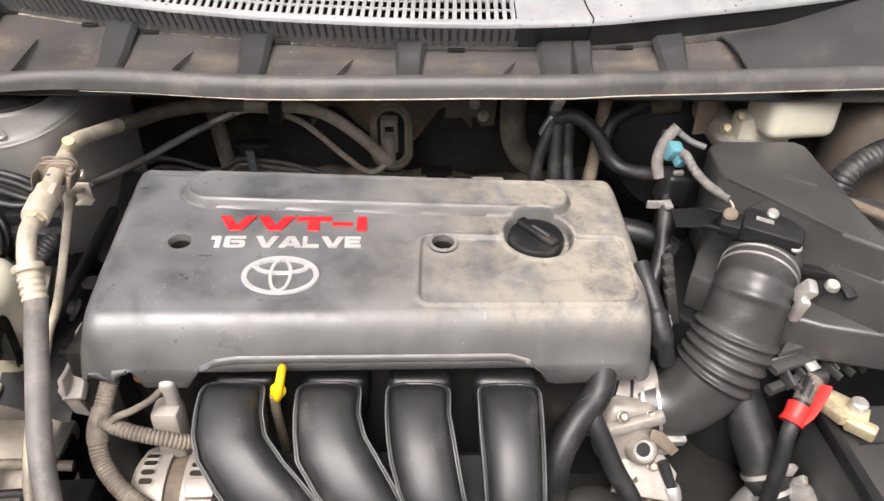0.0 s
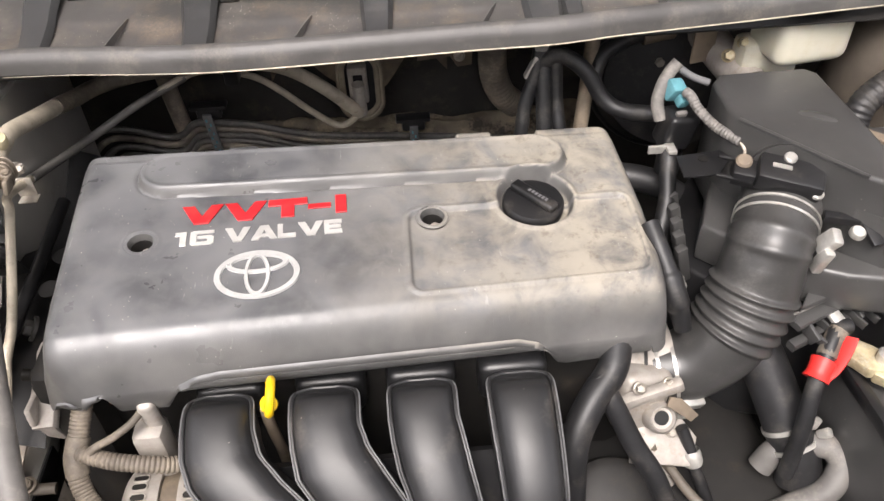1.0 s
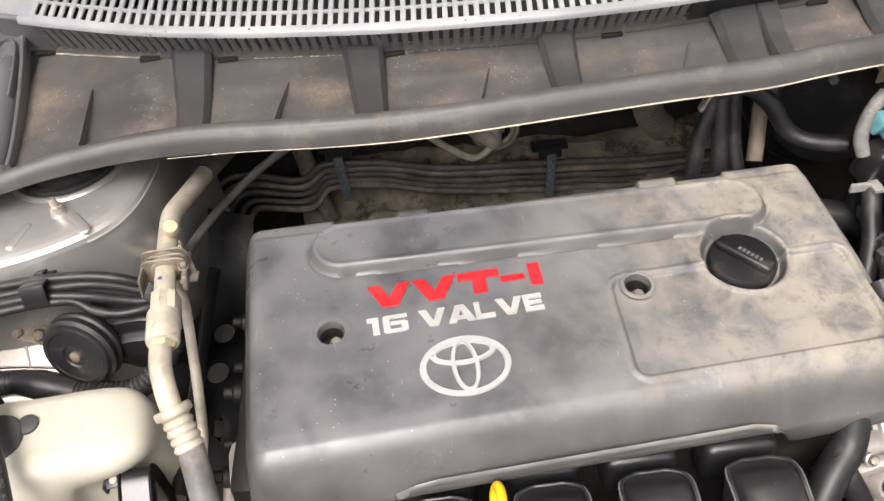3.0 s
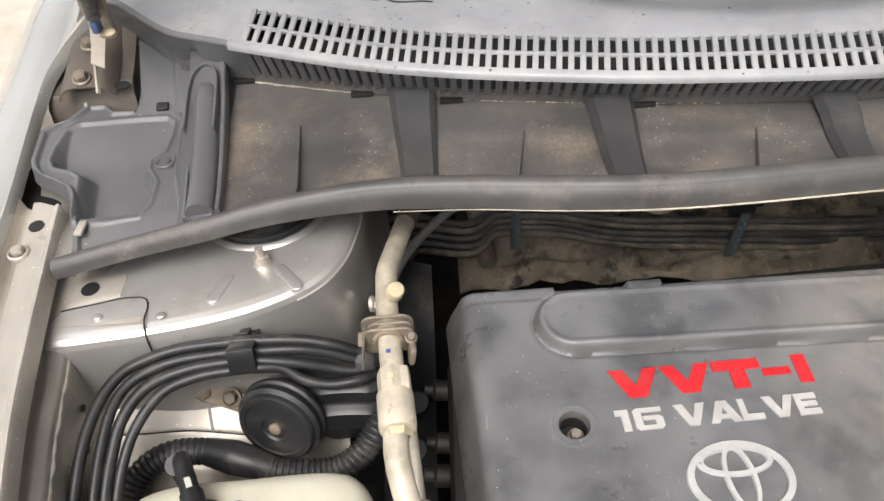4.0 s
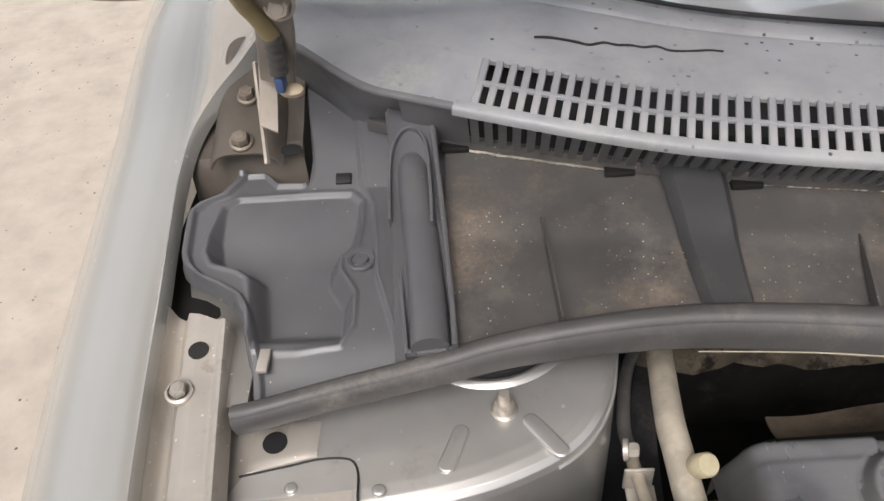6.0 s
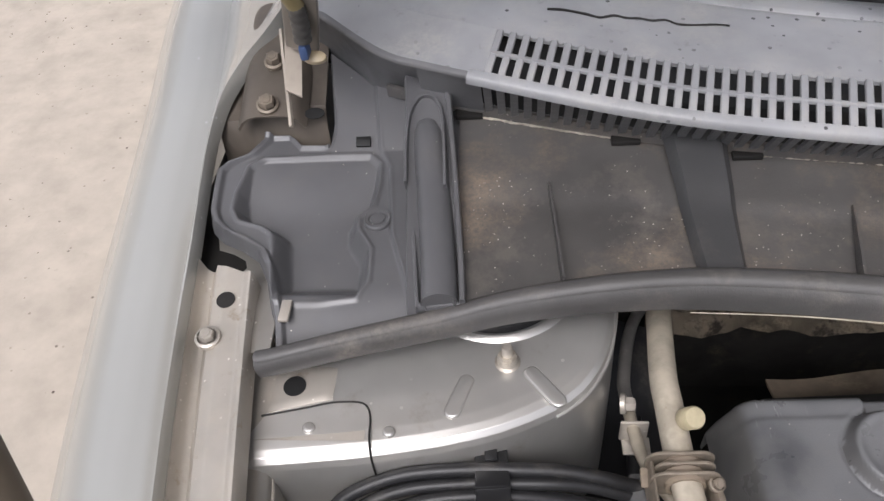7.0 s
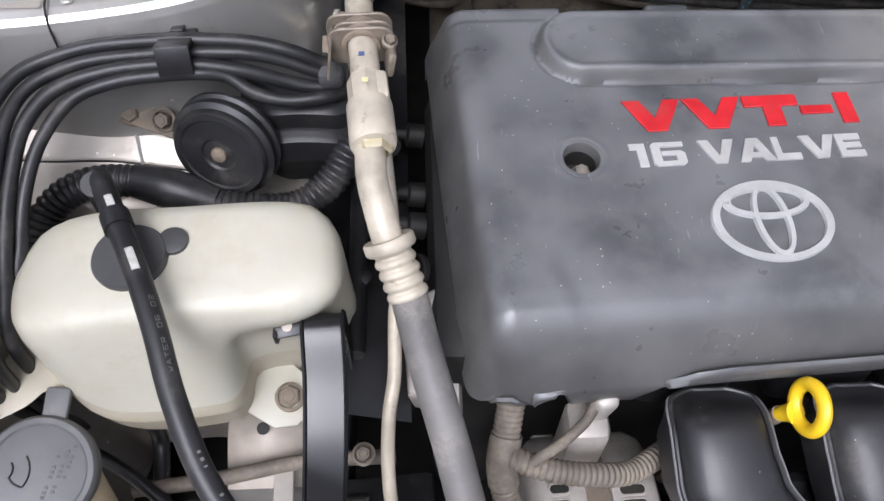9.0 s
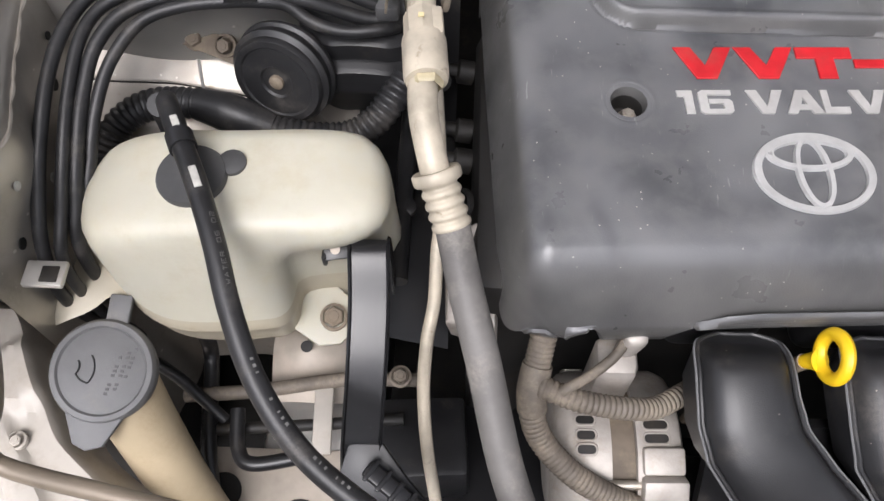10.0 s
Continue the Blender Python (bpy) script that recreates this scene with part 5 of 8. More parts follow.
# lettering: plain capitals cut from flat outlines
def letter(kind, w, h):
    t = h * 0.36
    if kind == "V":
        return [(0, h), (t * 1.25, h), (w / 2, h * 0.42), (w - t * 1.25, h), (w, h), (w / 2 + t * 0.72, 0), (w / 2 - t * 0.72, 0)]
    if kind == "T":
        return [(0, h), (w, h), (w, h - t), (w / 2 + t * 0.68, h - t), (w / 2 + t * 0.68, 0), (w / 2 - t * 0.68, 0), (w / 2 - t * 0.68, h - t), (0, h - t)]
    if kind == "-":
        return [(0, h * 0.34), (w, h * 0.34), (w, h * 0.34 + t * 0.75), (0, h * 0.34 + t * 0.75)]
    return [(0, 0), (w, 0), (w, h), (0, h)]


H = 0.0262
base_m = cover_matrix(-0.2375, 0.6525, 0.0002)
for kind, x0, w in (("V", 0.000, 0.0400), ("V", 0.0412, 0.0410), ("T", 0.0835, 0.0385), ("-", 0.1225, 0.0225), ("I", 0.1495, 0.0110)):
    part("letter", prism([(x0 + a + b * 0.02, b) for a, b in letter(kind, w, H)], 0.0016, base_m, 0.0004, 1), M_RED, cover, "raised red letter")


nm = cover_matrix(-0.2385, 0.6243, 0.0002)
part("numeral", prism([(0.000, 0.0185), (0.0105, 0.0185), (0.0105, 0.0), (0.0045, 0.0), (0.0045, 0.0135), (0.000, 0.0135)], 0.0014, nm, 0.0003, 1), M_SILVER, cover, "raised silver numeral")
SIX = [(0.036, 0.0150), (0.036, 0.0185), (0.0165, 0.0185), (0.0140, 0.0165), (0.0140, 0.002), (0.0165, 0.0), (0.0335, 0.0), (0.036, 0.002), (0.036, 0.0095), (0.0335, 0.0115), (0.0205, 0.0115), (0.0205, 0.0082), (0.0300, 0.0082), (0.0300, 0.0036), (0.0200, 0.0036), (0.0200, 0.0150)]
part("numeral", prism(SIX, 0.0014, nm, 0.0, 1), M_SILVER, cover, "raised silver numeral")


def block_letter(kind, w, h):
    """Outlines of a broad capital, as pieces that do not overlap."""
    t, k = h * 0.27, w * 0.20
    if kind == "V":
        return [[(0, h), (k * 1.45, h), (w / 2, h * 0.30), (w - k * 1.45, h), (w, h), (w / 2 + k * 0.8, 0), (w / 2 - k * 0.8, 0)]]
    if kind == "A":
        left = [(0, 0), (k * 1.35, 0), (k * 1.75, h * 0.17), (w / 2, h * 0.17), (w / 2, h * 0.38), (w / 2 - k * 0.42, h * 0.38), (w / 2, h * 0.68), (w / 2, h), (w / 2 - k * 0.8, h)]
        return [left, [(w - x, y) for x, y in reversed(left)]]
    if kind == "L":
        return [[(0, 0), (w, 0), (w, t), (k * 1.4, t), (k * 1.4, h), (0, h)]]
    return [[(0, 0), (w, 0), (w, t), (k * 1.4, t), (k * 1.4, h * 0.39), (w * 0.94, h * 0.39), (w * 0.94, h * 0.62), (k * 1.4, h * 0.62), (k * 1.4, h - t), (w, h - t), (w, h), (0, h)]]


x0 = 0.0
vm = cover_matrix(-0.1925, 0.6277, 0.0002)
for kind, w in (("V", 0.0245), ("A", 0.0245), ("L", 0.0172), ("V", 0.0245), ("E", 0.0172)):
    pieces = [prism([(x0 + x, y) for x, y in o], 0.0014, vm, 0.0, 1) for o in block_letter(kind, w, 0.0185)]
    part("letter", join(*pieces) if len(pieces) > 1 else pieces[0], M_SILVER, cover, "raised silver letter", smooth=False)
    x0 += w + (0.0022 if kind in "LE" else 0.0004)



def oval_ring(a, b, w0, w1, h, m, seg=64):
    verts, faces = [], []
    for k in range(seg):
        t = 2 * math.pi * k / seg
        c, s_ = math.cos(t), math.sin(t)
        w = lerp(w1, w0, abs(s_))
        for da, z in ((0, 0), (0.0006, h), (w - 0.0006, h), (w, 0)):
            verts.append(m @ V(((a - da) * c, (b - da) * s_, z)))
    for k in range(seg):
        l = (k + 1) % seg
        for j in range(3):
            faces.append((k * 4 + j, l * 4 + j, l * 4 + j + 1, k * 4 + j + 1))
    return verts, faces


em = cover_matrix(-0.1580, 0.5855, 0.0004)
part("emblem_ring", oval_ring(0.0390, 0.0295, 0.0050, 0.0062, 0.0022, em), M_EMBLEM, cover, "satin silver oval ring")
part("emblem_oval", oval_ring(0.0120, 0.0262, 0.0042, 0.0042, 0.0026, em), M_EMBLEM, cover, "satin silver upright oval")
part("emblem_oval", oval_ring(0.0285, 0.0125, 0.0042, 0.0055, 0.0024, em @ Matrix.Translation((0, 0.0135, 0))), M_EMBLEM, cover, "satin silver flat oval")
for hx, hy in HOLES:
    part("hole_rim", lathe([(0.0162, -0.0004), (0.0150, 0.0006), (0.0122, 0.0005), (0.0112, -0.0012), (0.0108, -0.008)], 36, aim(on_cover(hx, hy), CN)), M_COVER, cover)
    # well is near-black instead of cover plastic: the hole's shade as colour
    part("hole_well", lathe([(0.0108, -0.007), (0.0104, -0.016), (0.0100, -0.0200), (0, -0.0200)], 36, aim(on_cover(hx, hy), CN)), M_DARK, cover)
    part("bolt", hexhead(on_cover(hx + 0.002, hy + 0.001, -0.0175), CN, 0.0050, 0.006, 0.0066), M_BOLT, cover)

cap = thing("oil_cap", "black plastic oil filler cap with a raised grip", "cap", tuple(on_cover(*CAP_AT, -0.01)))
cm = cover_matrix(CAP_AT[0] - 0.003, CAP_AT[1] - 0.005, -0.008)
part("disc", lathe([(0.0305, -0.004), (0.0315, 0.002), (0.0312, 0.0075), (0.0295, 0.0100), (0.026, 0.0108), (0, 0.0112)], 40, cm), M_BLACK, cap)
gm = cm @ pose(0, 0, 0.0145, 0, 0, -52)
part("grip", box(0.054, 0.0135, 0.0085, gm, 0.003, 3), M_BLACK, cap)
for k, (dx, dy, w) in enumerate(((0.004, 0.0, 0.026),)):
    for j in range(6):
        part("print_mark", box(0.0026, 0.0042, 0.0004, gm @ Matrix.Translation((dx - 0.010 + j * 0.0042, dy, 0.0044)), 0), M_GREYCAP, cap)

# ---- cylinder head and block below the cover ----
eng = thing("engine_block", "grimy engine block and head, near-black for the shaded bay", "engine", (-0.07, 0.66, 0.4))
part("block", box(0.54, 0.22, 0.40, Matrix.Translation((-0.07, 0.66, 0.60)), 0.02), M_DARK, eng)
part("valve_cover_rear", box(0.50, 0.05, 0.06, Matrix.Translation((-0.08, 0.795, 0.815)) @ pose(0, 0, 0, 12, 0, 3), 0.012, 3), M_DARK, eng, "grimy casting, near-black for the shaded gap")
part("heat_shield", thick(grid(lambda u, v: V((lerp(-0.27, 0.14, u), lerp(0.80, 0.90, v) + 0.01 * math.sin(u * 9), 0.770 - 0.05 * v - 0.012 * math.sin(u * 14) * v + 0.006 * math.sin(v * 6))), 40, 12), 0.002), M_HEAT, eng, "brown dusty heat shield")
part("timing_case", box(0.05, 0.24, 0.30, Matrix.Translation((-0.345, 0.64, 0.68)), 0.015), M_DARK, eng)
for k in range(5):
    part("case_boss", lathe([(0.010, 0), (0.010, 0.012), (0.006, 0.014), (0.006, 0.022), (0, 0.022)], 14, aim((-0.372, 0.56 + 0.045 * k, 0.79 - 0.02 * (k % 2)), (-1, 0, 0.2))), M_DARK, eng)
part("bolt", hexhead((-0.378, 0.585, 0.83), (-0.8, -0.2, 0.6), 0.008, 0.008, 0.012), M_DARK, eng)

# ---- intake manifold ----
man = thing("intake_manifold", "black nylon intake manifold with four curved runners", "manifold", (-0.05, 0.45, 0.6))
RUN_Y = [0.510, 0.465, 0.445, 0.425, 0.405, 0.385, 0.365]
RUN_EDGES = (([-0.226, -0.226, -0.225, -0.218, -0.200, -0.175, -0.140], [-0.166, -0.162, -0.156, -0.137, -0.112, -0.088, -0.064]),
             ([-0.134, -0.133, -0.131, -0.127, -0.110, -0.086, -0.062], [-0.072, -0.071, -0.064, -0.049, -0.033, -0.018, -0.003]),
             ([-0.048, -0.047, -0.045, -0.041, -0.033, -0.018, -0.003], [0.014, 0.014, 0.018, 0.022, 0.027, 0.034, 0.040]),
             ([0.040, 0.041, 0.042, 0.044, 0.046, 0.048, 0.050], [0.101, 0.101, 0.101, 0.101, 0.101, 0.100, 0.100]))
RUN_C, _ = catmull([(0, 0.510, 0.766), (0, 0.511, 0.788), (0, 0.508, 0.803), (0, 0.499, 0.8085), (0, 0.480, 0.8105), (0, 0.455, 0.803), (0, 0.425, 0.786), (0, 0.395, 0.757), (0, 0.375, 0.715), (0, 0.366, 0.66), (0, 0.362, 0.56)], 120)
RUN_TOP = int(np.argmin([abs(p[1] - 0.507) + abs(p[2] - 0.804) for p in RUN_C]))
RUN_SEC = [(1.0, -0.030), (1.0, -0.004), (0.992, -0.001), (0.975, 0.0005), (0.95, 0.0005), (0.925, -0.0010), (0.89, -0.0012), (0.85, 0.0015), (0.79, 0.0060), (0.70, 0.0095), (0.55, 0.0120), (0.30, 0.0136), (0, 0.0140)]
RUN_SEC = RUN_SEC + [(-x, y) for x, y in reversed(RUN_SEC[:-1])]


def runner_point(edges, k, x, y):
    """A point of a runner: row k along it, x across in half widths, y above its edge."""
    k = min(len(RUN_C) - 1, max(0, k))
    p = RUN_C[k]
    t = RUN_C[min(len(RUN_C) - 1, k + 1)] - RUN_C[max(0, k - 1)]
    t /= np.linalg.norm(t)
    l, r = (float(np.interp(-p[1], [-q for q in RUN_Y], e)) for e in edges)
    d = max(0.0, 0.0028 * (k - RUN_TOP))
    cut = 0.017 - math.sqrt(max(0, 0.017 ** 2 - (0.017 - min(d, 0.017)) ** 2))
    half = (r - l) / 2 - cut
    if y > 0:
        y *= sm(0.005, 0.028, d)
    return V(((l + r) / 2 + x * half, p[1] + t[2] * y, p[2] - t[1] * y))


for edges in RUN_EDGES:
    n_row, n_sec = len(RUN_C), len(RUN_SEC)
    rv = [runner_point(edges, k, x, y) for k in range(n_row) for x, y in RUN_SEC]
    rf = [(k * n_sec + j, k * n_sec + j + 1, (k + 1) * n_sec + j + 1, (k + 1) * n_sec + j) for k in range(n_row - 1) for j in range(n_sec - 1)]
    run = part("runner", (rv, rf), M_RUNNER, man, "smooth satin black curved runner", sharp=60)
    rows = list(range(n_row - 12, RUN_TOP, -2))
    # pale outer bead paints in the edge's reflection and scuffs
    for name, x, up, r, mat in (("rim", 0.925, 0.0006, 0.0017, M_RUNNER), ("edge_glint", 0.992, 0.0004, 0.0009, M_GREYCAP)):
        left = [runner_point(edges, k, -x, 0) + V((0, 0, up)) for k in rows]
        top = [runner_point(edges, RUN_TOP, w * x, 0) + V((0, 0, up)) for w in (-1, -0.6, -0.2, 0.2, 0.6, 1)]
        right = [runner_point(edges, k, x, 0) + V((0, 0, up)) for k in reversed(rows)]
        part(name, sweep(left + top + right, circle(r, 8), 260), mat, run, "raised moulded rim with a pale edge line")
    part("flange", box(0.066, 0.060, 0.05, Matrix.Translation(((edges[0][0] + edges[1][0]) / 2, 0.552, 0.767)), 0.010, 3), M_BLACK, man)
part("web", thick(grid(lambda u, v: V((lerp(-0.20, 0.10, u), lerp(0.47, 0.385, v), lerp(0.748, 0.62, v))), 10, 10), 0.01), M_BLACK, man)
part("plenum", tube([(-0.20, 0.42, 0.56), (0.0, 0.42, 0.56), (0.16, 0.45, 0.56)], 0.07, 20, 24), M_RUNNER, man)
part("bolt", hexhead((-0.060, 0.543, 0.806), (0, -0.7, 0.7), 0.0065, 0.006, 0.010), M_BOLT, man)
part("bolt", hexhead((0.108, 0.545, 0.80), (0, -0.7, 0.7), 0.0065, 0.006, 0.010), M_BOLT, man)

dip = thing("dipstick", "yellow plastic dipstick loop on a thin steel tube", "dipstick", (-0.146, 0.50, 0.79))
dn = V((-0.97, -0.04, 0.20)).normalized()
dm = aim((-0.1465, 0.483, 0.829), dn, V((0.0, 1.0, 0.0)))
ring_v, ring_f = [], []
for k in range(40):
    t = 2 * math.pi * k / 40
    ce, se = math.cos(t), math.sin(t)
    for j in range(10):
        p = 2 * math.pi * j / 10
        ring_v.append(dm @ V((ce * (0.0140 + 0.0044 * math.cos(p)), se * (0.0132 + 0.0048 * math.cos(p)), 0.0042 * math.sin(p))))
for k in range(40):
    for j in range(10):
        ring_f.append((k * 10 + j, ((k + 1) % 40) * 10 + j, ((k + 1) % 40) * 10 + (j + 1) % 10, k * 10 + (j + 1) % 10))
part("loop", (ring_v, ring_f), M_YELLOW, dip)
part("stem", tube([(-0.1497, 0.4845, 0.8175), (-0.1525, 0.4865, 0.8120), (-0.1550, 0.4885, 0.806)], 0.0072, 16, 14, taper=[(0, 1.1), (0.4, 0.8), (1, 0.62)]), M_YELLOW, dip)
part("guide_tube", tube([(-0.1547, 0.4883, 0.807), (-0.156, 0.490, 0.797), (-0.157, 0.495, 0.77), (-0.158, 0.51, 0.70), (-0.16, 0.53, 0.55)], 0.0052, 12, 12), M_HEAT, dip)

# ---- alternator ----
alt = thing("alternator", "grey cast aluminium alternator with vent slots", "alternator", (-0.255, 0.45, 0.6))
am = aim((-0.306, 0.462, 0.665), (1, 0.03, 0), (0, 0, 1))
part("rear_bell", lathe([(0, 0.0), (0.040, 0.0), (0.054, 0.004), (0.061, 0.010), (0.063, 0.016), (0.063, 0.040), (0.060, 0.0405)], 48, am), M_CAST, alt)
part("stator_band", lathe([(0.058, 0.040), (0.0585, 0.049), (0.058, 0.058)], 48, am), M_HEAT, alt)
part("front_bell", lathe([(0.060, 0.0575), (0.064, 0.058), (0.064, 0.082), (0.060, 0.090), (0.050, 0.094), (0, 0.094)], 48, am), M_CAST, alt)
for along_, angles, hs in ((0.022, (-13, -4, 6, 15, 70, 80), 0.013), (0.072, (-15, -6, 3), 0.017)):
    for a in angles:
        a = radians(a)
        p = am @ V((0.0628 * math.cos(a), -0.0628 * math.sin(a), along_))
        nrm = am.to_3x3() @ V((math.cos(a), -math.sin(a), 0))
        sm_ = aim(p, nrm, V((1, 0.03, 0)))
        part("vent_slot", moved(prism(rrect(hs, 0.0062, 0.0028, 4), 0.0016, None, 0), sm_), M_DARK, alt)
        part("slot_rim", sweep([sm_ @ V((x, y, 0.0012)) for x, y in rrect(hs + 0.0016, 0.0076, 0.0034, 3) + rrect(hs + 0.0016, 0.0076, 0.0034, 3)[:1]], circle(0.0009, 6), 40), M_CAST, alt)
for a, h, w in ((38, 0.010, 0.032), (20, 0.004, 0.030)):
    a = radians(a)
    part("lug", box(w, 0.020, h * 2, aim(am @ V((0.064 * math.cos(a), -0.064 * math.sin(a) if a < 0 else 0.064 * math.sin(a), 0.076)), am.to_3x3() @ V((math.cos(a), math.sin(a), 0)), V((1, 0.03, 0))), 0.003), M_CAST, alt)
part("through_bolt", tube([am @ V((0.050, 0.036, 0.030)), am @ V((0.0505, 0.0365, 0.050)), am @ V((0.050, 0.036, 0.070))], 0.0035, 8, 10), M_BOLT, alt)
part("mount_ear", box(0.03, 0.03, 0.09, Matrix.Translation((-0.268, 0.50, 0.735)), 0.008), M_CAST, alt)
part("bracket_plate", box(0.016, 0.012, 0.08, Matrix.Translation((-0.262, 0.505, 0.775)) @ pose(0, 0, 0, 10, 0, 8), 0.006, 3), M_CAST, alt)

mount = thing("engine_mount_bracket", "pale grey cast engine mount bracket beside the cover", "bracket", (-0.36, 0.53, 0.70))
part("web", prism([(-0.010, -0.020), (0.012, -0.026), (0.014, 0.014), (0.008, 0.030), (-0.006, 0.032), (-0.012, 0.014)], 0.05, aim((-0.372, 0.550, 0.735), (-0.1, -0.2, 1)), 0.006, 3), M_CAST, mount)
part("rib", box(0.006, 0.06, 0.02, Matrix.Translation((-0.372, 0.535, 0.79)) @ pose(0, 0, 0, -10, 0, 4), 0.002), M_CAST, mount)
part("bolt", hexhead((-0.375, 0.60, 0.77), (-0.7, -0.3, 0.6), 0.007, 0.007, 0.011), M_BOLT, mount)
part("arm", prism([(-0.011, -0.055), (0.013, -0.055), (0.013, 0.018), (0.009, 0.026), (0.001, 0.029), (-0.007, 0.025), (-0.011, 0.016)], 0.010, aim((-0.362, 0.556, 0.803), (-0.25, -0.50, 0.83)), 0.003, 2), M_CAST, mount, "rounded grey cast arm")
part("bush", join(lathe([(0.0135, 0), (0.0140, 0.002), (0.0138, 0.006), (0.0120, 0.008), (0.0112, 0.0065)], 28, aim((-0.4305, 0.580, 0.760), (0.1, -0.5, 0.85))), hexhead((-0.4305, 0.5775, 0.7650), (0.1, -0.5, 0.85), 0.0070, 0.006, 0.0100)), M_GREYCAP, mount, "grey rubber bush with a bolt head")

loom = thing("wiring_loom", "dusty grey-brown corrugated wiring loom with a branch", "wiring", (-0.31, 0.47, 0.78))
part("main_conduit", tube([(-0.316, 0.535, 0.825), (-0.319, 0.51, 0.809), (-0.323, 0.49, 0.792), (-0.327, 0.47, 0.774), (-0.320, 0.45, 0.752), (-0.297, 0.43, 0.735), (-0.268, 0.418, 0.720), (-0.235, 0.41, 0.70), (-0.20, 0.40, 0.67)], 0.0092, 160, 16, ring=0.0036, depth=0.0008), M_LOOM, loom)
part("branch_conduit", tube([(-0.322, 0.474, 0.784), (-0.305, 0.468, 0.782), (-0.288, 0.465, 0.778), (-0.261, 0.465, 0.770), (-0.240, 0.47, 0.760), (-0.215, 0.485, 0.752)], 0.0080, 130, 16, ring=0.0040, depth=0.0010), M_LOOM, loom)
part("thin_wire", tube([(-0.308, 0.468, 0.791), (-0.303, 0.47, 0.795), (-0.287, 0.48, 0.796), (-0.270, 0.495, 0.801), (-0.258, 0.52, 0.81)], 0.0036, 24, 10), M_LOOM, loom)
part("tape", tube([(-0.3235, 0.487, 0.789), (-0.3265, 0.473, 0.777), (-0.3255, 0.463, 0.766)], 0.0104, 10, 18), M_LOOM, loom)
part("boot", lathe([(0.0045, 0), (0.005, 0.007), (0.004, 0.010), (0, 0.011)], 20, aim((-0.296, 0.520, 0.796), (0, -0.5, 0.85))), M_LEATHER, loom, "orange rubber boot")

# ---- air conditioning line ----
ac = thing("air_con_line", "dull aluminium air conditioning pipe joined to a black hose", "pipe", (-0.40, 0.65, 0.92))
AC = [(-0.080, 1.03, 0.762), (-0.086, 1.018, 0.776), (-0.122, 1.008, 0.818), (-0.160, 0.998, 0.853), (-0.195, 0.99, 0.870), (-0.232, 0.978, 0.878), (-0.275, 0.965, 0.886), (-0.320, 0.950, 0.892), (-0.360, 0.936, 0.892), (-0.384, 0.912, 0.895),
      (-0.394, 0.880, 0.902), (-0.401, 0.842, 0.914), (-0.407, 0.795, 0.928), (-0.4115, 0.755, 0.940), (-0.411, 0.735, 0.941), (-0.409, 0.70, 0.938), (-0.405, 0.66, 0.935), (-0.402, 0.62, 0.930), (-0.401, 0.59, 0.924), (-0.395, 0.565, 0.912), (-0.390, 0.552, 0.900)]
part("pipe", tube(AC, 0.0090, 140, 18), M_ALU, ac, "dusty dull aluminium pipe")
part("insulation_sleeve", tube(AC[6:12], 0.0098, 40, 18), M_LOOM, ac, "grey foam pipe sleeve")
pm = aim((-0.405, 0.722, 0.945), (0.25, -0.42, 0.85))
part("service_port", lathe([(0.006, -0.006), (0.006, 0.008)], 16, pm), M_ALU, ac)
part("port_cap", lathe([(0.0064, 0.004), (0.0070, 0.006), (0.0070, 0.0165), (0.0060, 0.018), (0, 0.0182)], 24, pm), M_PORT, ac, "yellowed plastic port cap")
ck = aim((-0.4082, 0.690, 0.9366), (-0.03, 1, 0.03))
part("clamp", join(lathe([(0.0095, -0.0085), (0.0118, -0.0085), (0.0122, -0.0055), (0.0108, -0.0045), (0.0108, -0.0015), (0.0120, 0.0), (0.0108, 0.0015), (0.0108, 0.0045), (0.0122, 0.0055), (0.0118, 0.0085), (0.0095, 0.0085)], 28, ck), box(0.018, 0.012, 0.0025, aim((-0.424, 0.690, 0.931), (0.2, -0.3, 0.9)), 0.001)), M_HEAT, ac, "rubber lined pipe clamp")
oval = rrect(0.041, 0.028, 0.009, 4)
part("clamp_sheet", join(prism(oval, 0.0022, ck @ Matrix.Translation((0.0, 0.001, -0.0060)), 0.0006, 1), prism(rrect(0.036, 0.025, 0.008, 4), 0.0022, ck @ Matrix.Translation((0.001, 0.001, 0.0010)), 0.0006, 1), prism(oval, 0.0022, ck @ Matrix.Translation((-0.001, 0.001, 0.0066)), 0.0006, 1),
                         box(0.0018, 0.034, 0.020, Matrix.Translation((-0.4275, 0.683, 0.933)) @ pose(0, 0, 0, -6, 8, 0), 0.0006), box(0.0050, 0.018, 0.016, Matrix.Translation((-0.3905, 0.676, 0.932)) @ pose(0, 0, 0, -10, 12, 4), 0.002)), M_HBOLT, ac, "dull brown steel clamp plates")
fd = V((0.004, -0.04, -0.004)).normalized()
fm = aim((-0.4045, 0.655, 0.9345), fd)
part("fitting", join(lathe([(0.0095, -0.001), (0.0116, 0.0), (0.0120, 0.002), (0.0120, 0.022)], 8, fm), box(0.010, 0.019, 0.021, fm @ Matrix.Translation((0.0075, 0.0, 0.011)), 0.0025), lathe([(0.0110, 0.018), (0.0134, 0.0195), (0.0137, 0.0215), (0.0137, 0.046), (0.0128, 0.0490), (0.0092, 0.0495)], 28, fm)), M_ALU, ac, "pale metal union fitting")
part("union_nut", lathe([(0.0098, 0.0480), (0.0102, 0.0495), (0.0100, 0.0530), (0.0088, 0.0545)], 6, fm), M_PORT, ac, "yellowed union nut")
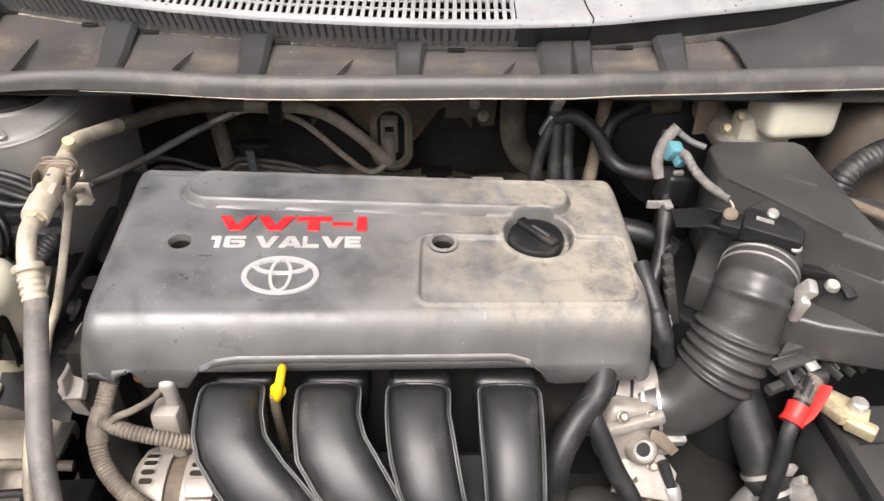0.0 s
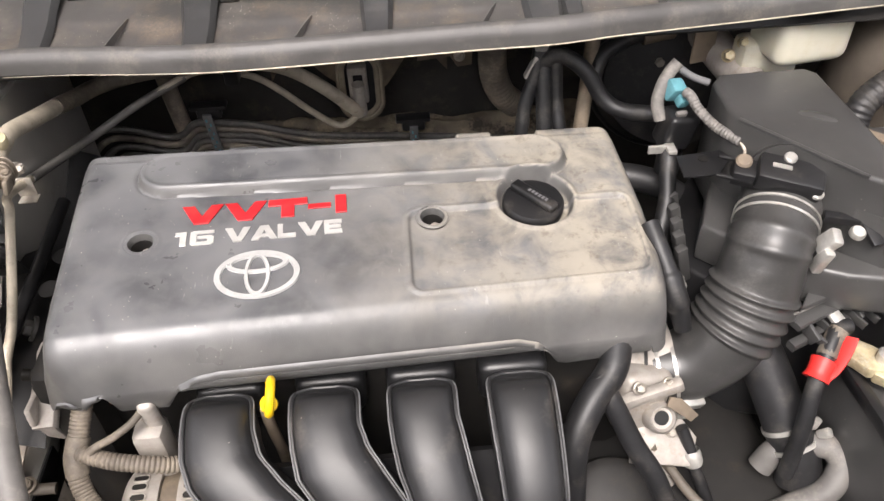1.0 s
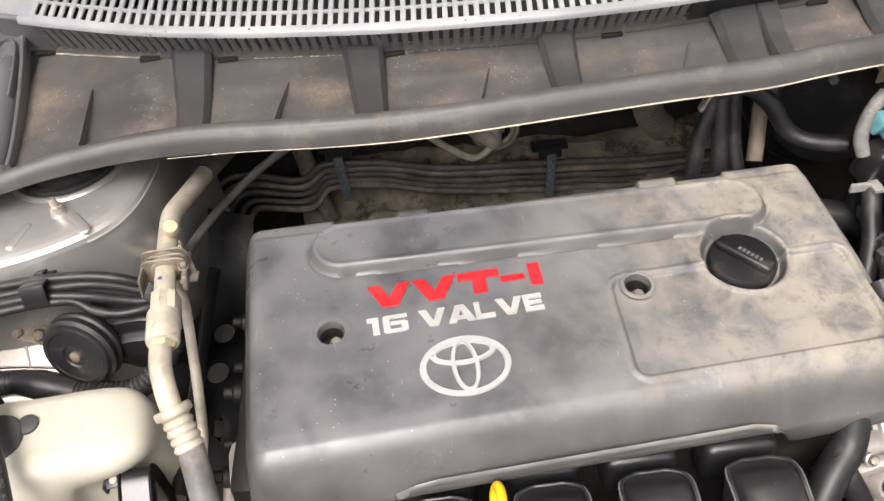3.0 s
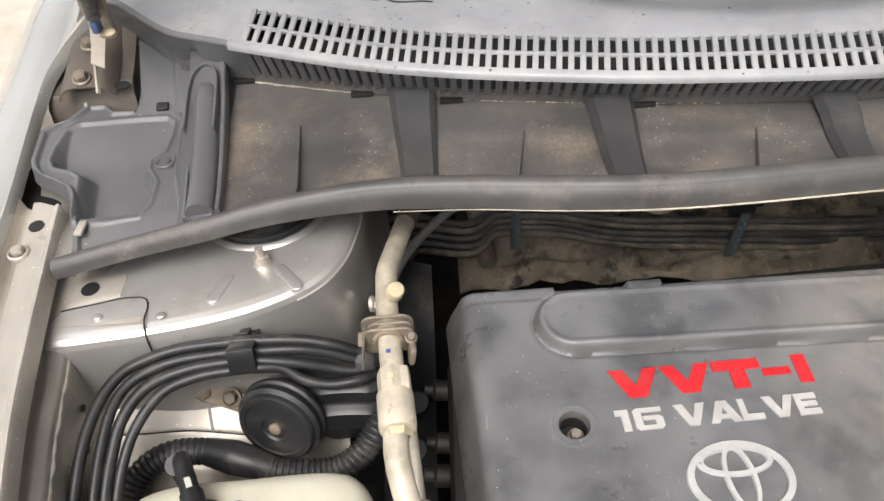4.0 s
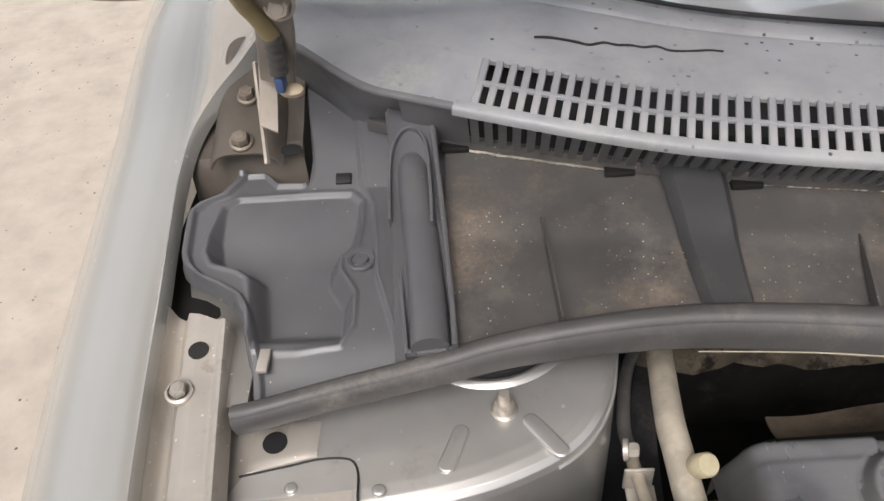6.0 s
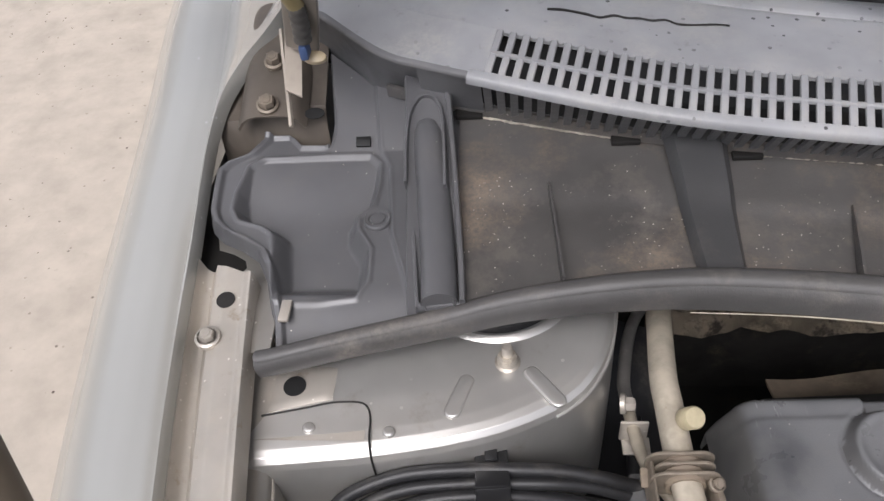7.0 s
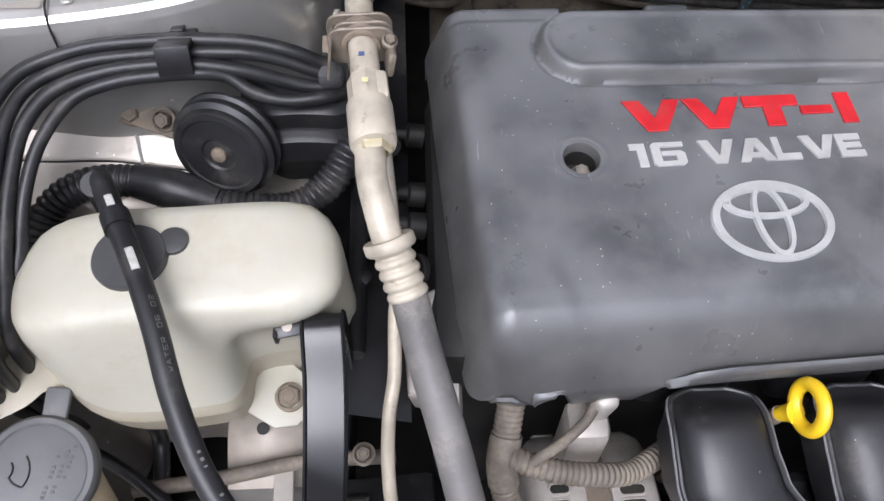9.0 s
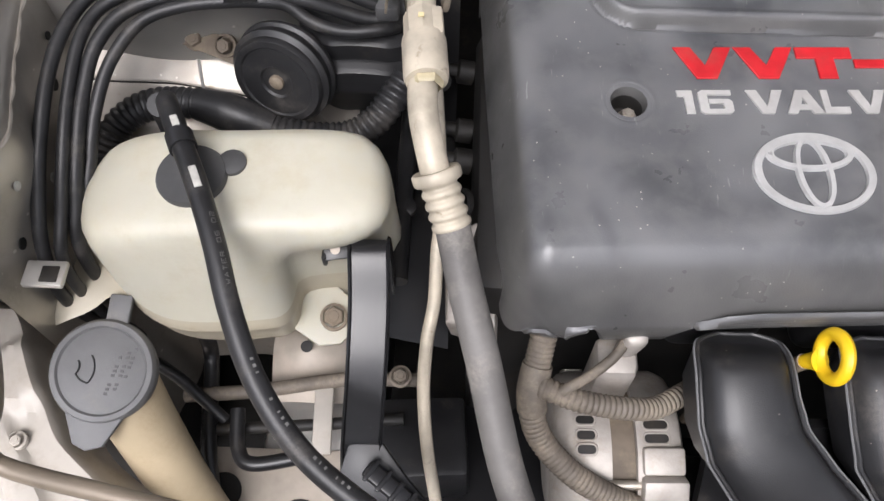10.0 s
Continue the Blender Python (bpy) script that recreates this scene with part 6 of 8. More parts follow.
part("yellow_dot", box(0.0035, 0.0035, 0.0006, aim((-0.404, 0.641, 0.9485), (0, 0, 1)), 0.0), M_CAPYEL, ac)
SL = [(-0.392, 0.557, 0.905), (-0.387, 0.546, 0.894), (-0.382, 0.535, 0.883)]
part("crimp_sleeve", tube(SL, 0.0122, 60, 22, ring=0.0068, depth=0.0016), M_ALU, ac, "crimped aluminium sleeve")
part("crimp_collar", lathe([(0.0095, -0.0030), (0.0140, -0.0032), (0.0150, -0.0018), (0.0150, 0.0028), (0.0140, 0.0042), (0.0120, 0.0046)], 26, aim(SL[0], V(SL[1]) - V(SL[0]))), M_ALU, ac, "raised collar of the crimped sleeve")
part("hose", tube([(-0.382, 0.536, 0.883), (-0.373, 0.503, 0.865), (-0.361, 0.464, 0.845), (-0.347, 0.415, 0.815), (-0.330, 0.375, 0.785), (-0.312, 0.33, 0.74), (-0.30, 0.29, 0.66)], 0.0108, 50, 20), M_HOSEGREY, ac, "thick dusty grey-black rubber hose")
part("liquid_pipe", tube([(-0.076, 1.03, 0.775), (-0.088, 1.02, 0.758), (-0.112, 1.022, 0.748), (-0.146, 1.018, 0.777), (-0.180, 1.005, 0.820), (-0.207, 0.995, 0.848), (-0.243, 0.984, 0.867), (-0.273, 0.978, 0.872), (-0.294, 0.965, 0.871), (-0.339, 0.942, 0.857), (-0.376, 0.922, 0.843), (-0.408, 0.880, 0.838), (-0.424, 0.814, 0.853), (-0.424, 0.740, 0.881), (-0.416, 0.705, 0.895), (-0.403, 0.680, 0.900), (-0.398, 0.655, 0.890),
                          (-0.393, 0.61, 0.862), (-0.390, 0.575, 0.842), (-0.3925, 0.551, 0.827), (-0.394, 0.524, 0.802), (-0.398, 0.503, 0.788), (-0.400, 0.477, 0.760), (-0.397, 0.446, 0.731), (-0.390, 0.415, 0.693), (-0.38, 0.37, 0.64)], 0.0046, 180, 12), M_ALU, ac, "thin aluminium pipe")
part("dark_sleeve", tube([(-0.290, 0.9675, 0.8712), (-0.339, 0.942, 0.857), (-0.376, 0.922, 0.843), (-0.408, 0.880, 0.838), (-0.424, 0.814, 0.853), (-0.425, 0.775, 0.867)], 0.0052, 50, 12), M_HOSEGREY, ac, "dark rubber pipe sleeve")

part("clamp_bolt", hexhead((-0.3905, 0.682, 0.9405), (0.2, -0.3, 0.9), 0.0036, 0.004, 0.0050), M_HBOLT, ac)

part("blue_dot", box(0.0035, 0.003, 0.0006, aim((-0.4068, 0.6665, 0.9452), (0, 0, 1)), 0.0), M_BLUE, ac)
part("pipe_clip", box(0.018, 0.032, 0.032, Matrix.Translation((-0.232, 0.978, 0.872)), 0.003), M_BLACK, ac, "black plastic pipe clip")

# ---- hose bundle along the tower ----
bund = thing("hose_bundle", "four black rubber hoses held by a plastic clip", "hoses", (-0.52, 0.69, 0.92))
HOSES = ([(-0.424, 0.694, 0.910), (-0.437, 0.693, 0.915), (-0.453, 0.692, 0.925), (-0.477, 0.693, 0.932), (-0.509, 0.692, 0.936), (-0.534, 0.692, 0.936), (-0.574, 0.689, 0.935), (-0.602, 0.681, 0.932), (-0.618, 0.670, 0.930), (-0.629, 0.650, 0.925), (-0.635, 0.624, 0.917), (-0.637, 0.594, 0.905), (-0.639, 0.560, 0.884), (-0.642, 0.528, 0.850), (-0.648, 0.52, 0.79), (-0.650, 0.54, 0.68)],
         [(-0.424, 0.690, 0.906), (-0.440, 0.688, 0.912), (-0.460, 0.688, 0.922), (-0.482, 0.686, 0.930), (-0.509, 0.685, 0.932), (-0.533, 0.685, 0.932), (-0.574, 0.681, 0.931), (-0.600, 0.672, 0.928), (-0.614, 0.659, 0.925), (-0.621, 0.638, 0.919), (-0.624, 0.608, 0.907), (-0.625, 0.578, 0.892), (-0.628, 0.548, 0.868), (-0.633, 0.526, 0.838), (-0.642, 0.53, 0.76), (-0.645, 0.55, 0.66)],
         [(-0.424, 0.687, 0.901), (-0.442, 0.683, 0.903), (-0.460, 0.682, 0.910), (-0.480, 0.680, 0.920), (-0.507, 0.679, 0.927), (-0.533, 0.678, 0.929), (-0.566, 0.674, 0.928), (-0.595, 0.662, 0.925), (-0.611, 0.640, 0.917), (-0.6165, 0.614, 0.905), (-0.6185, 0.588, 0.892), (-0.6205, 0.558, 0.870), (-0.625, 0.536, 0.835), (-0.634, 0.54, 0.74)],
         [(-0.424, 0.684, 0.896), (-0.432, 0.674, 0.903), (-0.457, 0.669, 0.905), (-0.478, 0.671, 0.911), (-0.493, 0.676, 0.920), (-0.509, 0.674, 0.925), (-0.532, 0.672, 0.926), (-0.560, 0.668, 0.925), (-0.584, 0.657, 0.922), (-0.601, 0.634, 0.912), (-0.6095, 0.608, 0.898), (-0.6135, 0.582, 0.880), (-0.617, 0.560, 0.855), (-0.624, 0.56, 0.76)])
for k, pts in enumerate(HOSES):
    part("hose", tube(pts, 0.0046 - 0.0004 * (k % 2), 110, 14), M_RUBBER, bund)
def strap_at(u, v):
    x = lerp(-0.492, -0.416, u)
    rows = [(0.684, 0.900), (0.680, 0.888), (0.672, 0.884), (0.671, 0.872), (0.662, 0.868), (0.661, 0.852), (0.668, 0.836), (0.676, 0.815)]
    k = v * (len(rows) - 1)
    i = min(int(k), len(rows) - 2)
    y, z = (lerp(rows[i][m], rows[i + 1][m], k - i) for m in (0, 1))
    return V((x, y + 0.012 * sm(0.35, 0.0, u) + 0.006 * sm(0.8, 1.0, u), z + 0.006 * math.sin(u * 3.0)))


part("lower_strap", thick(grid(strap_at, 24, 42), 0.002), M_BLACK, bund, "black pressed steel bracket below the hoses")
cm2 = Matrix.Translation((-0.522, 0.688, 0.930)) @ pose(0, 0, 0, -24, 0, 4)
part("clip", join(box(0.021, 0.038, 0.003, cm2 @ Matrix.Translation((0, 0.002, -0.001)) @ Matrix.Translation((0, 0, 0.009)), 0.001), box(0.021, 0.004, 0.018, cm2 @ Matrix.Translation((0, 0.022, 0)), 0.001), box(0.021, 0.003, 0.018, cm2 @ Matrix.Translation((0, -0.017, 0)), 0.001),
                  box(0.008, 0.012, 0.003, cm2 @ Matrix.Translation((0, 0.010, 0.0115)), 0.0008)), M_BLACK, bund, "black plastic hose clip")
part("end_clip", join(box(0.016, 0.022, 0.012, Matrix.Translation((-0.430, 0.691, 0.909)), 0.003), box(0.010, 0.004, 0.020, Matrix.Translation((-0.424, 0.692, 0.908)), 0.001)), M_CAPDARK, bund, "grey plastic end clip")

# ---- horn ----
horn = thing("horn", "black disc horn on a rusty bracket", "horn", (-0.51, 0.68, 0.85))
hn = V((-0.26, -0.93, 0.24)).normalized()
hm = aim((-0.505, 0.652, 0.875), hn) @ Matrix.Scale(0.86, 4)
part("front_disc", lathe([(0.0375, -0.004), (0.0375, 0.000), (0.036, 0.0025), (0.031, 0.0030), (0.0295, 0.0018), (0.014, 0.0022), (0.0125, 0.0005), (0.007, 0.0005), (0, 0.0008)], 48, hm), M_RUBBER, horn)
part("body", lathe([(0.020, -0.045), (0.032, -0.034), (0.0405, -0.022), (0.0425, -0.019), (0.0425, -0.016), (0.0400, -0.014), (0.0400, -0.011), (0.0415, -0.009), (0.0415, -0.006), (0.037, -0.003)], 48, hm), M_RUBBER, horn)
part("screw", lathe([(0.0062, 0), (0.0062, 0.003), (0.004, 0.0045), (0, 0.0045)], 10, hm), M_HEAT, horn)
part("bracket", join(box(0.050, 0.016, 0.003, aim((-0.556, 0.690, 0.868), (-0.1, -0.6, 0.8), (1, -0.38, -0.1)), 0.001), box(0.020, 0.020, 0.003, aim((-0.524, 0.680, 0.862), (-0.2, -0.85, 0.4), (1, -0.3, 0)), 0.001)), M_HEAT, horn, "rusty steel bracket")
part("bracket_bolt", hexhead((-0.548, 0.687, 0.871), (-0.1, -0.7, 0.7), 0.0056, 0.006, 0.0085), M_HEAT, horn)
part("bracket_bolt", hexhead((-0.572, 0.697, 0.869), (-0.1, -0.7, 0.7), 0.0068, 0.007, 0.010), M_HEAT, horn)

cond = thing("ribbed_conduit", "black ribbed wiring conduit behind the coolant tank", "wiring", (-0.52, 0.64, 0.85))
part("conduit", tube([(-0.632, 0.605, 0.835), (-0.618, 0.632, 0.850), (-0.593, 0.645, 0.857), (-0.554, 0.643, 0.858), (-0.530, 0.634, 0.855), (-0.505, 0.629, 0.848), (-0.463, 0.631, 0.842), (-0.438, 0.642, 0.850), (-0.418, 0.665, 0.868)], 0.0112, 150, 16, ring=0.005, depth=0.0013), M_RUBBER, cond)
part("torn_sleeve", tube([(-0.562, 0.643, 0.860), (-0.535, 0.636, 0.858), (-0.510, 0.630, 0.851)], 0.0126, 20, 12, taper=[(0, 0.9), (0.4, 1.1), (0.7, 1.0), (1, 0.8)]), M_RUBBER, cond)

# ---- coolant tank ----
tank = thing("coolant_tank", "milky white coolant tank with a black cap", "tank", (-0.52, 0.54, 0.72))
TOPO = [(-0.595, 0.600), (-0.52, 0.604), (-0.450, 0.606), (-0.428, 0.594), (-0.421, 0.565), (-0.424, 0.542), (-0.446, 0.528), (-0.480, 0.526), (-0.530, 0.522), (-0.575, 0.520), (-0.606, 0.526), (-0.618, 0.548), (-0.615, 0.580)]
LOWO = [(-0.605, 0.604), (-0.52, 0.608), (-0.445, 0.608), (-0.424, 0.596), (-0.418, 0.568), (-0.424, 0.548), (-0.450, 0.535), (-0.468, 0.520), (-0.505, 0.506), (-0.570, 0.503), (-0.606, 0.524), (-0.622, 0.545), (-0.620, 0.578)]


def closed(pts, n):
    P = pts[-3:] + pts + pts[:3]
    C, _ = catmull([(x, y, 0) for x, y in P], len(P) * 16)
    # keep one full turn
    k0 = 3 / (len(P) - 1) * len(P) * 16
    out = []
    a = [math.atan2(c[1] - 0.552, c[0] + 0.525) for c in C]
    order = {}
    for c, t in zip(C[int(k0):int(k0 + len(pts) / (len(P) - 1) * len(P) * 16)], a[int(k0):]):
        order[t] = c
    ts = np.array(sorted(order))
    cs = np.array([order[t] for t in ts])
    q = np.linspace(-math.pi, math.pi, n, endpoint=False)
    ext_t = np.r_[ts - 2 * math.pi, ts, ts + 2 * math.pi]
    ext_c = np.r_[cs, cs, cs]
    return np.array([[np.interp(v, ext_t, ext_c[:, j]) for j in (0, 1)] for v in q])


NT = 72
to, lo_ = closed(TOPO, NT), closed(LOWO, NT)
cen = np.array((-0.525, 0.555))
levels = [(0.0, 0.02, 0.889), (0.0, 0.35, 0.890), (0.0, 0.70, 0.8895), (0.0, 0.88, 0.887), (0.0, 0.95, 0.882), (0.05, 0.985, 0.875), (0.12, 1.0, 0.865), (0.3, 1.0, 0.845), (0.55, 1.0, 0.822), (0.85, 1.0, 0.800), (1.0, 1.005, 0.793), (1.0, 0.985, 0.787), (0.95, 0.96, 0.783), (0.95, 0.955, 0.772), (0.9, 0.93, 0.764), (0.8, 0.6, 0.762)]
tv, tf = [], []
for f, k, z in levels:
    for i in range(NT):
        p = cen + (lerp(to[i], lo_[i], f) - cen) * k
        dip_ = 0.010 * sm(-0.02, -0.10, p[0] + 0.525) * (1 if z > 0.86 else 0)
        dent = 0.034 * sm(0.060, 0.008, math.hypot(p[0] + 0.442, p[1] - 0.520)) * sm(0.872, 0.840, z)
        p = p + (cen - p) / np.linalg.norm(cen - p) * dent if k > 0.5 else p
        tv.append((p[0], p[1], z - dip_ + 0.05 * (p[1] - 0.555) * (1 if z > 0.86 else 0)))
for j in range(len(levels) - 1):
    for i in range(NT):
        l = (i + 1) % NT
        tf.append((j * NT + i, j * NT + l, (j + 1) * NT + l, (j + 1) * NT + i))
tf = [tuple(reversed(f)) for f in tf]
# lower levels and the wing take a browner tone than the body
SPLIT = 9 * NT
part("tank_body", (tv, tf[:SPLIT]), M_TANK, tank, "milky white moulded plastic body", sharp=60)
part("tank_base", (tv, tf[SPLIT:]), M_TANKLOW, tank, "browner lower part of the tank", sharp=60)
def wing_sheet(u, v):
    top = catmull([(-0.612, 0.580, 0.840), (-0.628, 0.562, 0.822), (-0.648, 0.545, 0.806), (-0.676, 0.511, 0.796)], 12)[0][int(round(u * 12))]
    low = catmull([(-0.600, 0.520, 0.796), (-0.616, 0.523, 0.798), (-0.632, 0.514, 0.792), (-0.657, 0.503, 0.788)], 12)[0][int(round(u * 12))]
    return V(lerp(top, low, v)) + V((0, 0, 0.007 * math.sin(v * 3.14) * (1 - u)))


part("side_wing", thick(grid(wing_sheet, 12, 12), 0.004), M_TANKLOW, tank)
lug = [(-0.022, -0.018), (0.0, -0.022), (0.014, -0.015), (0.019, 0.0), (0.014, 0.015), (-0.005, 0.022), (-0.03, 0.02)]
lm = aim((-0.468, 0.526, 0.766), (0.05, -0.25, 0.97), (1, -0.4, 0))
part("lug", prism(lug, 0.005, lm, 0.0015), M_TANK, tank)
part("bolt", hexhead((-0.466, 0.524, 0.7725), (0.05, -0.25, 0.97), 0.0075, 0.005, 0.010), M_HEAT, tank, "rusty bolt head")
tc = aim((-0.541, 0.561, 0.8885), (0.02, -0.05, 1)) @ Matrix.Diagonal((0.88, 0.88, 1, 1))
part("cap", join(lathe([(0.0240, 0), (0.0245, 0.004), (0.0232, 0.0062), (0.012, 0.0070), (0, 0.0070)], 44, tc), lathe([(0.0100, 0.001), (0.0100, 0.0045), (0.008, 0.0055), (0, 0.0055)], 24, tc @ Matrix.Translation((0.026, 0.012, 0)))), M_CAPDARK, tank, "dark grey rubber cap with a tab")
part("cap_nipple", tube([(-0.572, 0.615, 0.865), (-0.571, 0.614, 0.885), (-0.567, 0.606, 0.903)], 0.0078, 12, 14), M_RUBBER, tank)
oh = thing("overflow_hose", "black rubber overflow hose with pale printed marks", "hose", (-0.53, 0.54, 0.89))
OH = [(-0.570, 0.612, 0.900), (-0.562, 0.597, 0.908), (-0.546, 0.566, 0.911), (-0.533, 0.540, 0.910), (-0.519, 0.507, 0.904), (-0.507, 0.472, 0.892), (-0.490, 0.436, 0.876), (-0.465, 0.405, 0.860), (-0.430, 0.380, 0.848), (-0.385, 0.356, 0.835), (-0.33, 0.33, 0.81)]
part("hose", tube([(x + 0.005, y, z) for x, y, z in OH], 0.0068, 90, 16), M_RUBBER, oh)
part("hose_clip", tube([(-0.5465, 0.577, 0.9105), (-0.544, 0.572, 0.911), (-0.5415, 0.567, 0.911)], 0.0084, 6, 16), M_BLACK, oh)
OHC, _ = catmull([(x + 0.005, y, z - 0.0007) for x, y, z in OH], 100)
# faded line of print along the hose
HOSE_UP = V((0.30, -0.10, 0.95)).normalized()


def on_hose(s, across, lift=0.0):
    """A point on the top of the hose, s of the way along it and a little across."""
    k = min(98, max(1, s * 100))
    i = int(k)
    p = V(OHC[i]).lerp(V(OHC[i + 1]), k - i)
    t = V(OHC[i + 1] - OHC[i - 1]).normalized()
    side = t.cross(HOSE_UP).normalized()
    up = side.cross(t).normalized()
    ang = across / 0.0068
    return p + V((0, 0, 0.0007)) + (side * math.sin(ang) + up * math.cos(ang)) * (0.0069 + lift)


GLYPH = {"W": [(0, 1, 0.25, 0), (0.25, 0, 0.5, 0.7), (0.5, 0.7, 0.75, 0), (0.75, 0, 1, 1)], "A": [(0, 0, 0.5, 1), (0.5, 1, 1, 0), (0.2, 0.35, 0.8, 0.35)], "T": [(0, 1, 1, 1), (0.5, 1, 0.5, 0)],
         "E": [(0, 0, 0, 1), (0, 1, 1, 1), (0, 0.5, 0.8, 0.5), (0, 0, 1, 0)], "R": [(0, 0, 0, 1), (0, 1, 0.9, 1), (0.9, 1, 0.9, 0.5), (0.9, 0.5, 0, 0.5), (0.4, 0.5, 1, 0)],
         "0": [(0, 0, 0, 1), (0, 1, 1, 1), (1, 1, 1, 0), (1, 0, 0, 0)], "6": [(1, 1, 0, 1), (0, 1, 0, 0), (0, 0, 1, 0), (1, 0, 1, 0.5), (1, 0.5, 0, 0.5)], "2": [(0, 1, 1, 1), (1, 1, 1, 0.5), (1, 0.5, 0, 0.5), (0, 0.5, 0, 0), (0, 0, 1, 0)]}
pv, pf = [], []
for i, ch in enumerate("WATER 06 02"):
    for j, (ax, ay, bx, by) in enumerate(GLYPH.get(ch, ())):
        p, q = V(((i + 0.66 * ax) * 0.0039, ay * 0.0022, 0)), V(((i + 0.66 * bx) * 0.0039, by * 0.0022, 0))
        w = (q - p).normalized().cross(V((0, 0, 1))) * 0.00019
        for c in (p - w, p + w, q + w, q - w):
            pv.append(on_hose(0.355 - c.x / 0.407, -0.0034 + c.y, 0.0001 + 0.00003 * j))
        pf.append(tuple(range(len(pv) - 4, len(pv))))
part("print", (pv, pf), M_PRINT, oh, "worn pale print", smooth=False)
for a, b in ((0.078, 0.108), (0.178, 0.212)):
    part("paint_mark", thick(grid(lambda u, v: on_hose(lerp(a, b, u), lerp(-0.0016, 0.0024, v), 0.0002), 8, 4), 0.0004), M_TAG, oh, "pale paint mark")
for k in list(range(46, 49)) + list(range(52, 58)) + list(range(62, 70)):
    if k % 4 == 1:
        continue
    t = V(OHC[k + 1] - OHC[k - 1])
    part("print_mark", box(0.0018, 0.0009 + 0.0005 * (k % 3), 0.0004, aim(on_hose(k / 100, -0.002), (0.38, 0.0, 0.92), t.cross(V((0.38, 0, 0.92)))), 0), M_PRINT, oh)

# ---- washer filler ----
wf = thing("washer_filler", "grey washer filler cap on a yellowed plastic neck", "washer filler", (-0.59, 0.44, 0.70))
wn_ = V((0.10, -0.32, 0.94)).normalized()
wm = aim((-0.613, 0.4725, 0.787), wn_, (1, 0.2, 0.1)) @ pose(0, 0, 0, 0, 0, -17) @ Matrix.Scale(0.90, 4)
part("cap", join(lathe([(0.034, -0.010), (0.0375, -0.008), (0.0385, 0.0), (0.0385, 0.005), (0.0365, 0.008), (0.0330, 0.0085), (0.0315, 0.0065), (0.0300, 0.0072), (0, 0.0078)], 56, wm), box(0.017, 0.024, 0.006, wm @ Matrix.Translation((0.003, 0.046, 0.001)), 0.002)), M_GREYCAP, wf, "matt grey rubbery cap")
part("skirt", prism([(-0.030, -0.010), (-0.012, -0.052), (-0.002, -0.056), (0.010, -0.052), (0.030, -0.012), (0.0, 0.0)], 0.006, wm @ Matrix.Translation((0, -0.002, 0.0)), 0.002), M_GREYCAP, wf)
part("neck", tube([(-0.607, 0.468, 0.765), (-0.597, 0.450, 0.738), (-0.578, 0.420, 0.692), (-0.558, 0.392, 0.645), (-0.540, 0.37, 0.60)], 0.0245, 30, 26, taper=[(0, 1.0), (0.4, 0.88), (1, 0.82)]), M_NECK, wf, "yellowed translucent plastic neck")


def arc_pts(r, a0, a1, cx, cy, n=9):
    return [wm @ V((cx + r * math.cos(radians(lerp(a0, a1, k / n))), cy + r * math.sin(radians(lerp(a0, a1, k / n))), 0.0080)) for k in range(n + 1)]


part("icon_line", tube(arc_pts(0.017, -35, 38, -0.022, 0.000), 0.0006, 20, 6), M_BLACK, wf)
part("icon_line", tube(arc_pts(0.008, -35, 38, -0.024, 0.001), 0.0006, 12, 6), M_BLACK, wf)
part("icon_line", tube([wm @ V((-0.018, -0.004, 0.008)), wm @ V((-0.014, -0.008, 0.008)), wm @ V((-0.0085, -0.010, 0.008))], 0.0006, 8, 6), M_BLACK, wf)
for k, (dx, dy, n) in enumerate(((0.006, -0.016, 9), (0.012, -0.012, 9), (0.018, -0.002, 7))):
    for j in range(n):
        if (j + k) % 4 != 3:
            part("print_mark", box(0.0024, 0.0020, 0.0005, wm @ Matrix.Translation((dx + 0.0007 * j, dy + 0.0034 * j, 0.0078)), 0), M_BLACK, wf)

# ---- lower corner: lamp housing back, brackets, pipes ----
lamp = thing("headlamp_back", "pale moulded back of the headlamp housing, dusty", "headlamp", (-0.66, 0.42, 0.7))


LAMP_R = curve1([0.28, 0.34, 0.398, 0.432, 0.476, 0.523, 0.55], [-0.47, -0.52, -0.574, -0.627, -0.659, -0.689, -0.72])


def lampback(u, v):
    y = lerp(0.29, 0.548, v)
    x = lerp(-0.78, LAMP_R(y), u)
    z = 0.712 + 0.030 * sm(0.0, 0.4, v) + 0.016 * sm(0.0, 0.5, u) - 0.045 * sm(0.86, 1.0, u) - 0.03 * sm(0.93, 1.0, v)
    z += 0.010 * sm(0.012, 0.0, math.hypot(x + 0.685, y - 0.478) - 0.020) + 0.006 * sm(0.004, -0.004, abs(x + 0.70 + (y - 0.45) * 0.8) - 0.012)
    return V((x, y, z))


part("housing", thick(grid(lampback, 50, 40), 0.004), M_LAMP, lamp, "off-white moulded plastic housing")
part("screw", hexhead((-0.672, 0.430, 0.762), (0, 0, 1), 0.004, 0.003, 0.007), M_LAMP, lamp)
sup = thing("side_bracket", "black bent steel strap beside the coolant tank", "bracket", (-0.43, 0.45, 0.7))
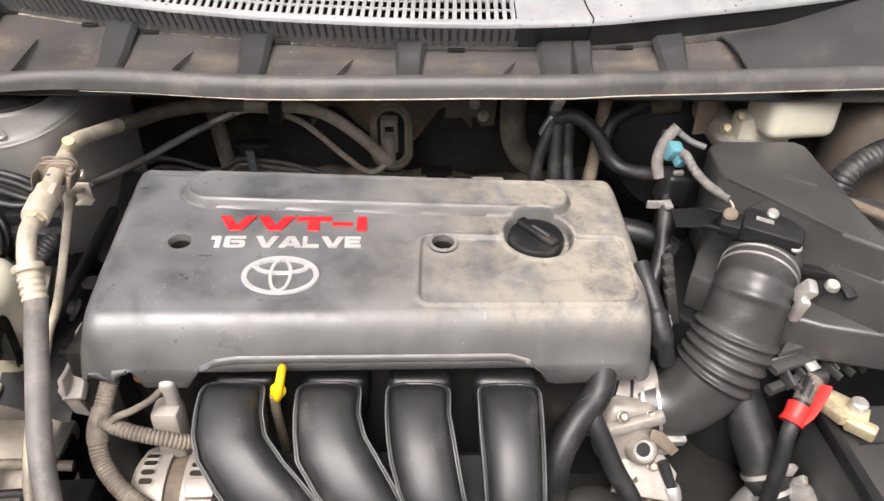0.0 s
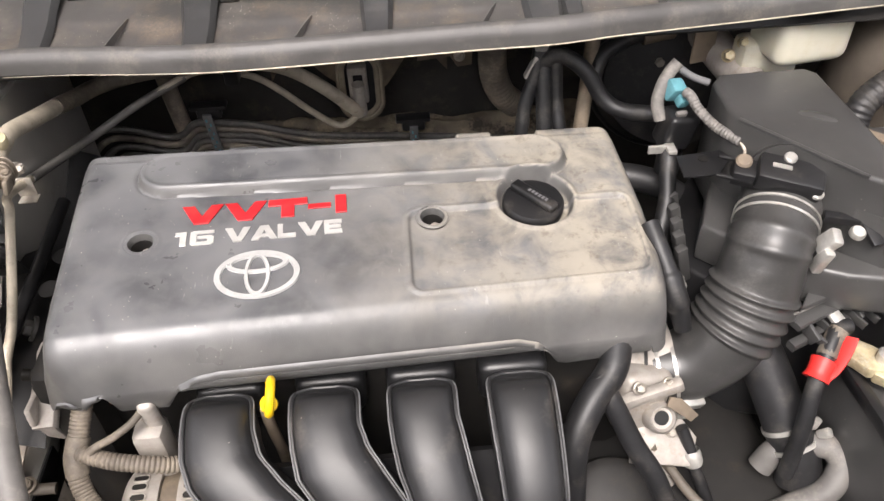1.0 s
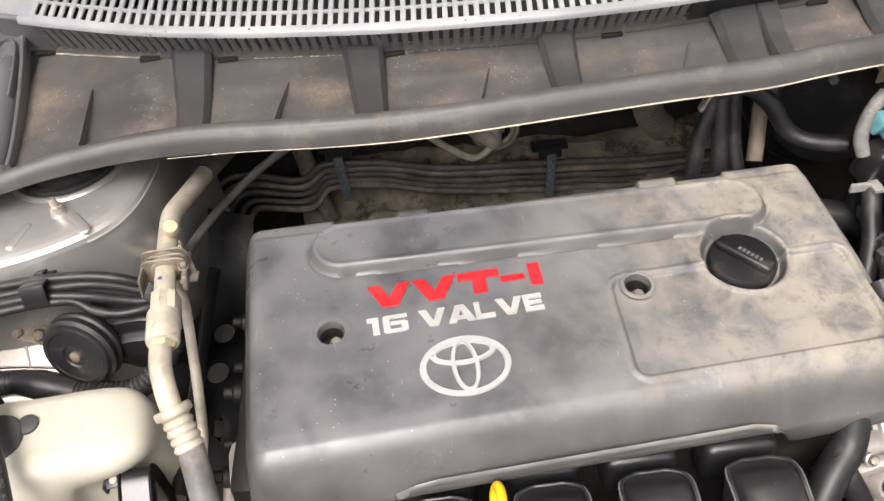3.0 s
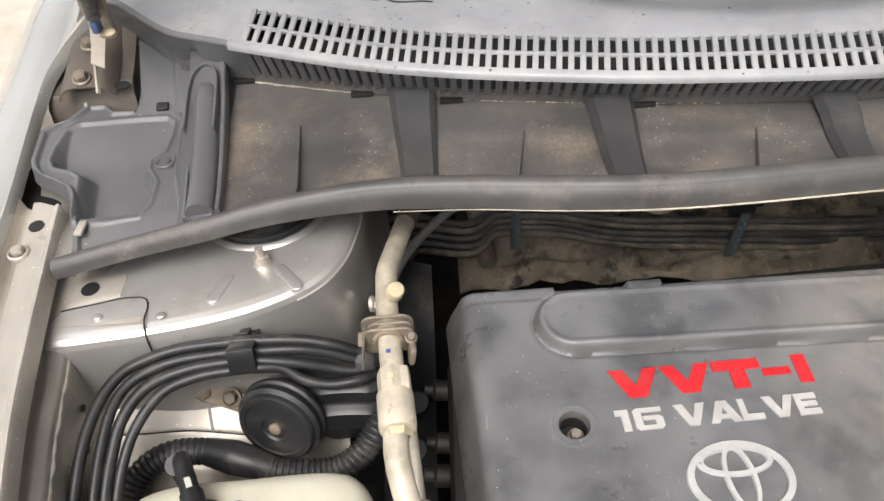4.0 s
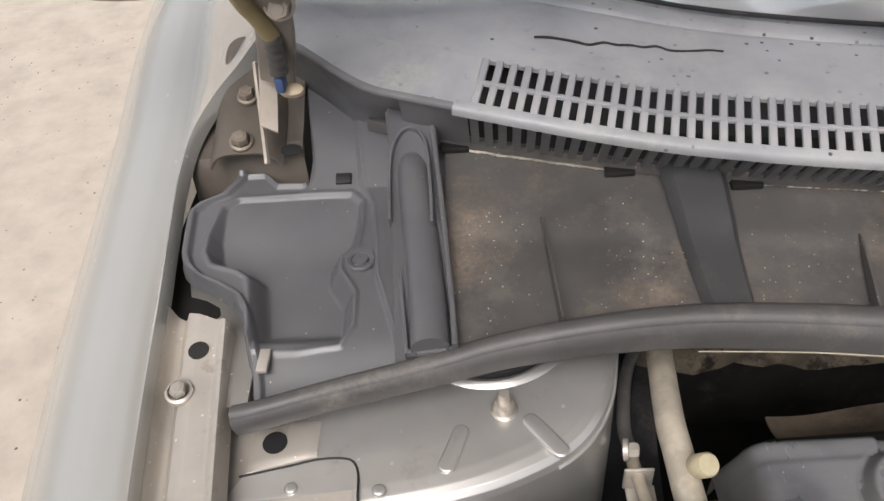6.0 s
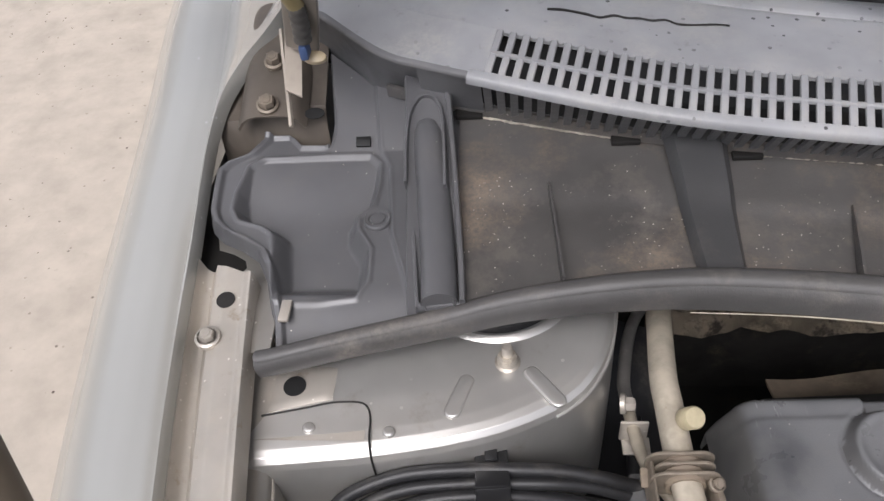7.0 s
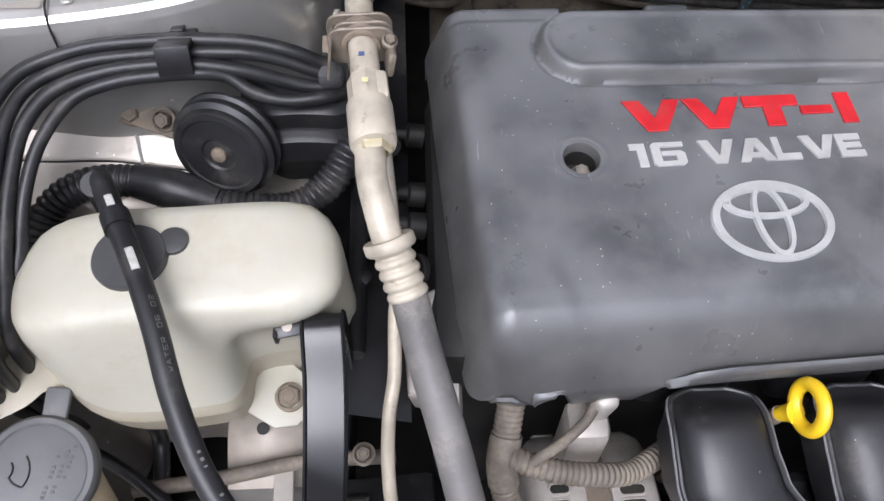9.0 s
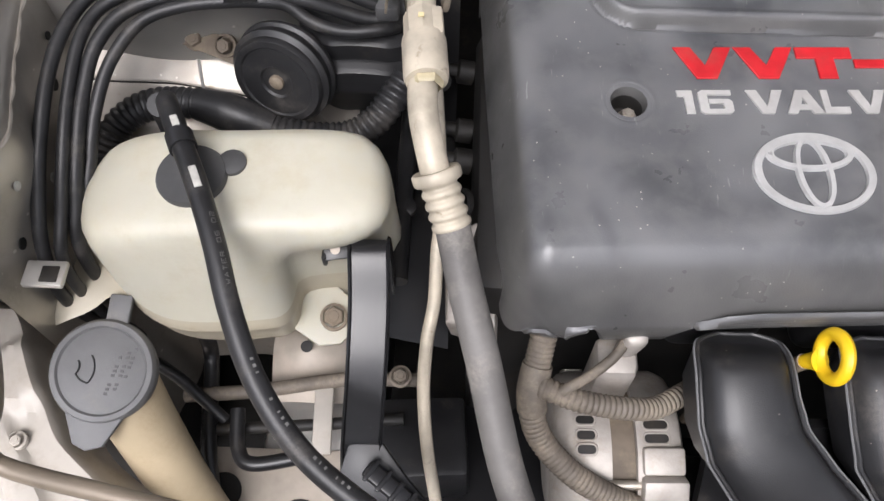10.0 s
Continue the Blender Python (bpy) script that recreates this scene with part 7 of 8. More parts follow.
part("strap", sweep([(-0.434, 0.540, 0.80), (-0.434, 0.5405, 0.846), (-0.434, 0.5365, 0.8585), (-0.4335, 0.528, 0.8590), (-0.4325, 0.502, 0.8425), (-0.433, 0.4685, 0.8230), (-0.4355, 0.437, 0.796), (-0.4365, 0.423, 0.782), (-0.437, 0.40, 0.75)], [(-0.0130, 0.0005), (-0.0130, 0.0035), (-0.0115, 0.0045), (-0.0105, 0.0020), (0.0105, 0.0020), (0.0115, 0.0045), (0.0130, 0.0035), (0.0130, -0.010), (0.0115, -0.010), (0.0110, 0.0), (-0.0110, 0.0), (-0.0115, -0.010), (-0.0130, -0.010)], 70, up=(0, 0.5, 1)), M_GLOSS, sup)
part("tab", join(box(0.018, 0.012, 0.003, Matrix.Translation((-0.455, 0.5355, 0.850)) @ pose(0, 0, 0, 25, 0, 10), 0.001), box(0.003, 0.012, 0.010, Matrix.Translation((-0.463, 0.5345, 0.846)), 0.001)), M_BLACK, sup)
part("tab_hole", lathe([(0.0032, 0), (0.0032, 0.0006), (0, 0.0006)], 16, aim((-0.456, 0.5350, 0.8518), (0, -0.4, 0.9))), M_ARM, sup)
part("foot", prism([(-0.022, -0.02), (0.02, -0.024), (0.045, -0.044), (0.052, -0.036), (0.026, -0.006), (0.010, 0.016), (-0.012, 0.016)], 0.005, aim((-0.432, 0.418, 0.779), (0, -0.55, 0.83)), 0.0012), M_BLACK, sup)
part("connector", join(box(0.034, 0.011, 0.010, Matrix.Translation((-0.418, 0.405, 0.786)) @ pose(0, 0, 0, 0, 15, -35), 0.002), box(0.018, 0.014, 0.012, Matrix.Translation((-0.400, 0.391, 0.780)) @ pose(0, 0, 0, 0, 20, -35), 0.002), *[box(0.003, 0.015, 0.004, Matrix.Translation((-0.428 + 0.008 * k, 0.412 - 0.0058 * k, 0.793 - 0.0022 * k)) @ pose(0, 0, 0, 0, 15, -35), 0.0006) for k in range(4)]), M_BLACK, sup)
clut = thing("lower_bracket", "grey pressed steel bracket with a bolt hole", "bracket", (-0.50, 0.53, 0.6))
part("plate", thick(grid(lambda u, v: V((lerp(-0.535, -0.45, u), lerp(0.585, 0.505, v), 0.655 + 0.022 * math.exp(-((lerp(-0.535, -0.45, u) + 0.503) ** 2 + (lerp(0.585, 0.505, v) - 0.545) ** 2) / 0.0008) - 0.02 * v)), 24, 20), 0.003), M_ARM, clut)
part("hole", lathe([(0.005, 0), (0.005, 0.0006), (0, 0.0006)], 16, aim((-0.504, 0.541, 0.6735), (0, -0.3, 1))), M_DARK, clut)
cross = thing("cross_pipes", "dark brake and cooling pipes low in the bay", "pipes", (-0.50, 0.47, 0.6))
for pts, r, mt in (([(-0.60, 0.498, 0.665), (-0.54, 0.503, 0.668), (-0.47, 0.515, 0.668), (-0.40, 0.52, 0.66)], 0.006, M_LOOM), ([(-0.57, 0.472, 0.66), (-0.50, 0.478, 0.66), (-0.42, 0.486, 0.66)], 0.005, M_DARK),
                   ([(-0.583, 0.54, 0.71), (-0.583, 0.53, 0.67), (-0.575, 0.46, 0.66), (-0.566, 0.41, 0.64)], 0.0065, M_BLACK), ([(-0.552, 0.485, 0.675), (-0.548, 0.455, 0.67), (-0.535, 0.443, 0.67), (-0.495, 0.450, 0.67)], 0.006, M_BLACK),
                   ([(-0.63, 0.52, 0.70), (-0.60, 0.505, 0.685), (-0.565, 0.48, 0.66)], 0.005, M_RUBBER)):
    part("pipe", tube(pts, r, 30, 12), mt, cross)
fan = thing("fan_shroud", "black plastic radiator fan shroud", "fan shroud", (-0.40, 0.40, 0.5))
part("panel", box(0.17, 0.22, 0.03, Matrix.Translation((-0.35, 0.42, 0.60)) @ pose(0, 0, 0, -18, 6, 0), 0.008), M_BLACK, fan)
part("relay_box", box(0.075, 0.07, 0.05, Matrix.Translation((-0.405, 0.47, 0.635)) @ pose(0, 0, 0, -8, 0, 4), 0.006), M_BLACK, fan)
part("bolt", hexhead((-0.424, 0.518, 0.672), (0, -0.2, 1), 0.0062, 0.005, 0.0092), M_HBOLT, fan)
part("white_tag", box(0.015, 0.056, 0.004, Matrix.Translation((-0.484, 0.480, 0.668)) @ pose(0, 0, 0, -4, 0, 4), 0.001), M_LAMP, fan, "plain white plastic tag")
part("rib", box(0.012, 0.20, 0.05, Matrix.Translation((-0.445, 0.50, 0.60)), 0.003), M_BLACK, fan)
pan = thing("undertray", "grey perforated lower steel panel", "undertray", (-0.54, 0.42, 0.6))
part("sheet", box(0.12, 0.08, 0.004, Matrix.Translation((-0.53, 0.425, 0.633)), 0.001), M_ARM, pan)
for hx, hy_, hr in ((-0.565, 0.428, 0.016), (-0.500, 0.405, 0.020)):
    part("hole", lathe([(hr, 0), (hr, 0.0006), (0, 0.0006)], 24, Matrix.Translation((hx, hy_, 0.6352))), M_DARK, pan)
nut = thing("nut_plate", "small square steel nut plate on the apron", "bracket", (-0.655, 0.52, 0.80))
part("plate", box(0.026, 0.018, 0.005, Matrix.Translation((-0.636, 0.512, 0.850)), 0.0015), M_STEEL, nut)
part("recess", box(0.011, 0.011, 0.002, Matrix.Translation((-0.632, 0.511, 0.8525)), 0.0005), M_DARK, nut)
lin = thing("black_liner", "black plastic liner beside the engine", "liner", (-0.41, 0.62, 0.6))
part("sheet", thick(grid(lambda u, v: V((lerp(-0.455, -0.385, u), lerp(0.52, 0.90, v), 0.76 + 0.03 * math.sin(v * 7) + 0.05 * sm(0.3, 0.6, v) - 0.03 * u)), 8, 30), 0.004), M_BLACK, lin)
for hx, hy_, hz_ in ((-0.400, 0.722, 0.795), (-0.402, 0.674, 0.792)):
    part("liner_hole", lathe([(0.011, 0), (0.011, 0.0008), (0, 0.0008)], 24, aim((hx, hy_, hz_ + 0.004), (0, -0.15, 1))), M_VOID, lin)
part("stiffener", tube([(-0.42, 0.54, 0.80), (-0.42, 0.66, 0.80), (-0.415, 0.80, 0.815)], 0.007, 24, 10), M_BLACK, lin)
part("push_pin", lathe([(0.008, 0), (0.008, 0.003), (0.005, 0.005), (0, 0.005)], 18, Matrix.Translation((-0.418, 0.60, 0.80))), M_BLACK, lin)

# ---- hoses and shields behind the engine ----
fuel = thing("hose_rack", "bundle of dark rubber hoses clipped along the rear of the engine", "hoses", (-0.2, 1.02, 0.75))
for k in range(5):
    d = 0.0115 * k
    pts = [(-0.486 + 0.013 * k, 0.93 - 0.012 * k, 0.60), (-0.480 + 0.013 * k, 0.945 - 0.010 * k, 0.70 - d), (-0.465 + 0.010 * k, 0.975, 0.755 - d * 1.2), (-0.440 + 0.006 * k, 1.01, 0.772 - d * 1.3), (-0.40, 1.02, 0.765 - d * 1.25), (-0.355, 1.02, 0.750 - d * 1.15), (-0.330, 1.02, 0.753 - d * 1.1), (-0.310, 1.02, 0.769 - d * 0.9),
           (-0.27, 1.018, 0.768 - d * 0.85), (-0.23, 1.02, 0.760 - d * 0.85), (-0.15, 1.025, 0.733 - d * 0.9 + 0.002 * math.sin(k * 2)), (-0.035, 1.03, 0.718 - d), (0.06, 1.035, 0.705 - d), (0.121, 1.04, 0.694 - d), (0.25, 1.05, 0.68 - d)]
    part("hose", tube(pts, 0.0048, 120, 10), (M_RACK, M_LOOM, M_RACK, M_RACK, M_LOOM)[k], fuel)
for cx, cy, cz in ((-0.285, 1.006, 0.751), (-0.004, 1.018, 0.700)):
    part("cable_tie", box(0.012, 0.004, 0.092, Matrix.Translation((cx, cy, cz)) @ pose(0, 0, 0, 12, 0, 0), 0.001), M_GREYCAP, fuel, "ribbed grey-green cable tie")
    for j in range(10):
        part("tie_tooth", box(0.0024, 0.0014, 0.0040, Matrix.Translation((cx + 0.002 * (-1) ** j, cy - 0.0035 + 0.0016 * (4.5 - j), cz - 0.038 + 0.0082 * j)), 0), M_TEAL, fuel)
    part("tie_mount", join(box(0.034, 0.016, 0.016, Matrix.Translation((cx, cy + 0.008, cz + 0.038)), 0.004), box(0.050, 0.020, 0.006, Matrix.Translation((cx, cy + 0.012, cz + 0.046)), 0.002)), M_BLACK, fuel)
part("riser", tube([(-0.345, 1.05, 0.90), (-0.342, 1.045, 0.83), (-0.330, 1.035, 0.74), (-0.32, 1.04, 0.66)], 0.012, 16, 12), M_LOOM, fuel)

wall = thing("firewall_fittings", "brown dusty steel plates and grommet on the firewall", "bracket", (0, 1.0, 0.8))
gm2 = aim((-0.075, 1.048, 0.797), (0, -1, 0.1), (1, 0, 0))


def stadium(w, h, n=40):
    """An upright rounded slot outline."""
    pts = []
    for k in range(n):
        t = 2 * math.pi * k / n
        c, s_ = math.cos(t), math.sin(t)
        pts.append((w * c, w * s_ + (h if s_ >= 0 else -h)))
    return pts


for w, h, rr in ((0.0245, 0.021, 0.0042), (0.0300, 0.022, 0.0024)):
    o = [gm2 @ V((x, y, 0.004)) for x, y in stadium(w, h)]
    part("grommet_frame", sweep(o + o[:2], circle(rr, 10), 130), M_FOILPALE, wall, "tan dusty pressed frame")
part("grommet_plate", prism(stadium(0.034, 0.024), 0.004, gm2, 0.002), M_HEAT, wall)
part("grommet_well", prism(stadium(0.021, 0.021), 0.005, gm2, 0.001), M_VOID, wall)
part("valve_block", join(box(0.026, 0.020, 0.012, Matrix.Translation((-0.077, 1.036, 0.828)), 0.003), box(0.006, 0.016, 0.05, Matrix.Translation((-0.087, 1.036, 0.802)), 0.002), box(0.006, 0.016, 0.05, Matrix.Translation((-0.067, 1.036, 0.802)), 0.002), lathe([(0.009, 0), (0.009, 0.05), (0, 0.05)], 16, aim((-0.077, 1.03, 0.760), (0, -0.1, 1)))), M_CAST, wall)
part("plate", prism([(0.0, 0.0), (0.045, 0.004), (0.055, -0.012), (0.075, -0.010), (0.078, 0.03), (0.0, 0.034)], 0.004, aim((0.008, 1.040, 0.832), (0, -1, 0.1), (1, 0, 0)), 0.001), M_HEAT, wall, "tan dusty steel plate")
part("bolt", hexhead((0.052, 1.034, 0.858), (0, -1, 0.3), 0.005, 0.004, 0.008), M_BOLT, wall)
part("bolt", hexhead((0.066, 1.034, 0.838), (0, -1, 0.3), 0.005, 0.004, 0.008), M_BOLT, wall)
part("tan_panel", thick(grid(lambda u, v: V((lerp(-0.20, 0.05, u), 1.066 + 0.008 * math.sin(u * 11), lerp(0.80 + 0.03 * math.sin(u * 9), 0.97, v) + 0.008 * math.sin(u * 17))), 40, 8), 0.003), M_HEAT, wall, "brown dusty upper panel")
part("crumpled_foil", thick(grid(lambda u, v: V((lerp(-0.36, 0.26, u), lerp(1.015, 1.11, v) + 0.01 * math.sin(u * 7) + 0.012 * noise.noise((u * 14, 1, 0)) * (1 - v), 0.628 + 0.018 * noise.noise((u * 8, v * 4, 2)) + 0.075 * v + 0.008 * noise.noise((u * 26, v * 9, 5)))), 40, 20), 0.0015), M_FOIL, wall, "torn tan foil shield")

heater = thing("heater_hoses", "black heater hoses curving up to the firewall", "hoses", (0.15, 0.86, 0.85))
for name, pts, r, mt in (("corrugated_hose", [(0.107, 0.985, 0.935), (0.105, 0.98, 0.890), (0.106, 0.98, 0.842), (0.118, 0.985, 0.805), (0.140, 1.00, 0.775)], 0.019, M_LOOM), ("hose", [(0.150, 0.885, 0.94), (0.143, 0.87, 0.900), (0.130, 0.86, 0.864), (0.122, 0.845, 0.815)], 0.0085, M_RUBBER),
                         ("hose", [(0.153, 0.88, 0.925), (0.151, 0.86, 0.880), (0.151, 0.838, 0.82)], 0.0095, M_RUBBER), ("hose", [(0.166, 0.875, 0.915), (0.167, 0.86, 0.864), (0.172, 0.838, 0.82)], 0.0085, M_RUBBER),
                         ("hose", [(0.147, 0.875, 0.885), (0.152, 0.872, 0.910), (0.166, 0.87, 0.920), (0.183, 0.868, 0.914), (0.203, 0.86, 0.897), (0.220, 0.85, 0.870), (0.241, 0.838, 0.859), (0.276, 0.818, 0.864)], 0.0095, M_RUBBER),
                         ("strap", [(0.224, 0.93, 0.93), (0.213, 0.90, 0.868), (0.199, 0.86, 0.82)], 0.009, M_HEAT), ("hose", [(0.218, 0.895, 0.865), (0.228, 0.91, 0.888), (0.245, 0.92, 0.898), (0.274, 0.93, 0.905), (0.325, 0.935, 0.910)], 0.0105, M_RUBBER),
                         ("hose", [(0.20, 0.80, 0.79), (0.23, 0.79, 0.80), (0.27, 0.78, 0.795), (0.30, 0.77, 0.78)], 0.016, M_RUBBER)):
    part(name, tube(pts, r, 50, 14, ring=0.006 if name == "corrugated_hose" else None, depth=0.0008), mt, heater)
part("band", tube([(0.283, 0.930, 0.9055), (0.300, 0.932, 0.9075), (0.322, 0.934, 0.9098)], 0.0128, 8, 14), M_HEAT, heater)
part("clamp", join(box(0.014, 0.010, 0.022, Matrix.Translation((0.150, 0.872, 0.935)) @ pose(0, 0, 0, 20, 15, 0), 0.002), box(0.008, 0.01, 0.03, Matrix.Translation((0.138, 0.872, 0.905)) @ pose(0, 0, 0, 0, 25, 0), 0.002)), M_CLAMP, heater)

boost = thing("brake_booster", "large black brake booster drum", "brake booster", (0.36, 0.98, 0.8))
part("drum", lathe([(0.115, 0), (0.125, 0.01), (0.125, 0.05), (0.11, 0.075), (0.06, 0.09), (0, 0.095)], 48, aim((0.36, 1.03, 0.83), (0, -1, 0.08))), M_RUBBER, boost)
part("crimped_rim", lathe([(0.125, 0.040), (0.130, 0.042), (0.131, 0.047), (0.128, 0.051), (0.120, 0.053)], 48, aim((0.36, 1.03, 0.83), (0, -1, 0.08))), M_BLACK, boost, "crimped steel rim")
part("stud", hexhead((0.315, 0.945, 0.86), (0, -1, 0.08), 0.006, 0.010, 0.010), M_BOLT, boost)
part("stud", hexhead((0.405, 0.945, 0.80), (0, -1, 0.08), 0.006, 0.010, 0.010), M_BOLT, boost)
bres = thing("brake_reservoir", "yellowed white brake fluid reservoir with a clipped cap", "reservoir", (0.42, 0.85, 0.88))
part("body", box(0.090, 0.072, 0.060, Matrix.Translation((0.432, 0.850, 0.915)) @ pose(0, 0, 0, 0, 0, 8), 0.015, 5), M_TANK, bres)
part("base", box(0.07, 0.04, 0.05, Matrix.Translation((0.405, 0.865, 0.875)), 0.01), M_TANK, bres)
part("neck", lathe([(0.028, 0), (0.028, 0.022), (0.024, 0.024), (0, 0.024)], 28, Matrix.Translation((0.44, 0.855, 0.945))), M_MARK, bres)
part("clip", join(box(0.030, 0.004, 0.018, Matrix.Translation((0.450, 0.815, 0.963)) @ pose(0, 0, 0, 20, 0, 8), 0.001), box(0.036, 0.03, 0.004, Matrix.Translation((0.448, 0.83, 0.972)), 0.001)), M_CAPYEL, bres)
bres.location += V((0.006, 0.0, 0.028))
part("cylinder", tube([(0.36, 0.96, 0.87), (0.37, 0.90, 0.86), (0.385, 0.84, 0.85)], 0.022, 12, 18), M_CAST, bres, "cast master cylinder")
part("bracket", box(0.030, 0.004, 0.10, Matrix.Translation((0.343, 0.895, 0.905)) @ pose(0, 0, 0, 0, 0, 12), 0.002), M_HEAT, bres)
part("brass_fitting", join(hexhead((0.362, 0.865, 0.878), (-0.2, -0.8, 0.5), 0.006, 0.012, 0.008), hexhead((0.375, 0.862, 0.895), (-0.2, -0.8, 0.5), 0.005, 0.010, 0.007)), M_BRASS, bres)

# ---- air filter box ----
air = thing("air_filter_box", "black plastic air filter box with a stepped lid", "air filter", (0.40, 0.68, 0.7))
LIDO = [(0.318, 0.735), (0.3195, 0.784), (0.332, 0.800), (0.426, 0.800), (0.437, 0.788), (0.441, 0.700), (0.444, 0.600), (0.440, 0.572), (0.405, 0.603), (0.362, 0.658), (0.322, 0.710)]
part("lid", prism(LIDO, 0.130, Matrix.Translation((0, 0, 0.793)), 0.006, 4), M_BOX, air, "smooth satin black lid")
part("lid_shelf", prism([(0.404, 0.6035), (0.4395, 0.571), (0.452, 0.560), (0.56, 0.570), (0.57, 0.66), (0.50, 0.73), (0.43, 0.73)], 0.098, Matrix.Translation((0, 0, 0.790)), 0.005, 3), M_BOX, air)
part("lid_flank", prism([(0.430, 0.80), (0.46, 0.80), (0.57, 0.66), (0.52, 0.60), (0.44, 0.60)], 0.09, Matrix.Translation((0, 0, 0.785)), 0.012, 4), M_BOX, air)
part("lid_step", prism([(0.285, 0.66), (0.318, 0.735), (0.42, 0.66), (0.50, 0.62), (0.56, 0.56), (0.50, 0.545), (0.40, 0.57), (0.35, 0.595)], 0.05, Matrix.Translation((0, 0, 0.780)), 0.006, 3), M_BOX, air)
# base blacker than the lid: the gap's shade is put into its colour
part("base", prism([(0.262, 0.66), (0.285, 0.76), (0.35, 0.83), (0.47, 0.82), (0.60, 0.66), (0.365, 0.575), (0.33, 0.585)], 0.18, Matrix.Translation((0, 0, 0.600)), 0.006, 3), M_BLACK, air)
for a, b in (((0.352, 0.560, 0.780), (0.60, 0.668, 0.784)),):
    part("seam_flange", sweep([a, lerp(V(a), V(b), 0.5), b], rrect(0.022, 0.008, 0.002, 2), 12), M_BOX, air)
    for k in range(9):
        p = lerp(V(a), V(b), 0.06 + 0.11 * k) + V((0.004, -0.013, -0.010))
        part("rib", box(0.004, 0.022, 0.016, Matrix.Translation(p) @ pose(0, 0, 0, 25, 0, 20), 0.001), M_BOX, air)
part("seam_edge", sweep([(0.352, 0.5635, 0.7862), (0.428, 0.5945, 0.7862), (0.50, 0.6215, 0.7862), (0.58, 0.651, 0.7868)], rrect(0.0030, 0.0024, 0.0008, 2), 24), M_HOSEGREY, air, "pale edge line of the seam")
for k in range(11):
    p = V((0.376 + 0.0165 * k, 0.552 + 0.0062 * k, 0.767))
    part("rib", box(0.0032, 0.026, 0.010, Matrix.Translation(p) @ pose(0, 0, 0, 12, 0, 32 - 3 * (k % 3)), 0.0008), M_BOX, air)
part("front_rail", sweep([(0.352, 0.548, 0.758), (0.45, 0.588, 0.762), (0.60, 0.645, 0.765)], rrect(0.010, 0.010, 0.002, 2), 14), M_BOX, air)
part("gusset", prism([(0, 0), (0.085, 0.028), (0.075, 0.05), (0.04, 0.055)], 0.008, Matrix.Translation((0.360, 0.565, 0.788)), 0.002), M_BOX, air)
part("outlet_collar", tube([(0.405, 0.715, 0.868), (0.385, 0.685, 0.870), (0.362, 0.652, 0.876)], 0.046, 12, 36), M_BOX, air)
part("outlet_ring", lathe([(0.046, -0.010), (0.056, -0.010), (0.0585, -0.006), (0.0585, 0.000), (0.056, 0.004), (0.052, 0.004), (0.050, 0.010), (0.046, 0.012)], 48, aim((0.396, 0.698, 0.868), (-0.52, -0.84, 0.10))), M_BOX, air, "round moulded outlet ring")
part("plug_rail", join(box(0.050, 0.004, 0.004, Matrix.Translation((0.318, 0.671, 0.899)) @ pose(0, 0, 0, 12, 6, -20), 0.001), box(0.050, 0.004, 0.004, Matrix.Translation((0.310, 0.650, 0.892)) @ pose(0, 0, 0, 12, 6, -20), 0.001)), M_BLACK, air)
sensor = part("sensor_block", box(0.062, 0.034, 0.022, Matrix.Translation((0.352, 0.642, 0.898)) @ pose(0, 0, 0, 12, 6, -22), 0.004), M_BLACK, air, "black air flow sensor")
part("plug", box(0.036, 0.024, 0.018, Matrix.Translation((0.320, 0.657, 0.894)) @ pose(0, 0, 0, 12, 6, -20), 0.003), M_BLACK, sensor)
part("screw", lathe([(0.0062, 0), (0.0062, 0.003), (0.0045, 0.0045), (0, 0.0045)], 16, aim((0.3535, 0.653, 0.912), (0, -0.4, 1))), M_CLAMP, sensor)
part("screw", lathe([(0.0062, 0), (0.0062, 0.003), (0.0045, 0.0045), (0, 0.0045)], 16, aim((0.372, 0.6215, 0.8905), (0, -0.4, 1))), M_CLAMP, sensor)
part("nub", lathe([(0.008, 0), (0.008, 0.007), (0.006, 0.009), (0, 0.009)], 16, aim((0.314, 0.664, 0.901), (-0.2, -0.4, 1))), M_HEAT, sensor)
part("label_mark", box(0.018, 0.005, 0.001, Matrix.Translation((0.343, 0.644, 0.9105)) @ pose(0, 0, 0, 12, 6, -22), 0), M_CLAMP, sensor)
part("latch", join(box(0.012, 0.03, 0.006, Matrix.Translation((0.418, 0.590, 0.866)) @ pose(0, 0, 0, 20, 0, 10), 0.001), box(0.05, 0.010, 0.008, Matrix.Translation((0.405, 0.605, 0.870)) @ pose(0, 0, 0, 0, 0, -20), 0.001)), M_BLACK, air)
part("latch_screw", lathe([(0.0075, 0), (0.0075, 0.004), (0.006, 0.006), (0, 0.006)], 16, aim((0.405, 0.591, 0.864), (0, -0.3, 1))), M_CLAMP, air)
for k in range(7):
    part("side_rib", box(0.012, 0.010, 0.05, Matrix.Translation((0.262 + 0.004 * k, 0.635 + 0.022 * k, 0.80)) @ pose(0, 0, 0, 0, -15, 15), 0.002), M_BOX, air)

part("lid_edge", sweep([(0.3225, 0.7105, 0.9222), (0.345, 0.681, 0.9226), (0.380, 0.635, 0.9226), (0.4045, 0.604, 0.9222)], rrect(0.0040, 0.003, 0.001, 2), 24), M_BOX, air)

# ---- intake duct ----
duct = thing("intake_duct", "black ribbed rubber intake duct with steel band clamps", "duct", (0.29, 0.59, 0.75))
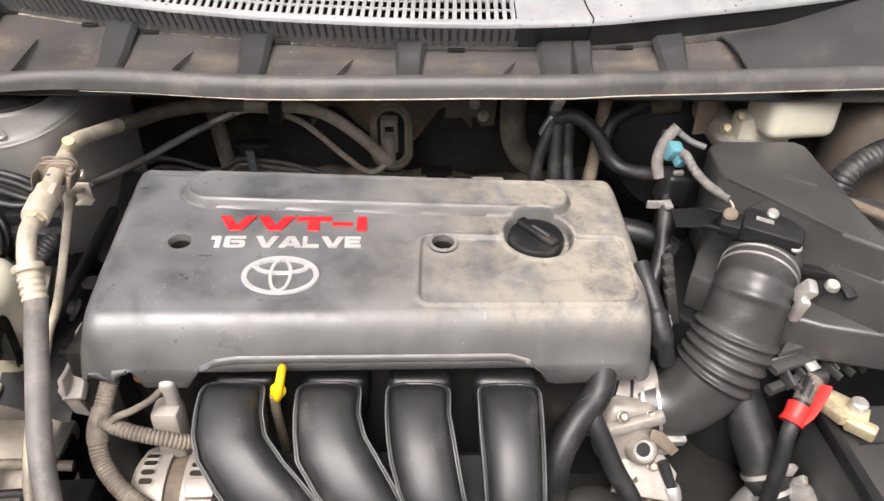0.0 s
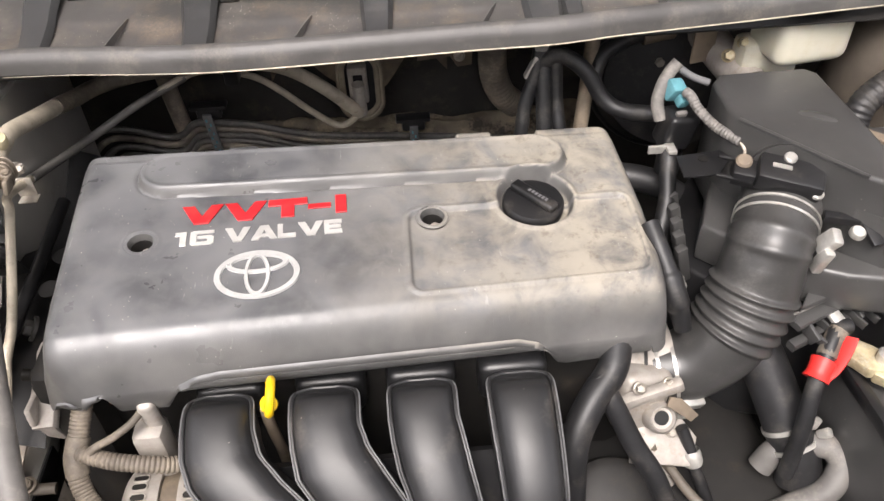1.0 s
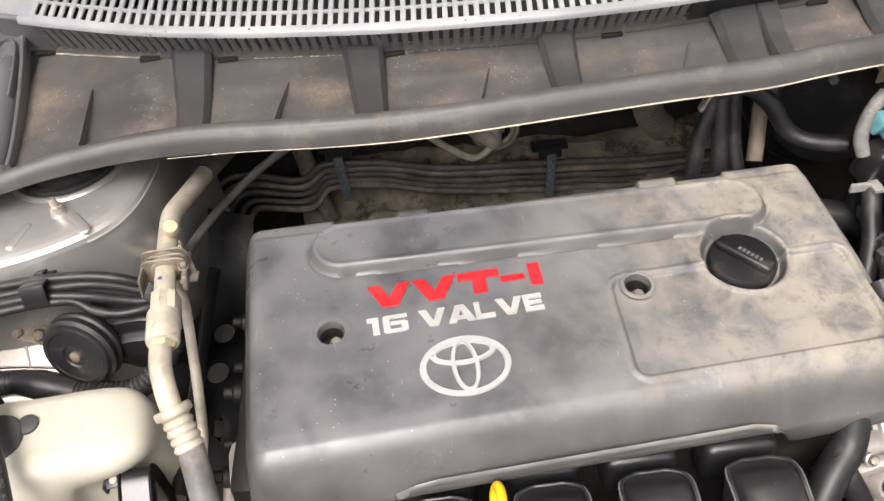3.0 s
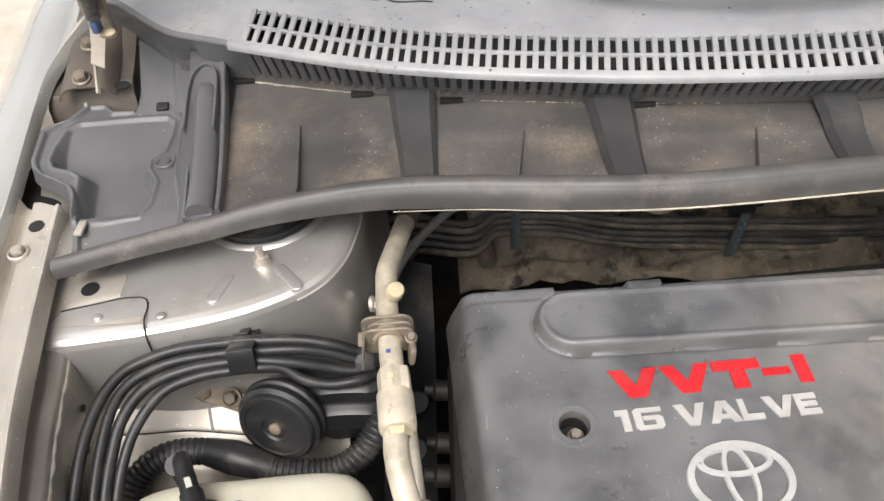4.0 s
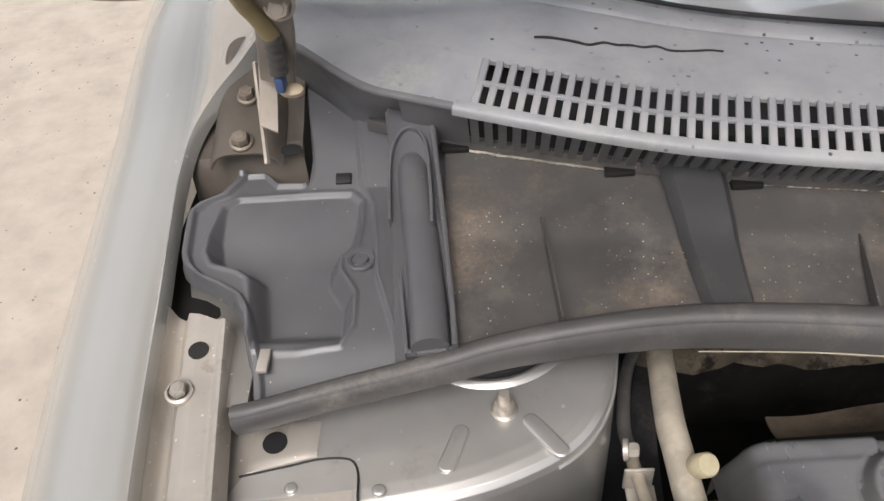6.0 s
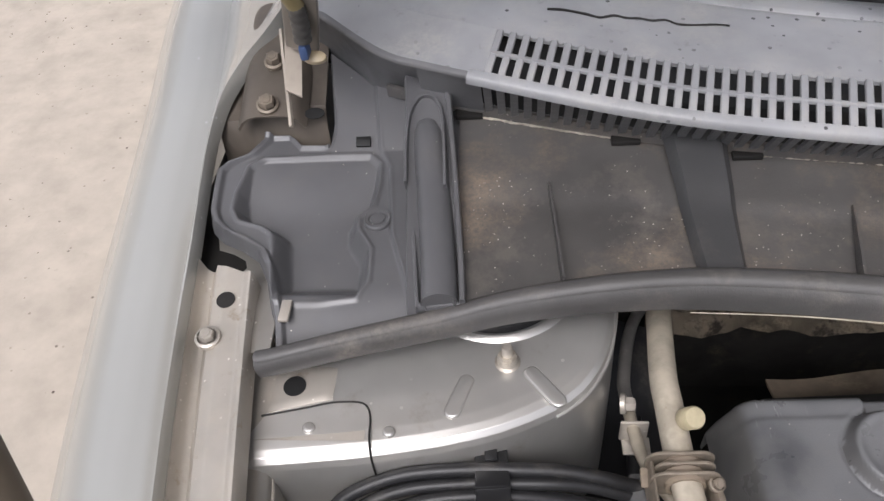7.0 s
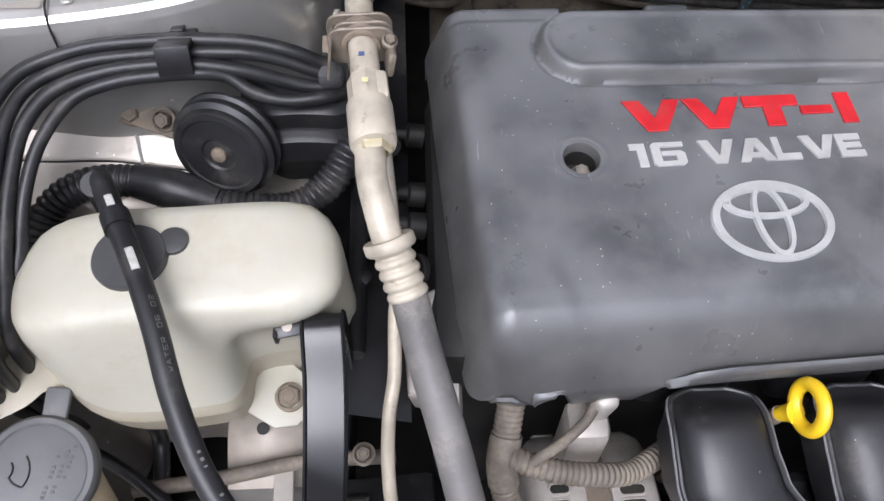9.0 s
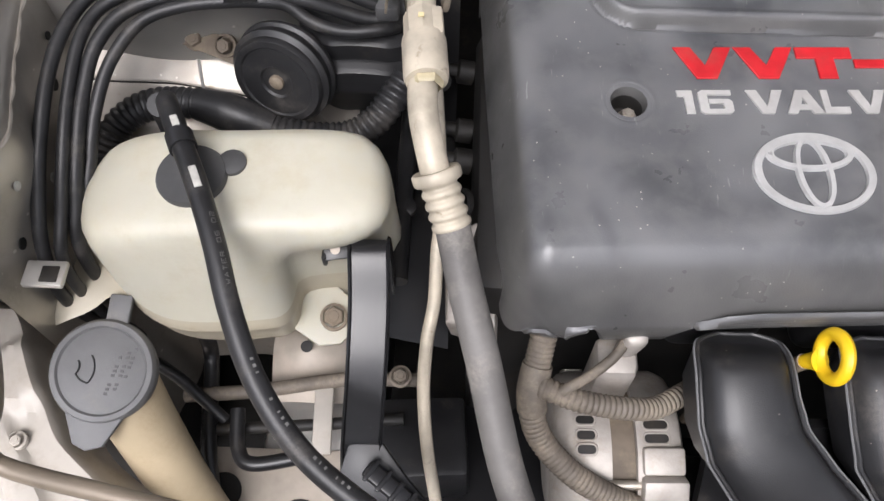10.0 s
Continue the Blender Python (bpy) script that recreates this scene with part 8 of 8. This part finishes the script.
DU = [(0.365, 0.6645, 0.8605), (0.351, 0.640, 0.855), (0.337, 0.6145, 0.844), (0.3297, 0.603, 0.824), (0.326, 0.597, 0.8053), (0.3147, 0.5864, 0.7764), (0.300, 0.5786, 0.7474), (0.280, 0.574, 0.7235), (0.257, 0.573, 0.710), (0.225, 0.575, 0.705)]
DC, dlen = catmull(DU, 120)


def duct_scale(u):
    def bead(at, wide):
        return math.exp(-((u - at) / wide) ** 2)
    k = 1.03 + 0.06 * sm(0.24, 0.42, u) - 0.10 * sm(0.66, 0.92, u)
    k += 0.055 * (bead(0.225, 0.010) + bead(0.262, 0.010))
    for at in (0.43, 0.478, 0.526, 0.574, 0.62):
        k += 0.125 * bead(at, 0.0125)
    return k, k


part("tube", sweep(DU, circle(0.0385, 44), 360, scale=duct_scale), M_DUCT, duct, "satin black moulded rubber tube", sharp=60)


def band(c, n, r, w=0.006, t=0.0014):
    return lathe([(r, -w / 2), (r + t, -w / 2), (r + t, w / 2), (r, w / 2)], 44, aim(c, n))


for i in (17, 21):
    part("band_clamp", band(DC[i], DC[i - 2] - DC[i + 2], 0.0402, 0.0026), M_CLAMP, duct)
part("clamp_screw", join(box(0.012, 0.018, 0.026, Matrix.Translation((0.378, 0.588, 0.860)) @ pose(0, 0, 0, 20, 20, 0), 0.003), box(0.010, 0.012, 0.03, Matrix.Translation((0.374, 0.582, 0.842)) @ pose(0, 0, 0, 10, 10, 0), 0.002)), M_CLAMP, duct)
for i in (110, 118):
    part("band_clamp", band(DC[i], DC[i - 2] - DC[min(120, i + 2)], 0.0378, 0.0035), M_CLAMP, duct)
part("clamp_screw", join(box(0.026, 0.014, 0.014, Matrix.Translation((0.262, 0.540, 0.690)) @ pose(0, 0, 0, 20, 10, 10), 0.003), box(0.012, 0.012, 0.012, Matrix.Translation((0.250, 0.534, 0.682)), 0.002)), M_CLAMP, duct)
part("mould_dot", lathe([(0.009, 0), (0.009, 0.0012), (0.007, 0.0012), (0, 0.0006)], 20, aim((0.3225, 0.569, 0.830), (-0.2, -0.85, 0.4))), M_RUBBER, duct)

thr = thing("throttle_body", "grey cast aluminium throttle body", "throttle body", (0.20, 0.58, 0.65))
part("bore", tube([(0.245, 0.585, 0.703), (0.21, 0.587, 0.702), (0.17, 0.59, 0.705)], 0.046, 12, 36), M_CAST, thr)
part("housing", box(0.055, 0.05, 0.075, Matrix.Translation((0.205, 0.553, 0.700)) @ pose(0, 0, 0, -10, 8, 4), 0.010, 3), M_CAST, thr)
part("boss", lathe([(0.016, 0), (0.016, 0.02), (0.013, 0.024), (0.011, 0.020), (0, 0.018)], 24, aim((0.221, 0.532, 0.685), (0.1, -0.75, 0.65))), M_CAST, thr)
part("web", box(0.070, 0.012, 0.014, Matrix.Translation((0.208, 0.526, 0.728)) @ pose(0, 0, 0, 0, -18, 4), 0.003), M_CAST, thr)
part("lower_flange", prism([(-0.035, -0.02), (0.03, -0.03), (0.04, 0.0), (0.02, 0.03), (-0.02, 0.025)], 0.012, aim((0.225, 0.52, 0.655), (0.1, -0.6, 0.8)), 0.003), M_CAST, thr)
part("boss_bore", lathe([(0.0095, 0), (0.0095, 0.001), (0, 0.001)], 20, aim((0.2235, 0.5195, 0.6985), (0.1, -0.75, 0.65))), M_VOID, thr)
for p in ((0.196, 0.524, 0.742), (0.228, 0.530, 0.738), (0.238, 0.520, 0.668), (0.205, 0.518, 0.668)):
    part("bolt", hexhead(p, (0.1, -0.7, 0.7), 0.0045, 0.005, 0.0065), M_BOLT, thr)
part("lever", prism([(-0.004, -0.004), (0.030, -0.006), (0.034, 0.004), (0.006, 0.010), (-0.006, 0.006)], 0.003, aim((0.232, 0.524, 0.712), (0.2, -0.8, 0.5), (0.6, 0.2, -0.7)), 0.001), M_HEAT, thr)
part("gasket", tube([(0.218, 0.5865, 0.702), (0.2145, 0.587, 0.702)], 0.0472, 4, 36), M_DARK, thr)
part("nipple", tube([(0.228, 0.515, 0.655), (0.232, 0.505, 0.635), (0.237, 0.495, 0.61)], 0.007, 10, 12), M_CAST, thr)

vac = thing("vacuum_hoses", "black rubber hoses and a breather pipe beside the throttle", "hoses", (0.19, 0.52, 0.7))
part("hose", tube([(0.172, 0.545, 0.80), (0.166, 0.525, 0.776), (0.141, 0.50, 0.757), (0.122, 0.475, 0.728), (0.118, 0.45, 0.67)], 0.0148, 30, 16), M_RUBBER, vac, "frayed black cloth hose")
part("hose", tube([(0.150, 0.520, 0.775), (0.164, 0.50, 0.751), (0.183, 0.478, 0.714), (0.202, 0.46, 0.685), (0.22, 0.44, 0.64)], 0.0105, 30, 14), M_RUBBER, vac)
part("breather", tube([(0.218, 0.632, 0.862), (0.223, 0.612, 0.850), (0.229, 0.594, 0.834), (0.234, 0.578, 0.816), (0.240, 0.570, 0.798), (0.245, 0.564, 0.780)], 0.0098, 60, 18, taper=[(0, 0.9), (0.45, 1.0), (0.5, 1.25), (0.75, 1.3), (0.8, 1.05), (1, 0.9)]), M_RUBBER, vac, "black moulded breather pipe")
part("spring_clip", join(box(0.012, 0.004, 0.012, Matrix.Translation((0.244, 0.598, 0.812)), 0.001), box(0.004, 0.012, 0.012, Matrix.Translation((0.249, 0.595, 0.808)), 0.001)), M_CLAMP, vac)
part("small_hose", tube([(0.248, 0.520, 0.675), (0.256, 0.508, 0.655), (0.262, 0.495, 0.635), (0.275, 0.475, 0.60)], 0.0065, 20, 12), M_RUBBER, vac)
part("ferrule", lathe([(0.0095, 0), (0.0105, 0.004), (0.0105, 0.014), (0.009, 0.018)], 18, aim((0.257, 0.507, 0.652), (0.2, -0.5, -0.8))), M_CLAMP, vac)

valve = thing("purge_valve", "black purge valve with a teal plug and grey conduit", "valve", (0.28, 0.78, 0.85))
part("body", join(box(0.036, 0.03, 0.046, Matrix.Translation((0.285, 0.776, 0.872)) @ pose(0, 0, 0, 10, 8, 10), 0.006, 3), lathe([(0.014, 0), (0.014, 0.03), (0, 0.03)], 20, aim((0.285, 0.78, 0.84), (0, 0, -1)))), M_BLACK, valve)
part("teal_plug", join(box(0.019, 0.018, 0.020, Matrix.Translation((0.279, 0.786, 0.915)) @ pose(0, 0, 0, 25, 12, 20), 0.003), box(0.013, 0.012, 0.012, Matrix.Translation((0.287, 0.777, 0.906)) @ pose(0, 0, 0, 25, 12, 20), 0.002)), M_TEAL, valve, "teal plastic plug")
part("plug_face", box(0.012, 0.005, 0.007, Matrix.Translation((0.284, 0.766, 0.896)) @ pose(0, 0, 0, 15, 0, 10), 0.001), M_HOSEGREY, valve)
part("grey_hose", tube([(0.284, 0.80, 0.94), (0.275, 0.797, 0.930), (0.266, 0.79, 0.917), (0.262, 0.783, 0.90), (0.266, 0.776, 0.884)], 0.0070, 24, 14), M_HOSEGREY, valve, "dull grey hose")
part("conduit", tube([(0.286, 0.772, 0.920), (0.290, 0.765, 0.919), (0.297, 0.752, 0.909), (0.311, 0.733, 0.899), (0.327, 0.705, 0.898)], 0.0056, 60, 14, ring=0.004, depth=0.0007), M_HOSEGREY, valve, "grey corrugated conduit")
part("wire", tube([(0.327, 0.706, 0.898), (0.329, 0.696, 0.893), (0.322, 0.682, 0.893), (0.317, 0.668, 0.902)], 0.0017, 16, 8), M_ARM, valve)
part("thin_pipe", tube([(0.283, 0.80, 0.935), (0.300, 0.795, 0.924), (0.318, 0.79, 0.918)], 0.004, 12, 10), M_GREYCAP, valve)
part("lower_hose", tube([(0.276, 0.762, 0.856), (0.272, 0.74, 0.832), (0.268, 0.72, 0.812), (0.255, 0.69, 0.78)], 0.0095, 24, 14), M_RUBBER, valve)
part("spring_clip", join(box(0.022, 0.004, 0.010, Matrix.Translation((0.262, 0.757, 0.858)), 0.001), box(0.010, 0.02, 0.005, Matrix.Translation((0.275, 0.755, 0.86)), 0.001)), M_CLAMP, valve)
part("bracket", prism([(0.264, 0.679), (0.300, 0.68), (0.322, 0.706), (0.314, 0.72), (0.266, 0.715)], 0.003, Matrix.Translation((0, 0, 0.876)), 0.001), M_BLACK, valve)
part("bracket_hole", lathe([(0.006, 0), (0.006, 0.0006), (0, 0.0006)], 6, Matrix.Translation((0.292, 0.706, 0.8792))), M_DARK, valve)

# ---- battery ----
bat = thing("battery", "black car battery with a corroded terminal clamp", "battery", (0.48, 0.42, 0.55))
part("case", box(0.23, 0.17, 0.20, Matrix.Translation((0.498, 0.440, 0.665)) @ pose(0, 0, 0, 0, 0, 4), 0.006, 3), M_BOX, bat)
part("lid_rim", box(0.012, 0.17, 0.018, Matrix.Translation((0.386, 0.434, 0.772)) @ pose(0, 0, 0, 0, 0, 4), 0.003), M_BLACK, bat)
part("clamp", join(prism([(-0.03, -0.012), (0.008, -0.018), (0.03, -0.004), (0.024, 0.016), (-0.004, 0.016), (-0.03, 0.012)], 0.014, Matrix.Translation((0.395, 0.492, 0.782)) @ pose(0, 0, 0, 0, 0, -48), 0.004, 2), box(0.03, 0.014, 0.016, Matrix.Translation((0.407, 0.468, 0.786)) @ pose(0, 0, 0, 10, 0, -40), 0.003), box(0.016, 0.016, 0.02, Matrix.Translation((0.380, 0.506, 0.79)) @ pose(0, 0, 0, 0, 15, 20), 0.003)), M_BRASS, bat, "corroded yellow-grey terminal clamp")
part("lid_seam", box(0.16, 0.0016, 0.0016, Matrix.Translation((0.49, 0.470, 0.7655)) @ pose(0, 0, 0, 0, 0, 4), 0), M_DARK, bat)
part("terminal_post", lathe([(0.0095, 0), (0.0088, 0.02), (0.007, 0.022), (0, 0.022)], 24, Matrix.Translation((0.4075, 0.485, 0.785))), M_CLAMP, bat)
part("red_sleeve", tube([(0.343, 0.483, 0.776), (0.349, 0.490, 0.783), (0.354, 0.496, 0.788)], 0.0118, 12, 20, taper=[(0, 1.12), (0.3, 0.95), (0.7, 1.0), (1, 1.08)]), M_REDTAPE, bat, "bright red insulation sleeve")
part("red_flap", sweep([(0.352, 0.482, 0.774), (0.364, 0.487, 0.786), (0.374, 0.497, 0.800), (0.380, 0.506, 0.808)], rrect(0.013, 0.0030, 0.0012, 2), 16, scale=lambda u: (0.7 + 0.4 * u, 1)), M_REDTAPE, bat)
part("cable_wrap", tube([(0.356, 0.498, 0.791), (0.366, 0.511, 0.800), (0.374, 0.518, 0.806)], 0.0098, 14, 14), M_LOOM, bat, "dusty cable end")
part("cable", tube([(0.385, 0.522, 0.806), (0.372, 0.518, 0.806), (0.356, 0.498, 0.792), (0.342, 0.478, 0.768), (0.335, 0.46, 0.72), (0.33, 0.45, 0.66)], 0.0085, 30, 14), M_RUBBER, bat, "dusty battery cable")
part("lug", box(0.014, 0.02, 0.006, Matrix.Translation((0.374, 0.527, 0.812)) @ pose(0, 0, 0, 15, 0, 20), 0.002), M_CLAMP, bat)

bat.location += V((0.027, 0.036, -0.036))

rad = thing("radiator_hose", "thick black radiator hose with a spring clamp", "hose", (0.31, 0.46, 0.7))
part("hose", tube([(0.325, 0.605, 0.745), (0.345, 0.572, 0.708), (0.360, 0.540, 0.672), (0.370, 0.518, 0.645), (0.377, 0.502, 0.622), (0.380, 0.492, 0.60)], 0.0245, 40, 24), M_RUBBER, rad)
part("elbow", tube([(0.340, 0.505, 0.610), (0.3536, 0.5101, 0.6295), (0.3719, 0.5108, 0.6388), (0.4006, 0.5007, 0.6471), (0.4104, 0.4883, 0.6438), (0.4093, 0.4776, 0.6356), (0.3928, 0.4648, 0.6178), (0.3603, 0.4615, 0.600), (0.3138, 0.4566, 0.5804), (0.26, 0.45, 0.56)], 0.0135, 60, 18), M_HOSEGREY, rad, "grey U-shaped hose")
for p in ((0.3665, 0.5255, 0.6545), (0.3725, 0.512, 0.638)):
    part("spring_band", band(p, (-0.32, 0.66, 0.75), 0.0248, 0.005, 0.0016), M_CLAMP, rad)
part("clamp_ear", join(box(0.012, 0.008, 0.014, Matrix.Translation((0.386, 0.513, 0.672)) @ pose(0, 0, 0, 0, 20, 20), 0.002), box(0.008, 0.010, 0.016, Matrix.Translation((0.397, 0.506, 0.662)) @ pose(0, 0, 0, 20, 30, 0), 0.002)), M_CLAMP, rad)

gear = thing("gearbox", "grimy cast gearbox casing, near-black for the deep bay shade", "gearbox", (0.2, 0.5, 0.4))
part("casing", box(0.26, 0.22, 0.16, Matrix.Translation((0.24, 0.55, 0.53)) @ pose(0, 0, 0, 6, 4, 8), 0.03, 4), M_DARK, gear)
part("cover_plate", lathe([(0.06, 0), (0.06, 0.02), (0.05, 0.028), (0, 0.03)], 32, aim((0.17, 0.47, 0.60), (0, -0.6, 0.8))), M_DARK, gear)
part("wire", tube([(0.215, 0.51, 0.66), (0.235, 0.50, 0.635), (0.255, 0.47, 0.62), (0.29, 0.44, 0.60)], 0.0055, 24, 10), M_LOOM, gear)
part("yellow_plug", box(0.012, 0.009, 0.008, Matrix.Translation((0.272, 0.452, 0.622)) @ pose(0, 0, 0, 10, 20, 30), 0.002), M_CAPYEL, gear)
side = thing("side_wiring", "black taped wiring loom beside the strut tower", "wiring", (0.50, 0.72, 0.88))
part("loom", tube([(0.56, 0.78, 0.93), (0.52, 0.758, 0.935), (0.485, 0.745, 0.925), (0.462, 0.735, 0.905), (0.455, 0.72, 0.86)], 0.015, 60, 14, ring=0.006, depth=0.001), M_RUBBER, side)
part("bracket", sweep([(0.455, 0.70, 0.90), (0.48, 0.66, 0.905), (0.52, 0.60, 0.905)], rrect(0.014, 0.006, 0.002, 2), 12), M_HEAT, side)
